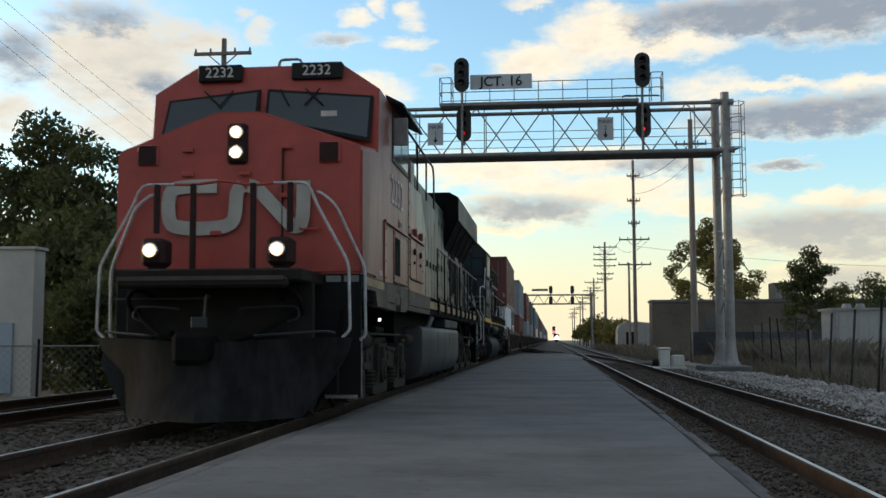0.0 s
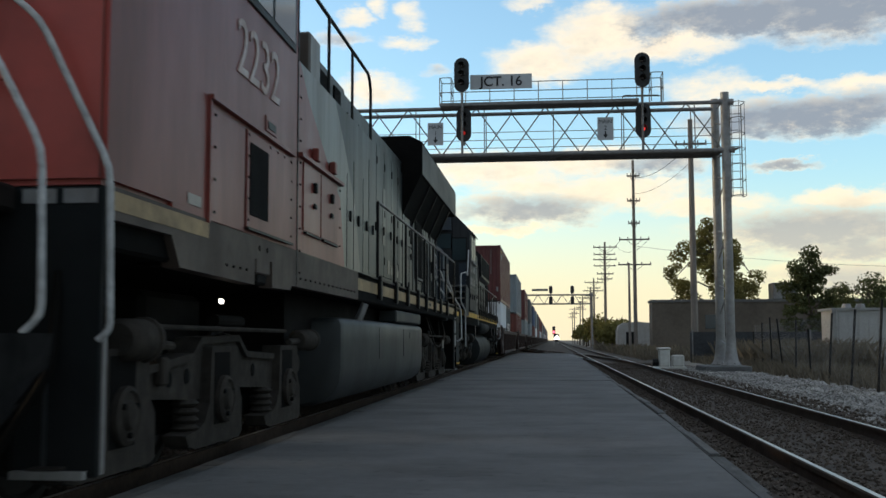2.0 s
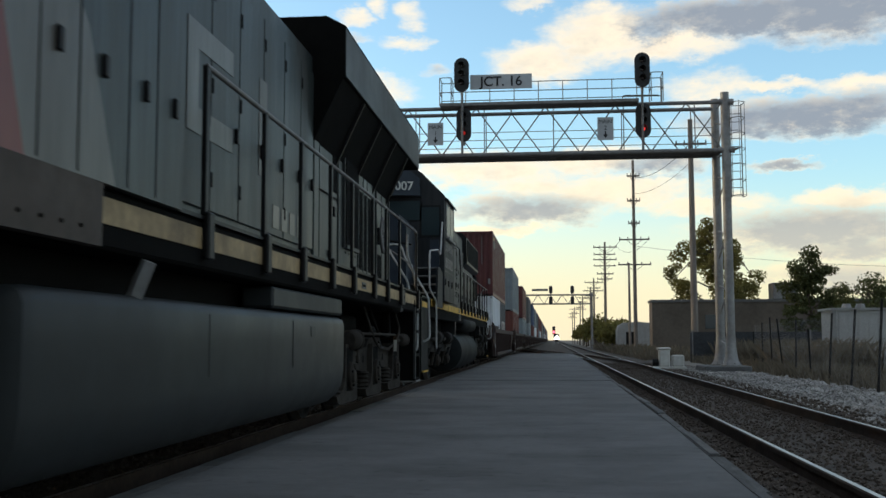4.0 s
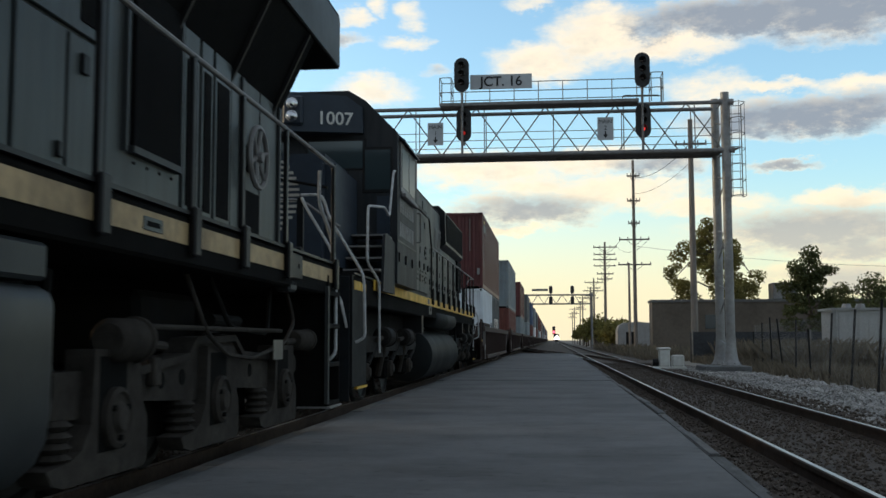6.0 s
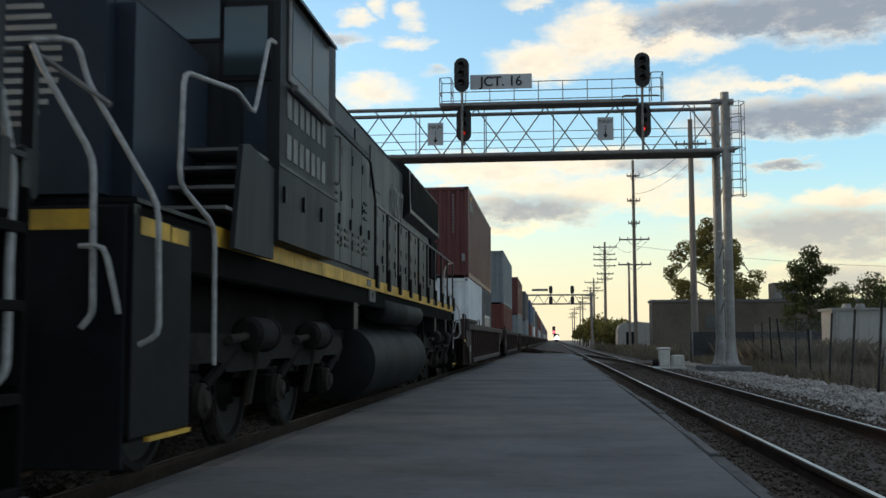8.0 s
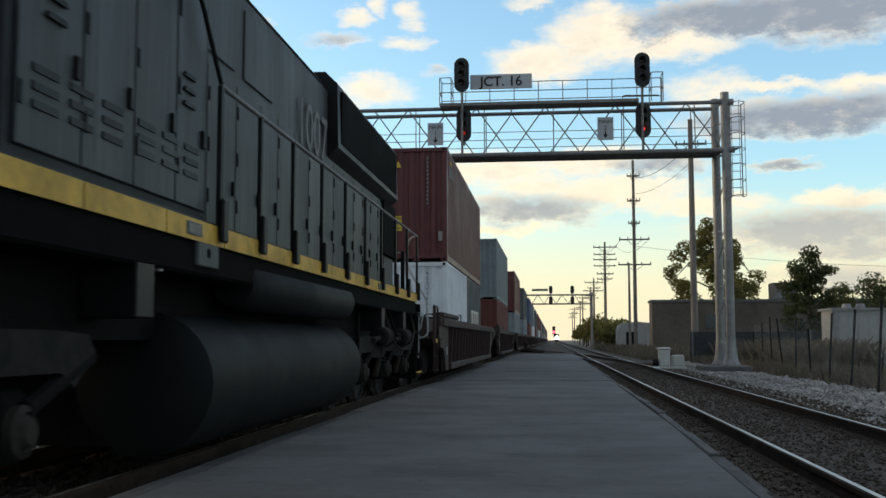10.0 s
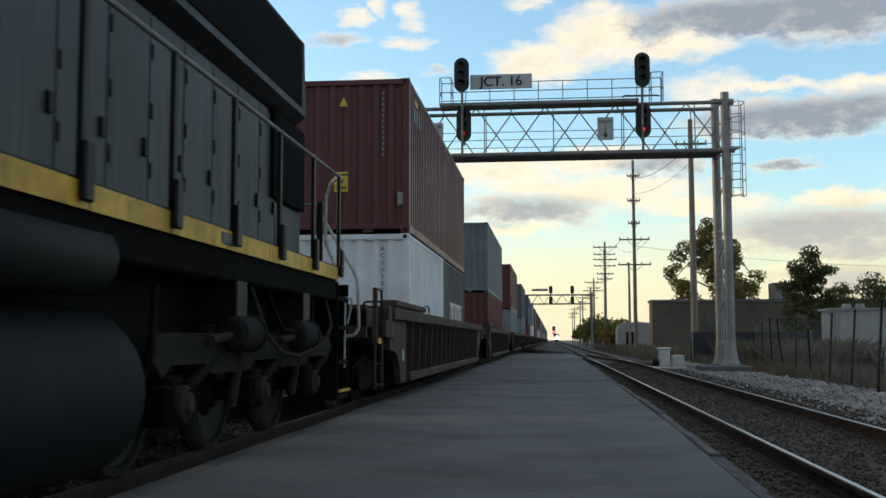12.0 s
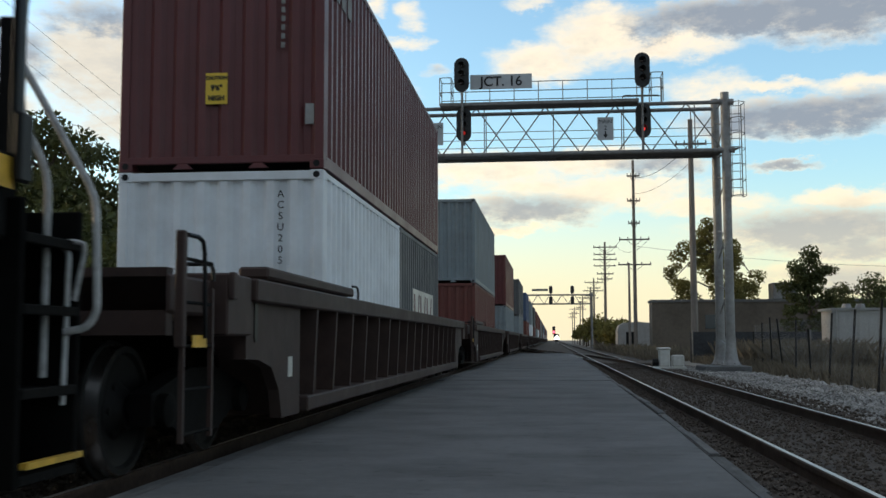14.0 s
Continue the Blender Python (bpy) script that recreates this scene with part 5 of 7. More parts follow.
def hood_doors(t, s, x, ys, z0, z1, material, vent=()):
    """A row of tall engine doors with latches and hinges."""
    for k, (a, b) in enumerate(zip(ys, ys[1:])):
        d = part("hood_door", sided(B(), s, x, x + 0.022, a + 0.012, b - 0.012, z0, z1, 0.006), material, t)
        for z in (z0 + 0.25, (z0 + z1) / 2, z1 - 0.25):
            part("hinge", sided(B(), s, x + 0.022, x + 0.036, a + 0.02, a + 0.05, z - 0.06, z + 0.06, 0.004), M_BLACKPAINT, d)
        part("latch", sided(B(), s, x + 0.022, x + 0.05, b - 0.12, b - 0.07, (z0 + z1) / 2 - 0.35, (z0 + z1) / 2 - 0.22, 0.006), M_BLACKPAINT, d)
        if k in vent:
            part("louvre", sided(B(), s, x + 0.022, x + 0.03, a + 0.1, b - 0.1, (z0 + z1) / 2, z1 - 0.15), M_GRILLE, d)


def lamp(t, x, y, z, r, material, label="round sealed beam headlamp"):
    h = part("headlight", lathe(B(), [(r * 1.25, y + 0.06), (r * 1.25, y - 0.02), (r * 1.05, y - 0.03)], "y", 18, (x, 0, z)), M_CHROME, t, label, smooth=True)
    lit = material is M_HEADLAMP
    q = r * (0.8 if lit else 1.0)
    part("bulb", lathe(B(), [(q, y - 0.03), (q * 0.8, y - 0.055), (0.001, y - 0.065)], "y", 18, (x, 0, z)), material, h, smooth=True)
    # added glowing ring: the lamp's warm fringe of glare given a shape
    if lit:
        part("glare_rim", lathe(B(), [(r * 1.05, y - 0.028), (r * 0.98, y - 0.04), (r * 0.8, y - 0.045)], "y", 18, (x, 0, z)), M_LAMPRIM, h, smooth=True)


# ---- leading unit
def red_locomotive():
    t = rolling("diesel_locomotive", -36.8, "red nosed diesel freight locomotive with grey rear hood and lit headlamps", "locomotive")
    # underframe
    part("sill", box(B(), -1.5, 1.5, 0.1, 20.0, 1.42, 1.74, bevel=0.02), M_SHADEBLACK, t)
    part("deck", box(B(), -1.52, 1.52, 8.2, 20.0, 1.744, 1.77), M_BLACKPAINT, t)
    for s in (1, -1):
        for a, b in ((7.1, 8.7), (8.76, 10.2), (10.26, 11.4), (11.5, 12.7), (12.8, 13.9), (14.0, 15.3), (15.4, 16.4), (16.5, 17.7), (17.8, 19.9)):
            part("sill_stripe", sided(B(), s, 1.5, 1.507, a, b, 1.55, 1.69), M_CREAM, t, "faded cream sill stripe")
    # nose
    bm = B()
    prof = [(-1.545, 1.745), (1.545, 1.745), (1.545, 3.28), (0.27, 3.75), (-0.27, 3.75), (-1.545, 3.28)]
    back = [(-1.553, 1.745), (1.553, 1.745), (1.553, 3.46), (0.3, 3.9), (-0.3, 3.9), (-1.553, 3.46)]
    a = [bm.verts.new((x, 0.0 if abs(x) < 1 else 0.05, z)) for x, z in prof]
    b = [bm.verts.new((x, 1.25, z)) for x, z in back]
    face(bm, a[::-1]), face(bm, b)
    for k in range(6):
        face(bm, [a[k], a[(k + 1) % 6], b[(k + 1) % 6], b[k]])
    bmesh.ops.bevel(bm, geom=[e for e in bm.edges], offset=0.03, segments=2, affect="EDGES")
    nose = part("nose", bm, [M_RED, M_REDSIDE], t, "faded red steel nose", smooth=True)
    # side faces take the darker red, with their shade in the colour
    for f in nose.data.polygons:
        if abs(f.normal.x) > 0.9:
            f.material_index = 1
    part("lamp_housing", box(B(), -0.125, 0.125, -0.03, 0.12, 3.1, 3.6, bevel=0.03), M_POST, nose)
    for z in (3.23, 3.48):
        lamp(t, 0.0, -0.045, z, 0.072, M_HEADLAMP)
    for x in (-1.14, 1.14):
        part("nose_vent", box(B(), x - 0.13, x + 0.13, 0.0, 0.08, 3.1, 3.36, bevel=0.015), M_RED, nose)
        part("vent_screen", box(B(), x - 0.115, x + 0.115, -0.008, 0.0, 3.115, 3.345), M_POST, nose)
    # nose door and seams
    part("door_seam", box(B(), 0.56, 0.575, -0.006, 0.03, 1.85, 3.3), M_BLACKPAINT, nose)
    for x, z in ((-0.62, 3.28), (-0.62, 2.98), (0.1, 2.98), (0.62, 3.3), (0.62, 2.7), (0.62, 2.1), (-0.25, 2.25)):
        part("door_hinge", box(B(), x - 0.07, x + 0.07, -0.035, 0.0, z - 0.03, z + 0.03, bevel=0.01), M_RED, nose)
    part("door_handle", tube(B(), [(0.8, 0.0, 2.3), (0.8, -0.06, 2.28), (1.02, -0.06, 2.28), (1.02, 0.04, 2.3)], 0.014), M_RED, nose)
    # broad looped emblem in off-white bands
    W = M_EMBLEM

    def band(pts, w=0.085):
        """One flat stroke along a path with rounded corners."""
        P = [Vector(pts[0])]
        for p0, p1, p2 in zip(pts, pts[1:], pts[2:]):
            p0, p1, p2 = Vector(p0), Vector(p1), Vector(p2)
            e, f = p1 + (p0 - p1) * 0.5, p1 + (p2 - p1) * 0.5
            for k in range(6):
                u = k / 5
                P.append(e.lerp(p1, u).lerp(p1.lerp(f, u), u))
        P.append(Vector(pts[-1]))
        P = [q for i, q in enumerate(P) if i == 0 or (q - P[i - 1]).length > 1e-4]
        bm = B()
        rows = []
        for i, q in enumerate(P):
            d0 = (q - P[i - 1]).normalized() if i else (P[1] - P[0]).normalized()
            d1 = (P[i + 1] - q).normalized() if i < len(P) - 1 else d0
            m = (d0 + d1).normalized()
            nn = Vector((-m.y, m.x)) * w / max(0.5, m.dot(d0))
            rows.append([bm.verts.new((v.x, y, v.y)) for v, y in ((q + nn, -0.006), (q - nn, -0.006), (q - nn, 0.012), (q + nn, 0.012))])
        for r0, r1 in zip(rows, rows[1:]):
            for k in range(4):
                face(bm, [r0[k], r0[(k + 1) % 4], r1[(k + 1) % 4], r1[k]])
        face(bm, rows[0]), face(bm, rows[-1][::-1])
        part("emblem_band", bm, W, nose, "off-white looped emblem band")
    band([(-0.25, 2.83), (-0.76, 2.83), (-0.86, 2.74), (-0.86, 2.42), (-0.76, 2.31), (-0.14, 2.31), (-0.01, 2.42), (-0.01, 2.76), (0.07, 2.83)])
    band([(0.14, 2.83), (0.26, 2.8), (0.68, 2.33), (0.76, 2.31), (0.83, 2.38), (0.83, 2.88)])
    # cab with raked windscreen
    bm = B()
    prof = [(-1.55, 1.745), (1.55, 1.745), (1.55, 4.3), (1.02, 4.68), (-1.02, 4.68), (-1.55, 4.3)]
    a = [bm.verts.new((x, 1.0 + max(0, z - 3.4) * 0.3, z)) for x, z in prof]
    b = [bm.verts.new((x, 4.1, z)) for x, z in prof]
    face(bm, a[::-1]), face(bm, b)
    for k in range(6):
        face(bm, [a[k], a[(k + 1) % 6], b[(k + 1) % 6], b[k]])
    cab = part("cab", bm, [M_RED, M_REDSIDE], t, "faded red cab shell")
    # sides again in the darker red that carries their shade
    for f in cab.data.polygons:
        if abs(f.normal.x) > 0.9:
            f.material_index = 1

    def wy(z):
        return 1.0 + (z - 3.4) * 0.3

    for pts in ([(-1.36, 3.62), (-0.12, 3.9), (-0.12, 4.29), (-1.3, 4.17)], [(0.06, 3.9), (1.42, 3.6), (1.43, 4.17), (0.06, 4.29)]):
        cx, cz = sum(p[0] for p in pts) / 4, sum(p[1] for p in pts) / 4
        for nm, g, off, mt in (("window_frame", 1.06, 0.012, M_BLACKPAINT), ("windscreen", 1.0, 0.02, M_WINDOW)):
            bm = B()
            q = [(cx + (x - cx) * g, cz + (z - cz) * (g + (0.1 if g > 1 else 0))) for x, z in pts]
            f0 = [bm.verts.new((x, wy(z) - off, z)) for x, z in q]
            f1 = [bm.verts.new((x, wy(z) + 0.05, z)) for x, z in q]
            face(bm, f0), face(bm, f1[::-1])
            for k in range(4):
                face(bm, [f0[k], f1[k], f1[(k + 1) % 4], f0[(k + 1) % 4]])
            part(nm, bm, mt, cab)
    for x0, x1 in ((-0.45, -0.62), (-0.85, -0.6), (0.75, 0.55), (0.55, 0.8), (0.2, 0.34)):
        part("wiper", tube(B(), [(x0, wy(4.3) - 0.04, 4.32), (x1, wy(4.05) - 0.04, 4.08)], 0.012), M_BLACKPAINT, cab)
    part("paper", box(B(), 0.78, 1.0, wy(3.95) - 0.03, wy(3.95) - 0.024, 3.9, 3.99), M_WHITEPAINT, cab)
    for x0, x1 in ((-0.96, -0.35), (0.34, 1.04)):
        n = part("number_board", box(B(), x0, x1, 1.26, 1.5, 4.46, 4.69, bevel=0.015), M_BLACKPAINT, cab, "black number board")
        lettering("2232", 0.2, M_WHITEPAINT, n, facing((x0 + x1) / 2, 1.255, 4.575, "front"), "white digits")
    part("roof_grab", tube(B(), [(0.1, 1.5, 4.66), (0.12, 1.5, 4.8), (0.42, 1.5, 4.8), (0.44, 1.5, 4.66)], 0.02), M_STEEL_OLD, cab)
    for s in (1, -1):
        part("sunshade", prism(B(), [(s * 1.5, 4.42), (s * 1.76, 4.28), (s * 1.76, 4.24), (s * 1.5, 4.36)], "y", 2.1, 4.2), M_BLACKPAINT, cab)
        fr = part("side_window", sided(B(), s, 1.55, 1.565, 2.35, 3.95, 3.5, 4.24, 0.01), M_BLACKPAINT, cab)
        for a0, b0 in ((2.42, 3.12), (3.2, 3.88)):
            part("pane", sided(B(), s, 1.565, 1.57, a0, b0, 3.57, 4.18), M_WINDOW, fr)
        part("mirror", sided(B(), s, 1.6, 1.8, 2.2, 2.24, 3.7, 4.1, 0.01), M_STEEL_OLD, cab)
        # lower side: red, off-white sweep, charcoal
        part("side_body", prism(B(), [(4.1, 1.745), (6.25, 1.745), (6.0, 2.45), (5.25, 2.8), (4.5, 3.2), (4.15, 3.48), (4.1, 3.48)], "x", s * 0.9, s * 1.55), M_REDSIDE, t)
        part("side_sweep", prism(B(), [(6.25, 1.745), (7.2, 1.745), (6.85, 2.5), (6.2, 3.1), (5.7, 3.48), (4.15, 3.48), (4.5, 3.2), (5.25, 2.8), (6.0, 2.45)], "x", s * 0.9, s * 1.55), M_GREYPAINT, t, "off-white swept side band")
        part("side_body", prism(B(), [(7.2, 1.745), (8.2, 1.745), (8.2, 3.48), (5.7, 3.48), (6.2, 3.1), (6.85, 2.5)], "x", s * 0.9, s * 1.55), M_CHARCOAL, t)
        part("skirt", prism(B(), [(0.14, 1.743), (0.14, 1.57), (0.99, 1.575), (1.14, 1.39), (2.75, 1.37), (2.76, 1.57), (3.25, 1.58), (3.26, 1.37), (3.86, 1.38), (3.9, 1.42), (4.055, 1.42), (4.055, 1.743)], "x", s * 1.44, s * 1.553), M_SKIRT, t, "dust caked lower skirt")
        part("skirt", prism(B(), [(4.075, 1.743), (4.075, 1.42), (7.05, 1.42), (7.05, 1.743)], "x", s * 1.44, s * 1.553), M_SKIRT, t)
        part("sill_stripe", sided(B(), s, 1.553, 1.556, 0.16, 1.66, 1.62, 1.72), M_CREAM, t, "faded cream sill stripe")
        part("skirt_brace", prism(B(), [(0.99, 1.56), (1.1, 1.4), (1.16, 1.4), (1.06, 1.56)], "x", s * 1.3, s * 1.44), M_UNDER, t)
        part("panel_seam", sided(B(), s, 1.55, 1.556, 4.06, 4.09, 1.5, 4.2), M_BLACKPAINT, t)
        # service doors on the side
        d = part("service_door", sided(B(), s, 1.55, 1.56, 1.68, 2.44, 1.74, 2.5, 0.004), M_REDSIDE, t)
        part("drip_rail", sided(B(), s, 1.55, 1.59, 1.62, 3.88, 2.55, 2.58), M_REDSIDE, d)
        part("door_post", sided(B(), s, 1.55, 1.572, 1.62, 1.645, 1.72, 2.55), M_REDSIDE, d)
        g = part("screen_frame", sided(B(), s, 1.55, 1.57, 2.47, 3.82, 1.78, 2.52, 0.006), M_REDSIDE, t)
        part("screen", sided(B(), s, 1.57, 1.574, 2.53, 3.04, 1.88, 2.43), M_GRILLE, g)
        part("frame_ledge", sided(B(), s, 1.57, 1.585, 2.47, 3.82, 1.765, 1.785), M_BLACKPAINT, g)
        bolts(t, [(2.5, 1.84 + 0.16 * k) for k in range(5)] + [(3.1 + 0.22 * k, 2.49) for k in range(4)] + [(3.78, 1.84 + 0.16 * k) for k in range(5)] + [(1.72, 1.8 + 0.22 * k) for k in range(4)], s, 1.566)
        lp = part("latch_plate", sided(B(), s, 1.55, 1.562, 3.0, 3.32, 2.61, 2.74, 0.006), M_REDSIDE, t)
        part("latch_slot", sided(B(), s, 1.562, 1.568, 3.05, 3.27, 2.64, 2.70), M_BLACKPAINT, lp)
        part("reflector", sided(B(), s, 1.553, 1.557, 1.25, 1.5, 1.80, 1.87), M_EMBLEM, t, "worn pale reflector strip")
        part("drip_rail", sided(B(), s, 1.55, 1.595, 4.1, 6.0, 2.6, 2.635), M_REDSIDE, t)
        for a0, b0 in ((4.28, 4.98), (5.02, 5.78)):
            dd = part("service_door", sided(B(), s, 1.55, 1.562, a0, b0, 1.95, 2.58, 0.004), M_REDSIDE, t)
            m = (a0 + b0) / 2 + 0.05
            part("latch", sided(B(), s, 1.562, 1.6, m - 0.03, m + 0.03, 2.34, 2.44, 0.01), M_BLACKPAINT, dd)
            part("latch", sided(B(), s, 1.562, 1.59, m - 0.03, m + 0.05, 2.19, 2.24, 0.01), M_BLACKPAINT, dd)
            part("vent_cap", sided(B(), s, 1.55, 1.62, m - 0.05, m + 0.05, 2.645, 2.77, 0.01), M_REDSIDE, t)
            part("step_bar", sided(B(), s, 1.55, 1.58, a0 + 0.05, b0 - 0.02, 1.92, 1.94), M_BLACKPAINT, dd)
        bolts(t, [(4.2 + 0.2 * k, 1.5) for k in range(14)] + [(4.16, 1.55 + 0.2 * k) for k in range(10)] + [(5.95, 1.95 + 0.2 * k) for k in range(4)] + [(2.05 + 0.16 * k, 1.47) for k in range(4)], s, 1.553)
        jp = part("jack_pad", sided(B(), s, 1.36, 1.552, 2.8, 3.2, 1.46, 1.74, 0.012), M_SKIRT, t)
        for y in (2.88, 3.1):
            part("pad_hole", rod(B(), (s * 1.55, y, 1.66), (s * 1.556, y, 1.66), 0.022, n=10), M_SHADEBLACK, jp)
        part("jack_socket", sided(B(), s, 1.34, 1.54, 2.86, 3.14, 1.38, 1.47, 0.02), M_UNDER, jp)
        for a0, h0 in ((6.35, 2.3), (6.75, 2.5), (7.35, 2.4), (7.75, 2.7)):
            part("panel_seam", sided(B(), s, 1.55, 1.554, a0, a0 + 0.012, 1.76, h0 + 0.5), M_BLACKPAINT, t)
        for a0 in (6.5, 7.0, 7.55, 8.0):
            part("latch", sided(B(), s, 1.55, 1.575, a0, a0 + 0.05, 2.28, 2.4, 0.006), M_BLACKPAINT, t)
        # faded white road number beside the cab window
    lettering("2232", 0.6, M_FADED, t, facing(1.556, 2.82, 3.08, "side"), "faded white digits")
    # hood
    part("equipment_hood", prism(B(), [(-1.14, 3.48), (1.14, 3.48), (1.14, 4.2), (0.9, 4.42), (-0.9, 4.42), (-1.14, 4.2)], "y", 4.1, 8.2), M_CHARCOAL, t)
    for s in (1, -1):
        for a0, b0 in ((4.4, 5.1), (5.5, 6.3), (6.6, 7.1), (7.5, 7.9)):
            part("intake_screen", sided(B(), s, 1.14, 1.16, a0, b0, 3.56, 4.1), M_GRILLE, t)
        part("ledge_box", sided(B(), s, 1.15, 1.5, 4.75, 5.2, 3.48, 3.95, 0.02), M_GREYPAINT, t)
        part("ledge_rail", tube(B(), [(s * 1.5, 4.2, 3.5), (s * 1.5, 4.2, 4.35), (s * 1.5, 8.0, 4.35), (s * 1.5, 8.15, 4.2), (s * 1.5, 8.15, 1.8)], 0.02), M_BLACKPAINT, t)
        for y in (5.6, 6.9):
            part("handrail_post", rod(B(), (s * 1.5, y, 3.48), (s * 1.5, y, 4.35), 0.018, n=6), M_BLACKPAINT, t)
    hood = part("engine_hood", prism(B(), [(-1.14, 1.77), (1.14, 1.77), (1.14, 4.15), (0.9, 4.4), (-0.9, 4.4), (-1.14, 4.15)], "y", 8.2, 13.4), M_CHARCOAL, t, "charcoal engine hood")
    part("radiator_cab", box(B(), -1.14, 1.14, 13.4, 18.8, 1.77, 3.3), M_CHARCOAL, t)
    # near-black underside: its shade is in the base colour
    part("radiator_flare", prism(B(), [(-1.13, 3.12), (1.13, 3.12), (1.5, 3.9), (-1.5, 3.9)], "y", 13.4, 18.8), M_SHADEBLACK, t, "sloped black radiator underside")
    part("radiator_roof", prism(B(), [(-1.52, 3.9), (1.52, 3.9), (1.52, 4.5), (1.3, 4.62), (-1.3, 4.62), (-1.52, 4.5)], "y", 13.4, 19.9), M_SHADEBLACK, t, "overhanging black radiator roof")
    for s in (1, -1):
        part("wing_edge", sided(B(), s, 1.52, 1.53, 13.4, 19.9, 3.92, 4.46), M_TANK, t, "dusty grey radiator edge panel")
        for y in (14.6, 15.9, 17.2, 18.5):
            part("wing_rib", prism(B(), [(s * 1.14, 3.12), (s * 1.17, 3.1), (s * 1.53, 3.87), (s * 1.5, 3.89)], "y", y, y + 0.035), M_BLACKPAINT, t)
        hood_doors(t, s, 1.14, [8.35, 9.1, 9.85, 10.6, 11.35, 12.1, 12.8, 13.4], 1.95, 3.95, M_CHARCOAL)
        part("hood_pillar", sided(B(), s, 1.14, 1.17, 13.42, 13.66, 1.8, 3.3, 0.01), M_CHARCOAL, t)
        d = part("hood_door", sided(B(), s, 1.14, 1.165, 13.72, 14.26, 1.87, 2.66, 0.006), M_CHARCOAL, t)
        part("latch", sided(B(), s, 1.165, 1.19, 14.16, 14.22, 1.93, 2.02, 0.006), M_BLACKPAINT, d)
        d = part("hood_door", sided(B(), s, 1.14, 1.168, 14.29, 14.68, 1.87, 2.66, 0.006), M_CHARCOAL, t)
        part("latch", sided(B(), s, 1.168, 1.195, 14.42, 14.5, 2.45, 2.57, 0.006), M_BLACKPAINT, d)
        d = part("hood_door", sided(B(), s, 1.14, 1.165, 13.72, 14.68, 2.69, 3.28, 0.006), M_CHARCOAL, t)
        part("latch", sided(B(), s, 1.165, 1.19, 14.26, 14.34, 2.88, 3.0, 0.006), M_BLACKPAINT, d)
        part("louvre", sided(B(), s, 1.165, 1.172, 14.42, 14.66, 2.76, 3.24), M_GRILLE, d)
        fr = part("screen_frame", sided(B(), s, 1.14, 1.17, 14.78, 16.02, 1.83, 3.29, 0.006), M_CHARCOAL, t)
        part("intake_screen", sided(B(), s, 1.17, 1.2, 15.14, 15.94, 2.17, 3.27, 0.006), M_GRILLE, fr)
        for y in (15.0, 15.96):
            part("screen_edge", sided(B(), s, 1.17, 1.205, y, y + 0.03, 2.12, 3.28), M_TANK, fr)
        part("screen_edge", sided(B(), s, 1.17, 1.22, 15.1, 15.95, 2.12, 2.165), M_TANK, fr)
        bolts(t, [(15.2 + 0.22 * k, 2.07) for k in range(4)], s, 1.17)
        for a0, b0 in ((16.12, 16.34), (16.5, 16.66), (16.82, 17.12)):
            f = part("screen_frame", sided(B(), s, 1.14, 1.18, a0 - 0.05, b0 + 0.05, 1.85, 3.26, 0.006), M_CHARCOAL, t)
            part("screen", sided(B(), s, 1.18, 1.186, a0, b0, 1.92, 3.0), M_GRILLE, f)
        part("screen_frame", sided(B(), s, 1.14, 1.175, 17.2, 17.46, 1.85, 3.26, 0.006), M_CHARCOAL, t)
        d = part("end_door", sided(B(), s, 1.14, 1.17, 17.5, 18.75, 1.85, 3.26, 0.006), M_CHARCOAL, t)
        part("dark_hatch", sided(B(), s, 1.17, 1.178, 17.6, 18.05, 1.9, 2.25), M_GRILLE, d)
        bw = part("brake_wheel", tube(B(), [(s * 1.27, 17.7 + 0.27 * math.cos(k * math.pi / 8), 2.54 + 0.27 * math.sin(k * math.pi / 8)) for k in range(17)], 0.024), M_STEEL_OLD, t, "spoked steel hand brake wheel")
        for k in range(6):
            a0 = k * math.pi / 3 + 0.3
            part("spoke", rod(B(), (s * 1.25, 17.7, 2.54), (s * 1.27, 17.7 + 0.26 * math.cos(a0), 2.54 + 0.26 * math.sin(a0)), 0.022, n=6), M_STEEL_OLD, bw)
        part("hub", rod(B(), (s * 1.17, 17.7, 2.54), (s * 1.31, 17.7, 2.54), 0.05, n=10), M_STEEL_OLD, bw)
        part("wheel_housing", sided(B(), s, 1.17, 1.22, 17.62, 17.78, 2.4, 2.66, 0.02), M_BLACKPAINT, bw)
        part("door_seam", sided(B(), s, 1.17, 1.176, 18.05, 18.08, 1.88, 3.2), M_BLACKPAINT, d)
        part("frame_edge", sided(B(), s, 1.17, 1.2, 17.44, 17.5, 1.88, 3.2, 0.006), M_TANK, d)
        part("frame_edge", sided(B(), s, 1.17, 1.2, 18.66, 18.72, 1.88, 3.2, 0.006), M_TANK, d)
        part("tag_plate", sided(B(), s, 1.42, 1.43, 17.68, 17.98, 0.78, 0.95), M_GREYPAINT, t, "small pale grey tag plate")
        post_and_rail(t, s, 1.5, [8.75, 10.2, 11.45, 12.75, 13.95, 15.35, 16.45, 17.75, 19.75], 1.5, 2.8)
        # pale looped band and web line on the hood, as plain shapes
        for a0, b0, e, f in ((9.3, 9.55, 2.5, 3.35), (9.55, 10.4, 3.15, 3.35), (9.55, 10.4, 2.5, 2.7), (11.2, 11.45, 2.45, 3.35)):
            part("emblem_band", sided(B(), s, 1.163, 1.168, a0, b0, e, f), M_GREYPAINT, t)
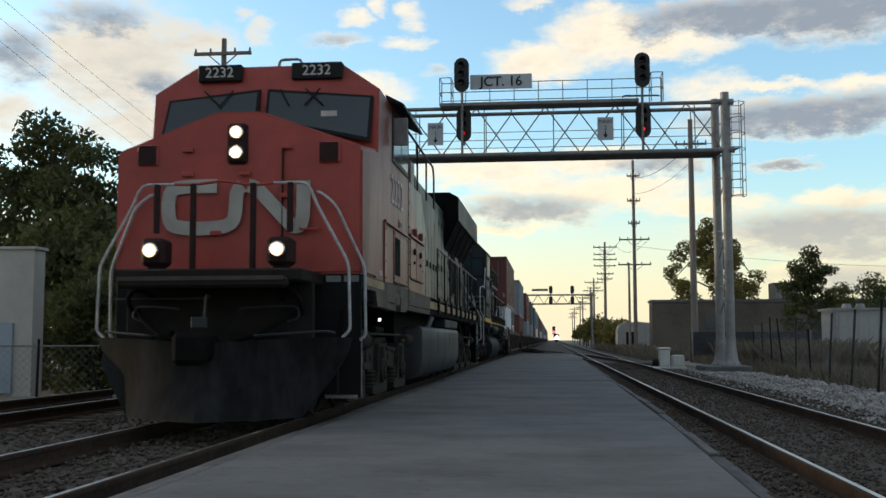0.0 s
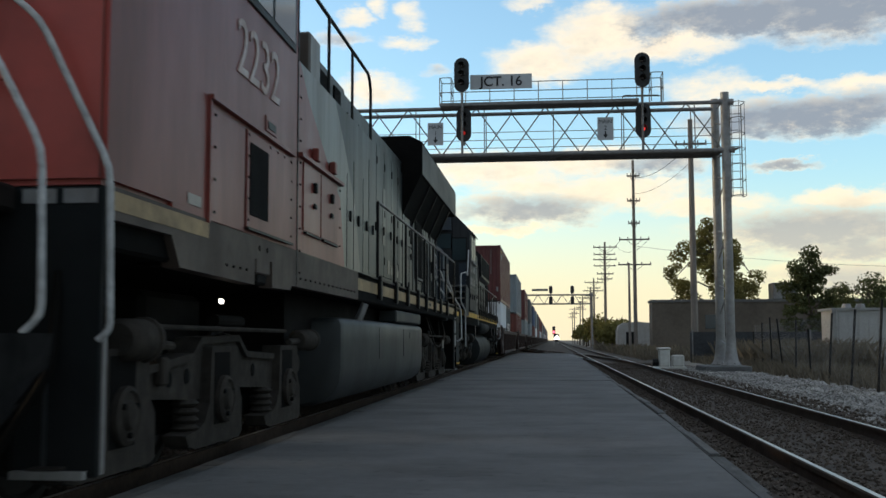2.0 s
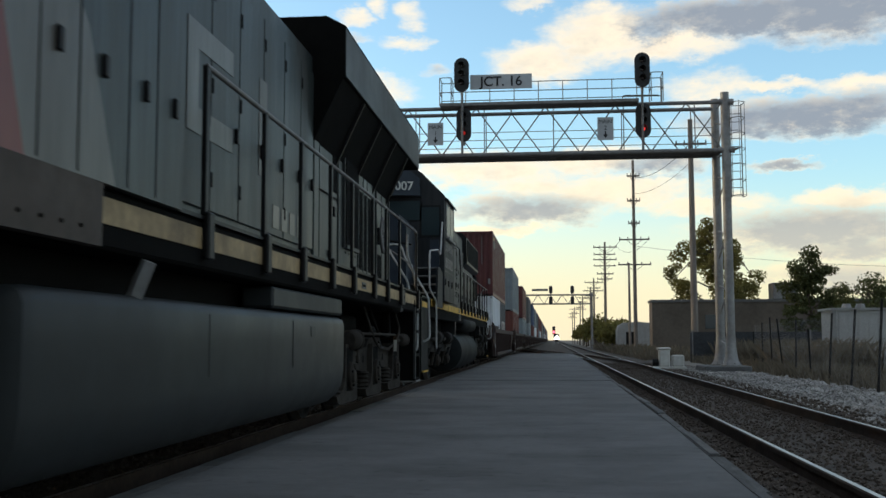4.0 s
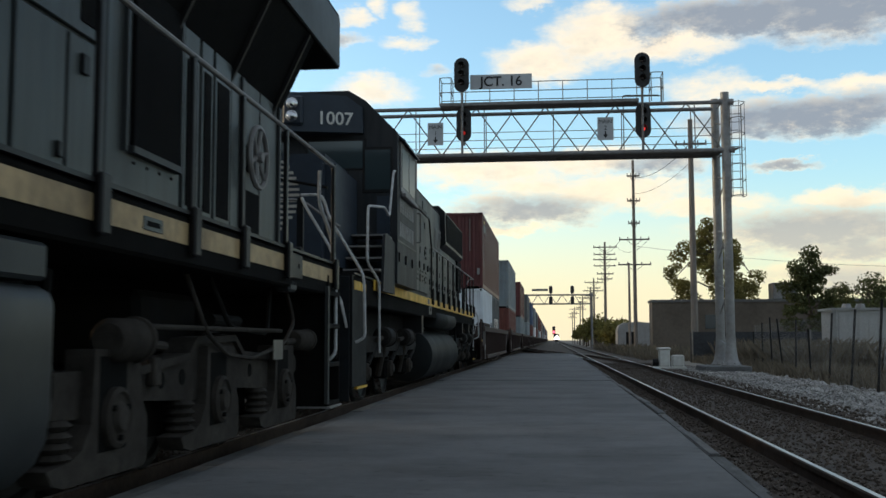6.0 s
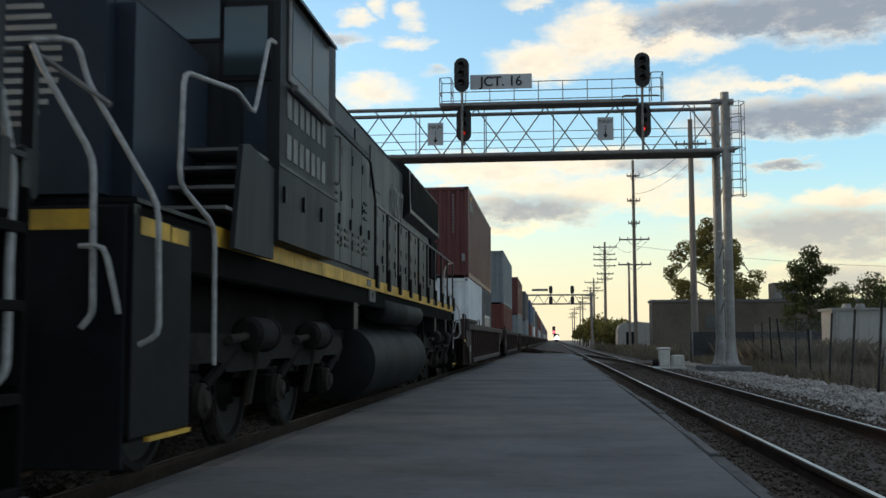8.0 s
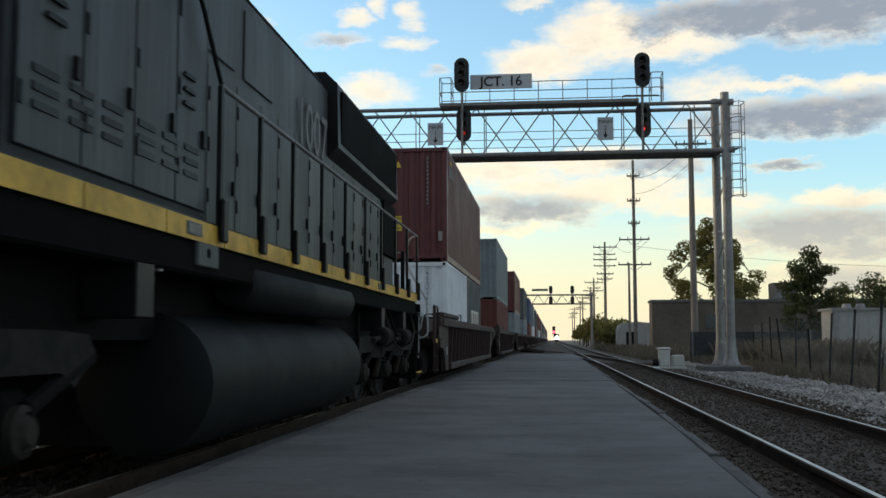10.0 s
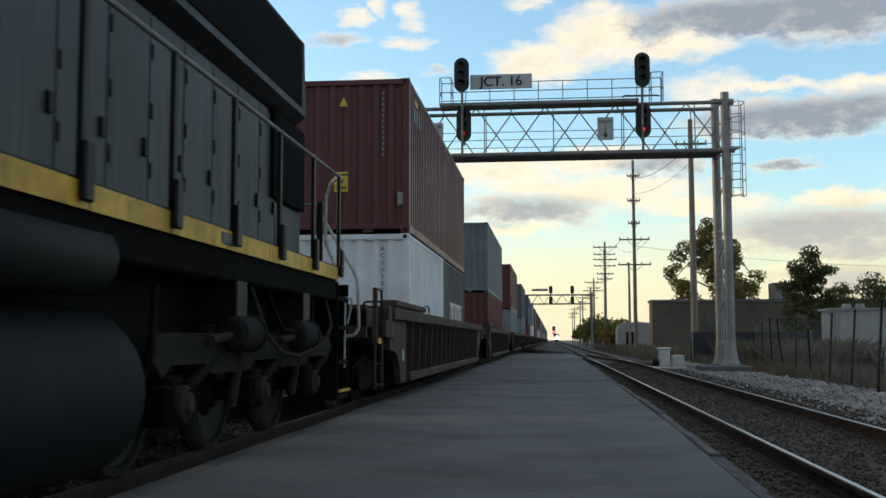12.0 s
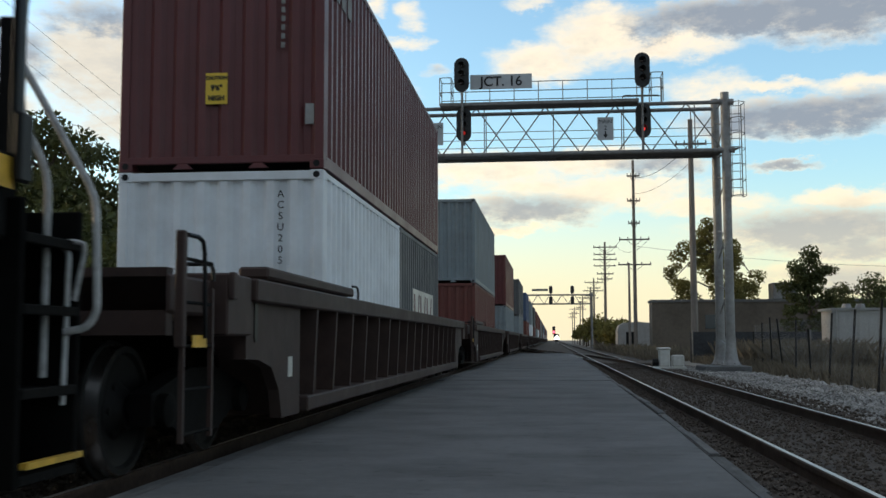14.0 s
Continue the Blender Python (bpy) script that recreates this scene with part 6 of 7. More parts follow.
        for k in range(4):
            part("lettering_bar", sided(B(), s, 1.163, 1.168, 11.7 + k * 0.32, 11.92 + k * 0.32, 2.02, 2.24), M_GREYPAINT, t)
    for s in (1, -1):
        sl = part("sill_slot", sided(B(), s, 1.507, 1.512, 14.55, 14.85, 1.575, 1.655, 0.003), M_CHARCOAL, t)
        part("slot_hole", sided(B(), s, 1.512, 1.514, 14.6, 14.8, 1.6, 1.63), M_SHADEBLACK, sl)
        jp = part("jack_pad", sided(B(), s, 1.4, 1.515, 17.78, 18.35, 1.5, 1.73, 0.01), M_BLACKPAINT, t)
        for y in (17.9, 18.2):
            part("pad_hole", rod(B(), (s * 1.513, y, 1.62), (s * 1.518, y, 1.62), 0.025, n=10), M_SHADEBLACK, jp)
        part("jack_socket", sided(B(), s, 1.36, 1.5, 17.95, 18.2, 1.38, 1.5, 0.02), M_TANK, jp)
    # tank, trucks, pilot
    half = [(0.85, 0.2), (1.15, 0.22), (1.32, 0.275), (1.43, 0.37), (1.48, 0.48), (1.498, 0.62), (1.5, 0.95), (1.5, 1.12), (1.48, 1.17), (1.43, 1.2)]
    prof = half + [(-x, z) for x, z in reversed(half)]
    bm = B()
    rings = [[bm.verts.new((x * k, y, 0.7 + (z - 0.7) * k)) for x, z in prof] for y, k in ((6.38, 0.93), (6.42, 0.985), (6.5, 1.0), (13.5, 1.0), (13.57, 0.985), (13.6, 0.95))]
    for a, b in zip(rings, rings[1:]):
        for k in range(len(prof)):
            face(bm, [a[k], a[(k + 1) % len(prof)], b[(k + 1) % len(prof)], b[k]])
    face(bm, rings[0][::-1]), face(bm, rings[-1])
    tank = part("fuel_tank", bm, M_TANK, t, "grey round bottomed fuel tank", smooth=True)
    for s in (1, -1):
        for y in (8.9, 11.2):
            part("weld_seam", sided(B(), s, 1.498, 1.504, y, y + 0.02, 0.7, 1.12), M_TANK, tank)
        part("gauge_plate", sided(B(), s, 1.5, 1.505, 11.9, 12.1, 0.98, 1.08), M_CHARCOAL, tank)
    for s in (1, -1):
        part("air_reservoir", sided(B(), s, 1.2, 1.48, 10.6, 13.5, 1.22, 1.4, 0.02), M_TANK, t)
        part("filler_neck", rod(B(), (s * 1.4, 7.8, 1.15), (s * 1.5, 7.8, 1.4), 0.05, n=8), M_STEEL, t)
        part("step_lamp", lathe(B(), [(0.02, s * 1.32), (0.016, s * 1.345), (0.001, s * 1.35)], "x", 12, (0, 2.64, 1.24)), M_SIDELAMP, t, "small lit step lamp", smooth=True)
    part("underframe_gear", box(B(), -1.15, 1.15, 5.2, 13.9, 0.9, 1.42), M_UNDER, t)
    truck(t, (0.74, 2.55, 4.46), M_TRUCK, cables=False)
    truck(t, (14.5, 16.35, 18.2), M_TRUCK)
    part("front_deck", box(B(), -1.08, 1.08, -1.1, 0.05, 1.6, 1.742, bevel=0.02), M_FRONTBLACK, t)
    part("anticlimber", box(B(), -0.95, 0.95, -1.32, -1.1, 1.52, 1.64, bevel=0.03), M_FRONTBLACK, t)
    part("anticlimber_edge", box(B(), -0.93, 0.93, -1.328, -1.3, 1.6, 1.645), M_SKIRT, t)
    for s in (1, -1):
        part("cable_loop", tube(B(), [(s * 0.75, -0.62, 1.42), (s * 0.78, -0.85, 1.5), (s * 0.9, -0.9, 1.52), (s * 1.0, -0.85, 1.42), (s * 1.0, -0.66, 1.25)], 0.028, n=8), M_UNDER, t, "black jumper cable loop", smooth=True)
        part("cut_lever", tube(B(), [(s * 0.35, -0.95, 1.3), (s * 0.7, -0.8, 1.33), (s * 0.95, -0.72, 1.33), (s * 0.98, -0.74, 1.2), (s * 0.84, -0.76, 1.16)], 0.014), M_TANK, t)
        part("air_hose", tube(B(), [(s * 0.3, -1.0, 0.95), (s * 0.5, -1.05, 0.98), (s * 0.8, -0.85, 1.15), (s * 0.95, -0.66, 1.3)], 0.024, n=8), M_UNDER, t, smooth=True)
    part("pilot_plate", box(B(), -1.1, 1.1, -0.62, -0.5, 0.6, 1.6, bevel=0.01), M_FRONTBLACK, t)
    bm = B()
    lo = [(-1.42, -0.55, 0.66), (-1.02, -0.75, 0.09), (-0.6, -1.15, 0.08), (0.0, -1.42, 0.07), (0.6, -1.15, 0.08), (1.02, -0.75, 0.09), (1.42, -0.55, 0.66)]
    hi = [(-1.52, -0.45, 0.98), (-1.25, -0.66, 0.98), (-0.8, -0.92, 0.96), (0.0, -1.15, 0.92), (0.8, -0.92, 0.96), (1.25, -0.66, 0.98), (1.52, -0.45, 0.98)]
    mid = [((a[0] + b[0]) / 2, (a[1] + b[1]) / 2 + 0.1, (a[2] + b[2]) / 2) for a, b in zip(lo, hi)]
    rows = [[bm.verts.new(p) for p in r] for r in (lo, mid, hi)]
    rows2 = [[bm.verts.new((p[0], p[1] + 0.05, p[2])) for p in r] for r in (lo, mid, hi)]
    for R in (rows, rows2):
        for i in range(2):
            for k in range(6):
                face(bm, [R[i][k], R[i][k + 1], R[i + 1][k + 1], R[i + 1][k]])
    for i in (0, 2):
        for k in range(6):
            face(bm, [rows[i][k], rows[i][k + 1], rows2[i][k + 1], rows2[i][k]])
    plow = part("snow_plow", bm, M_PLOW, t, "scuffed black V shaped pilot plow", smooth=True)
    for s in (1, -1):
        part("grab_iron", tube(B(), [(s * 0.55, -1.05, 1.0), (s * 0.6, -1.2, 1.0), (s * 1.3, -0.75, 1.05), (s * 1.35, -0.6, 1.03)], 0.015), M_TANK, plow)
        part("step_plate", sided(B(), s, 0.95, 1.53, 0.08, 0.12, 0.26, 1.74, 0.008), M_TANKDARK, t)
        part("plate_edge", sided(B(), s, 1.24, 1.262, 0.066, 0.08, 0.3, 0.86), M_TANK, t)
        part("bottom_lip", sided(B(), s, 1.12, 1.5, -0.02, 0.03, 0.26, 0.3), M_STEEL, t)
        part("step_edge", sided(B(), s, 1.5, 1.53, 0.12, 0.17, 0.27, 1.0), M_STEEL_OLD, t)
        for a0, b0 in ((1.1, 1.28), (1.32, 1.5)):
            part("corner_stripe", sided(B(), s, a0, b0, 0.07, 0.078, 1.65, 1.725), M_STEEL_OLD, t)
        part("hand_rail", tube(B(), [(s * 0.6, -0.5, 2.78), (s * 1.0, -0.5, 2.78), (s * 1.12, -0.5, 2.5), (s * 1.49, -0.5, 1.83), (s * 1.51, -0.5, 1.06), (s * 1.42, -0.5, 0.98)], 0.018, n=8), M_RAILWHITE, t, "chipped white handrail", smooth=True)
        part("hand_rail", tube(B(), [(s * 1.0, 0.02, 2.74), (s * 1.06, -0.06, 2.72), (s * 1.24, -0.08, 2.58), (s * 1.585, 0.03, 1.82), (s * 1.59, 0.06, 1.0), (s * 1.52, 0.08, 0.95)], 0.018, n=8), M_RAILWHITE, t, "chipped white handrail", smooth=True)
        for x, z0 in ((0.36, 1.72), (0.8, 2.2)):
            part("rail_post", sided(B(), s, x - 0.035, x + 0.035, -0.55, -0.5, z0, 2.78, 0.008), M_POST, t)
        part("lamp_bracket", sided(B(), s, 0.6, 0.88, -0.8, -0.5, 1.8, 2.12, 0.04), M_POST, t, "dark red lamp box")
        part("lamp_stand", sided(B(), s, 0.66, 0.82, -0.72, -0.55, 1.73, 1.81), M_BLACKPAINT, t)
        lamp(t, s * 0.74, -0.85, 1.97, 0.075, M_HEADLAMP, "round lit ditch lamp")
        end_steps(t, s, 19.45, 20.05, M_SHADEBLACK, M_UNDER)
        part("bottom_lip", sided(B(), s, 1.2, 1.54, 19.45, 20.06, 0.25, 0.272), M_STEEL, t)
        part("step_edge", sided(B(), s, 1.5, 1.535, 19.38, 19.45, 0.3, 1.5), M_TANK, t)
        part("hand_rail", tube(B(), [(s * 1.35, 19.75, 2.76), (s * 1.34, 19.78, 2.4), (s * 1.45, 19.85, 2.1), (s * 1.5, 19.92, 1.7), (s * 1.5, 19.92, 0.8), (s * 1.4, 19.92, 0.72)], 0.02, n=8), M_RAILWHITE, t, smooth=True)
    part("chain_rail", tube(B(), [(-0.6, -0.5, 2.78), (-0.36, -0.52, 2.77), (0.0, -0.54, 2.81), (0.36, -0.52, 2.75), (0.6, -0.5, 2.78)], 0.018), M_RED, t)
    part("uncoupling_lever", tube(B(), [(-1.2, -0.72, 1.42), (0.0, -0.95, 1.42), (0.06, -1.25, 1.45), (0.06, -1.3, 1.15)], 0.014), M_TANK, t)
    part("drop_step", box(B(), -0.07, 0.11, -1.36, -1.33, 1.08, 1.2, bevel=0.01), M_TANK, t)
    coupler(t, -0.9, -1)
    hoses(t, -0.62, -1)
    part("end_plate", box(B(), -1.5, 1.5, 20.0, 20.07, 0.75, 1.742), M_BLACKPAINT, t)
    coupler(t, 20.0, 1)
    hoses(t, 20.07, 1)
    for x in (-0.75, 0.75):
        part("rail_post", box(B(), x - 0.04, x + 0.04, 19.9, 19.94, 1.75, 2.75), M_BLACKPAINT, t)
    part("end_rail", tube(B(), [(-1.4, 19.92, 2.6), (-0.75, 19.92, 2.72), (0.75, 19.92, 2.72), (1.4, 19.92, 2.6)], 0.018), M_BLACKPAINT, t)
    return t


# ---- second unit
def black_locomotive():
    t = rolling("diesel_locomotive", -13.5, "blue black diesel locomotive with yellow sill stripe and low nose", "locomotive")
    part("end_platform", box(B(), -1.12, 1.12, 17.97, 18.5, 1.5, 1.78, bevel=0.02), M_SHADEBLACK, t)
    part("sill", box(B(), -1.36, 1.36, -1.7, 17.97, 1.4, 1.76, bevel=0.02), M_SHADEBLACK, t)
    part("deck", box(B(), -1.38, 1.38, -1.72, 17.99, 1.764, 1.79), M_BLACKPAINT, t)
    for s in (1, -1):
        y = -0.3
        while y < 17.9:
            e = min(y + 1.16, 17.96)
            part("sill_stripe", sided(B(), s, 1.38, 1.387, y, e, 1.63, 1.775), M_YELLOW, t, "yellow sill stripe")
            y = e + 0.02
    bm = box(B(), -0.94, 0.94, -0.9, 0.94, 1.79, 3.46)
    bmesh.ops.bevel(bm, geom=[e for e in bm.edges if (e.verts[0].co - e.verts[1].co).length > 0.5], offset=0.15, segments=6, affect="EDGES")
    nose = part("nose", bm, M_NAVY, t, "rounded blue black short nose", smooth=True)
    # round striped herald with an upright bar and dot, as plain shapes
    cx, cz, rad = -0.08, 2.88, 0.56
    for k in range(15):
        z = cz - 0.53 + k * 0.075
        w = math.sqrt(max(0.0, rad * rad - (z - cz) ** 2))
        for x0, x1 in ((cx - w, cx - 0.15), (cx + 0.15, cx + w)):
            if x1 - x0 > 0.04:
                part("herald_stripe", box(B(), x0, x1, -0.908, -0.9, z - 0.016, z + 0.02), M_EMBLEM, nose)
    part("herald_bar", box(B(), cx - 0.11, cx + 0.11, -0.908, -0.9, cz - 0.55, cz + 0.26), M_EMBLEM, nose)
    part("herald_dot", lathe(B(), [(0.13, -0.9), (0.13, -0.908), (0.001, -0.909)], "y", 20, (cx, 0, cz + 0.44)), M_EMBLEM, nose)
    # cab
    prof = [(-1.53, 1.79), (1.53, 1.79), (1.53, 4.06), (1.04, 4.56), (0.78, 4.72), (-0.78, 4.72), (-1.04, 4.56), (-1.53, 4.06)]
    cab = part("cab", prism(B(), prof, "y", 0.92, 3.2), M_CABBLACK, t, "grimy blue black cab")
    # brow over the windscreen: two number boards set back at an angle from the centre
    bm = B()
    outline = [(0.0, 4.03), (1.02, 4.05), (1.0, 4.44), (0.78, 4.6), (0.0, 4.62)]
    fr = [[bm.verts.new((sx * x, 0.48 + 0.36 * abs(x), z)) for x, z in outline] for sx in (1, -1)]
    bk = [[bm.verts.new((sx * x, 0.95, z)) for x, z in outline] for sx in (1, -1)]
    for q in (0, 1):
        face(bm, fr[q]), face(bm, bk[q])
        for k in range(4):
            face(bm, [fr[q][k], fr[q][k + 1], bk[q][k + 1], bk[q][k]])
    bmesh.ops.remove_doubles(bm, verts=bm.verts, dist=0.001)
    part("cab_brow", bm, M_NAVY, cab, "angled number boards over the windscreen")
    for sx in (1, -1):
        lettering("1007", 0.27, M_WHITEPAINT, cab, pose(sx * 0.62, 0.475 + 0.36 * 0.62, 4.24, 90, 0, sx * 19.8), "pale digits", bold=0.004)
    part("brow_lamp_box", box(B(), -0.12, 0.18, 0.44, 0.6, 4.12, 4.56, bevel=0.03), M_NAVY, cab)
    for z in (4.24, 4.43):
        lamp(t, 0.03, 0.42, z, 0.07, M_CHROME, "round unlit headlamp")
    for s in (1, -1):
        w = part("front_window", sided(B(), s, 1.0, 1.46, 0.905, 0.92, 3.15, 3.85, 0.006), M_BLACKPAINT, cab)
        part("pane", sided(B(), s, 1.04, 1.42, 0.898, 0.905, 3.2, 3.8), M_WINDOW, w)
        w = part("windscreen_frame", sided(B(), s, 0.12, 1.06, 0.905, 0.92, 3.5, 3.98, 0.006), M_BLACKPAINT, cab)
        part("windscreen", sided(B(), s, 0.17, 1.0, 0.898, 0.905, 3.53, 3.94), M_WINDOW, w)
        w = part("side_window", sided(B(), s, 1.53, 1.555, 1.15, 2.75, 3.2, 3.98, 0.01), M_STEEL_OLD, cab)
        for a0, b0 in ((1.22, 1.9), (2.0, 2.68)):
            part("pane", sided(B(), s, 1.555, 1.56, a0, b0, 3.28, 3.92), M_SHADEDPANE, w)
        part("sunshade", prism(B(), [(s * 1.45, 4.12), (s * 1.62, 3.98), (s * 1.62, 3.95), (s * 1.5, 4.02)], "y", 1.1, 2.85), M_NAVY, cab)
        part("armrest", sided(B(), s, 1.55, 1.62, 1.2, 2.7, 3.12, 3.18, 0.01), M_STEEL_OLD, cab)
        part("front_door", sided(B(), s, 1.22, 1.42, 0.902, 0.92, 1.8, 3.1), M_NAVY, cab)
        # name on the cab side as plain bars
        for r in range(2):
            for k in range(7):
                part("lettering_bar", sided(B(), s, 1.532, 1.537, 1.15 + k * 0.23, 1.3 + k * 0.23, 2.88 - r * 0.36, 3.1 - r * 0.36), M_STEEL_OLD, cab)
        part("cab_seam", sided(B(), s, 1.53, 1.537, 0.9, 3.14, 2.42, 2.45), M_BLACKPAINT, cab)
        for a0 in (1.05, 1.75, 2.5):
            part("latch", sided(B(), s, 1.53, 1.555, a0, a0 + 0.05, 2.12, 2.26, 0.006), M_BLACKPAINT, cab)
        part("side_shield", prism(B(), [(-0.2, 1.62), (0.88, 1.62), (0.88, 2.38), (0.15, 2.46), (-0.02, 2.42)], "x", s * 1.46, s * 1.5), M_CABBLACK, t, "blue black steel side shield")
        part("cab_grab", tube(B(), [(s * 1.54, 3.12, 2.6), (s * 1.6, 3.14, 2.6), (s * 1.6, 3.14, 3.1), (s * 1.54, 3.12, 3.1)], 0.014), M_STEEL_OLD, cab)
        # stairs beside the nose
        for k in range(4):
            part("stair_tread", sided(B(), s, 0.95, 1.46, -0.3 + 0.2 * k, 0.1 + 0.25 * k, 1.9 + k * 0.18, 1.925 + k * 0.18), M_STEEL_OLD, t)
    # long hood
    part("long_hood", prism(B(), [(-0.95, 1.79), (0.95, 1.79), (0.95, 4.15), (0.75, 4.42), (-0.75, 4.42), (-0.95, 4.15)], "y", 3.2, 12.3), M_HOODBLACK, t, "blue black long hood")
    part("rear_hood", prism(B(), [(-0.95, 1.79), (0.95, 1.79), (0.95, 3.3), (-0.95, 3.3)], "y", 12.3, 17.85), M_HOODBLACK, t)
    part("radiator_housing", prism(B(), [(-0.95, 3.3), (0.95, 3.3), (1.1, 3.42), (1.08, 4.26), (0.92, 4.42), (-0.92, 4.42), (-1.08, 4.26), (-1.1, 3.42)], "y", 12.3, 17.5), M_BLACKPAINT, t, "flared black radiator housing")
    for s in (1, -1):
        part("radiator_screen", sided(B(), s, 1.09, 1.108, 12.5, 17.3, 3.5, 4.2), M_GRILLE, t)
        part("cab_recess_box", sided(B(), s, 0.95, 1.3, 3.7, 6.6, 1.79, 3.55, 0.02), M_CABBLACK, t, "electrical locker beside the walkway")
        hood_doors(t, s, 1.3, [3.8, 4.5, 5.2, 5.9, 6.5], 1.87, 3.45, M_HOODBLACK)
        for r in range(3):
            for k in range(6):
                part("louvre", sided(B(), s, 1.322, 1.332, 3.95 + k * 0.4 + (0.1 if k > 2 else 0), 4.22 + k * 0.4 + (0.1 if k > 2 else 0), 2.25 - r * 0.09, 2.29 - r * 0.09), M_BLACKPAINT, t)
        hood_doors(t, s, 0.95, [6.75, 7.55, 8.35, 9.15, 9.8, 10.5, 11.2, 11.9, 12.6, 13.3, 14.0, 14.7, 15.4, 16.1, 16.7], 1.9, 3.26, M_HOODBLACK)
        for y in (7.3, 8.6):
            part("upper_hatch", sided(B(), s, 0.95, 0.97, y, y + 1.0, 3.38, 4.05, 0.006), M_HOODBLACK, t)
        part("end_cover", sided(B(), s, 0.95, 1.02, 16.5, 17.8, 2.4, 3.3, 0.006), M_GRILLE, t)
        part("end_cover", sided(B(), s, 0.95, 0.97, 16.75, 17.8, 1.86, 2.38, 0.006), M_HOODBLACK, t)
        part("roof_rail", rod(B(), (s * 0.95, 3.3, 4.18), (s * 0.95, 11.9, 4.18), 0.015, n=6), M_BLACKPAINT, t)
        post_and_rail(t, s, 1.38, [6.65, 7.72, 8.85, 10.1, 11.38, 12.7, 14.0, 15.36, 16.69, 17.98], 1.68, 2.83)
        part("locker_rail", tube(B(), [(s * 1.36, 3.3, 3.35), (s * 1.4, 3.6, 3.35), (s * 1.4, 6.1, 3.35), (s * 1.38, 6.65, 2.85)], 0.018), M_BLACKPAINT, t)
    for s in (1, -1):
        for y in (5.95, 13.7):
            pp = part("sill_plate", sided(B(), s, 1.387, 1.395, y, y + 0.3, 1.66, 1.75, 0.003), M_BOXDARK, t)
            part("plate_face", sided(B(), s, 1.395, 1.398, y + 0.03, y + 0.27, 1.675, 1.735), M_GREYPAINT, pp)
        part("gauge_disc", lathe(B(), [(0.075, s * 1.3), (0.075, s * 1.33), (0.06, s * 1.34), (0.001, s * 1.34)], "x", 18, (0, 5.66, 1.46)), M_WHITEPAINT, t, "round white dial under the sill", smooth=True)
        jp = part("jack_pad", sided(B(), s, 1.3, 1.386, 6.2, 6.65, 1.46, 1.64, 0.01), M_HOODBLACK, t)
        part("pad_hole", rod(B(), (s * 1.384, 6.42, 1.56), (s * 1.39, 6.42, 1.56), 0.035, n=12), M_SHADEBLACK, jp)
        for y, z in ((4.05, 2.75), (4.05, 2.65), (4.05, 2.55), (6.0, 2.75), (6.0, 2.65), (6.0, 2.55)):
            part("louvre_lip", prism(B(), [(y, z), (y + 0.02, z + 0.03), (y + 0.2, z + 0.03), (y + 0.22, z)], "x", s * 1.322, s * 1.345), M_BLACKPAINT, t)
    lettering("1007", 0.78, M_STEEL_OLD, t, facing(0.99, 11.35, 3.42, "side"), "faded pale digits")
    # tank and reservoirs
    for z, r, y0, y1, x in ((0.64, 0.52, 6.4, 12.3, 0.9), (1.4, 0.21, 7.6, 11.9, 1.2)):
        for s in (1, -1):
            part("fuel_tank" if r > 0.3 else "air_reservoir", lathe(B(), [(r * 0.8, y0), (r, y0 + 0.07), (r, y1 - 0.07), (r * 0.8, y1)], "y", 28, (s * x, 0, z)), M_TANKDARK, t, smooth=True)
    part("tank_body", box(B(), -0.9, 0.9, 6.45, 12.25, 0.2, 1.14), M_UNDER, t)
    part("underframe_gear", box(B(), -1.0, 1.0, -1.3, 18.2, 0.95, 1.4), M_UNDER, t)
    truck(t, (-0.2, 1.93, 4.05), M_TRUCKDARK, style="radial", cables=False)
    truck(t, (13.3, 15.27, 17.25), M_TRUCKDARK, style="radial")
    for y in (5.2, 14.2, 16.4):
        part("jacking_pad", box(B(), -1.36, 1.36, y, y + 0.28, 1.08, 1.42, bevel=0.01), M_BLACKPAINT, t)
    # ends
    for y, way, w in ((-1.72, -1, 1.36), (18.5, 1, 0.95)):
        part("end_plate", box(B(), -w, w, min(y, y - way * 0.1), max(y, y - way * 0.1), 0.4, 1.76), M_BLACKPAINT, t)
        coupler(t, y, way)
        hoses(t, y, way)
    for x in (-0.7, 0.7):
        part("rail_post", box(B(), x - 0.04, x + 0.04, -1.76, -1.7, 1.75, 2.72), M_BLACKPAINT, t)
    part("end_rail", tube(B(), [(-1.2, -1.72, 2.35), (-0.7, -1.72, 2.7), (0.7, -1.72, 2.7), (1.2, -1.72, 2.35)], 0.02), M_STEEL_OLD, t)
    for x in (-1.05, 1.05):
        part("rail_post", box(B(), x - 0.035, x + 0.035, 18.46, 18.5, 1.78, 2.6), M_BLACKPAINT, t)
    part("end_rail", tube(B(), [(-1.05, 18.48, 2.58), (-0.4, 18.48, 2.54), (0.4, 18.48, 2.54), (1.05, 18.48, 2.58)], 0.02), M_STEEL_OLD, t)
    for s in (1, -1):
        # pilot sheet with a yellow top corner, then the stair well closed by a side plate
        pl = part("pilot_sheet", sided(B(), s, 0.3, 1.33, -1.76, -1.725, 0.2, 1.74, 0.008), M_PILOT, t, "grimy black pilot sheet")
        part("corner_stripe", sided(B(), s, 0.74, 1.14, -1.768, -1.76, 1.6, 1.72), M_YELLOW, pl)
        sp = part("side_plate", sided(B(), s, 1.34, 1.362, -1.72, -0.72, 0.37, 1.70, 0.008), M_PILOT, t, "grimy black step side plate")
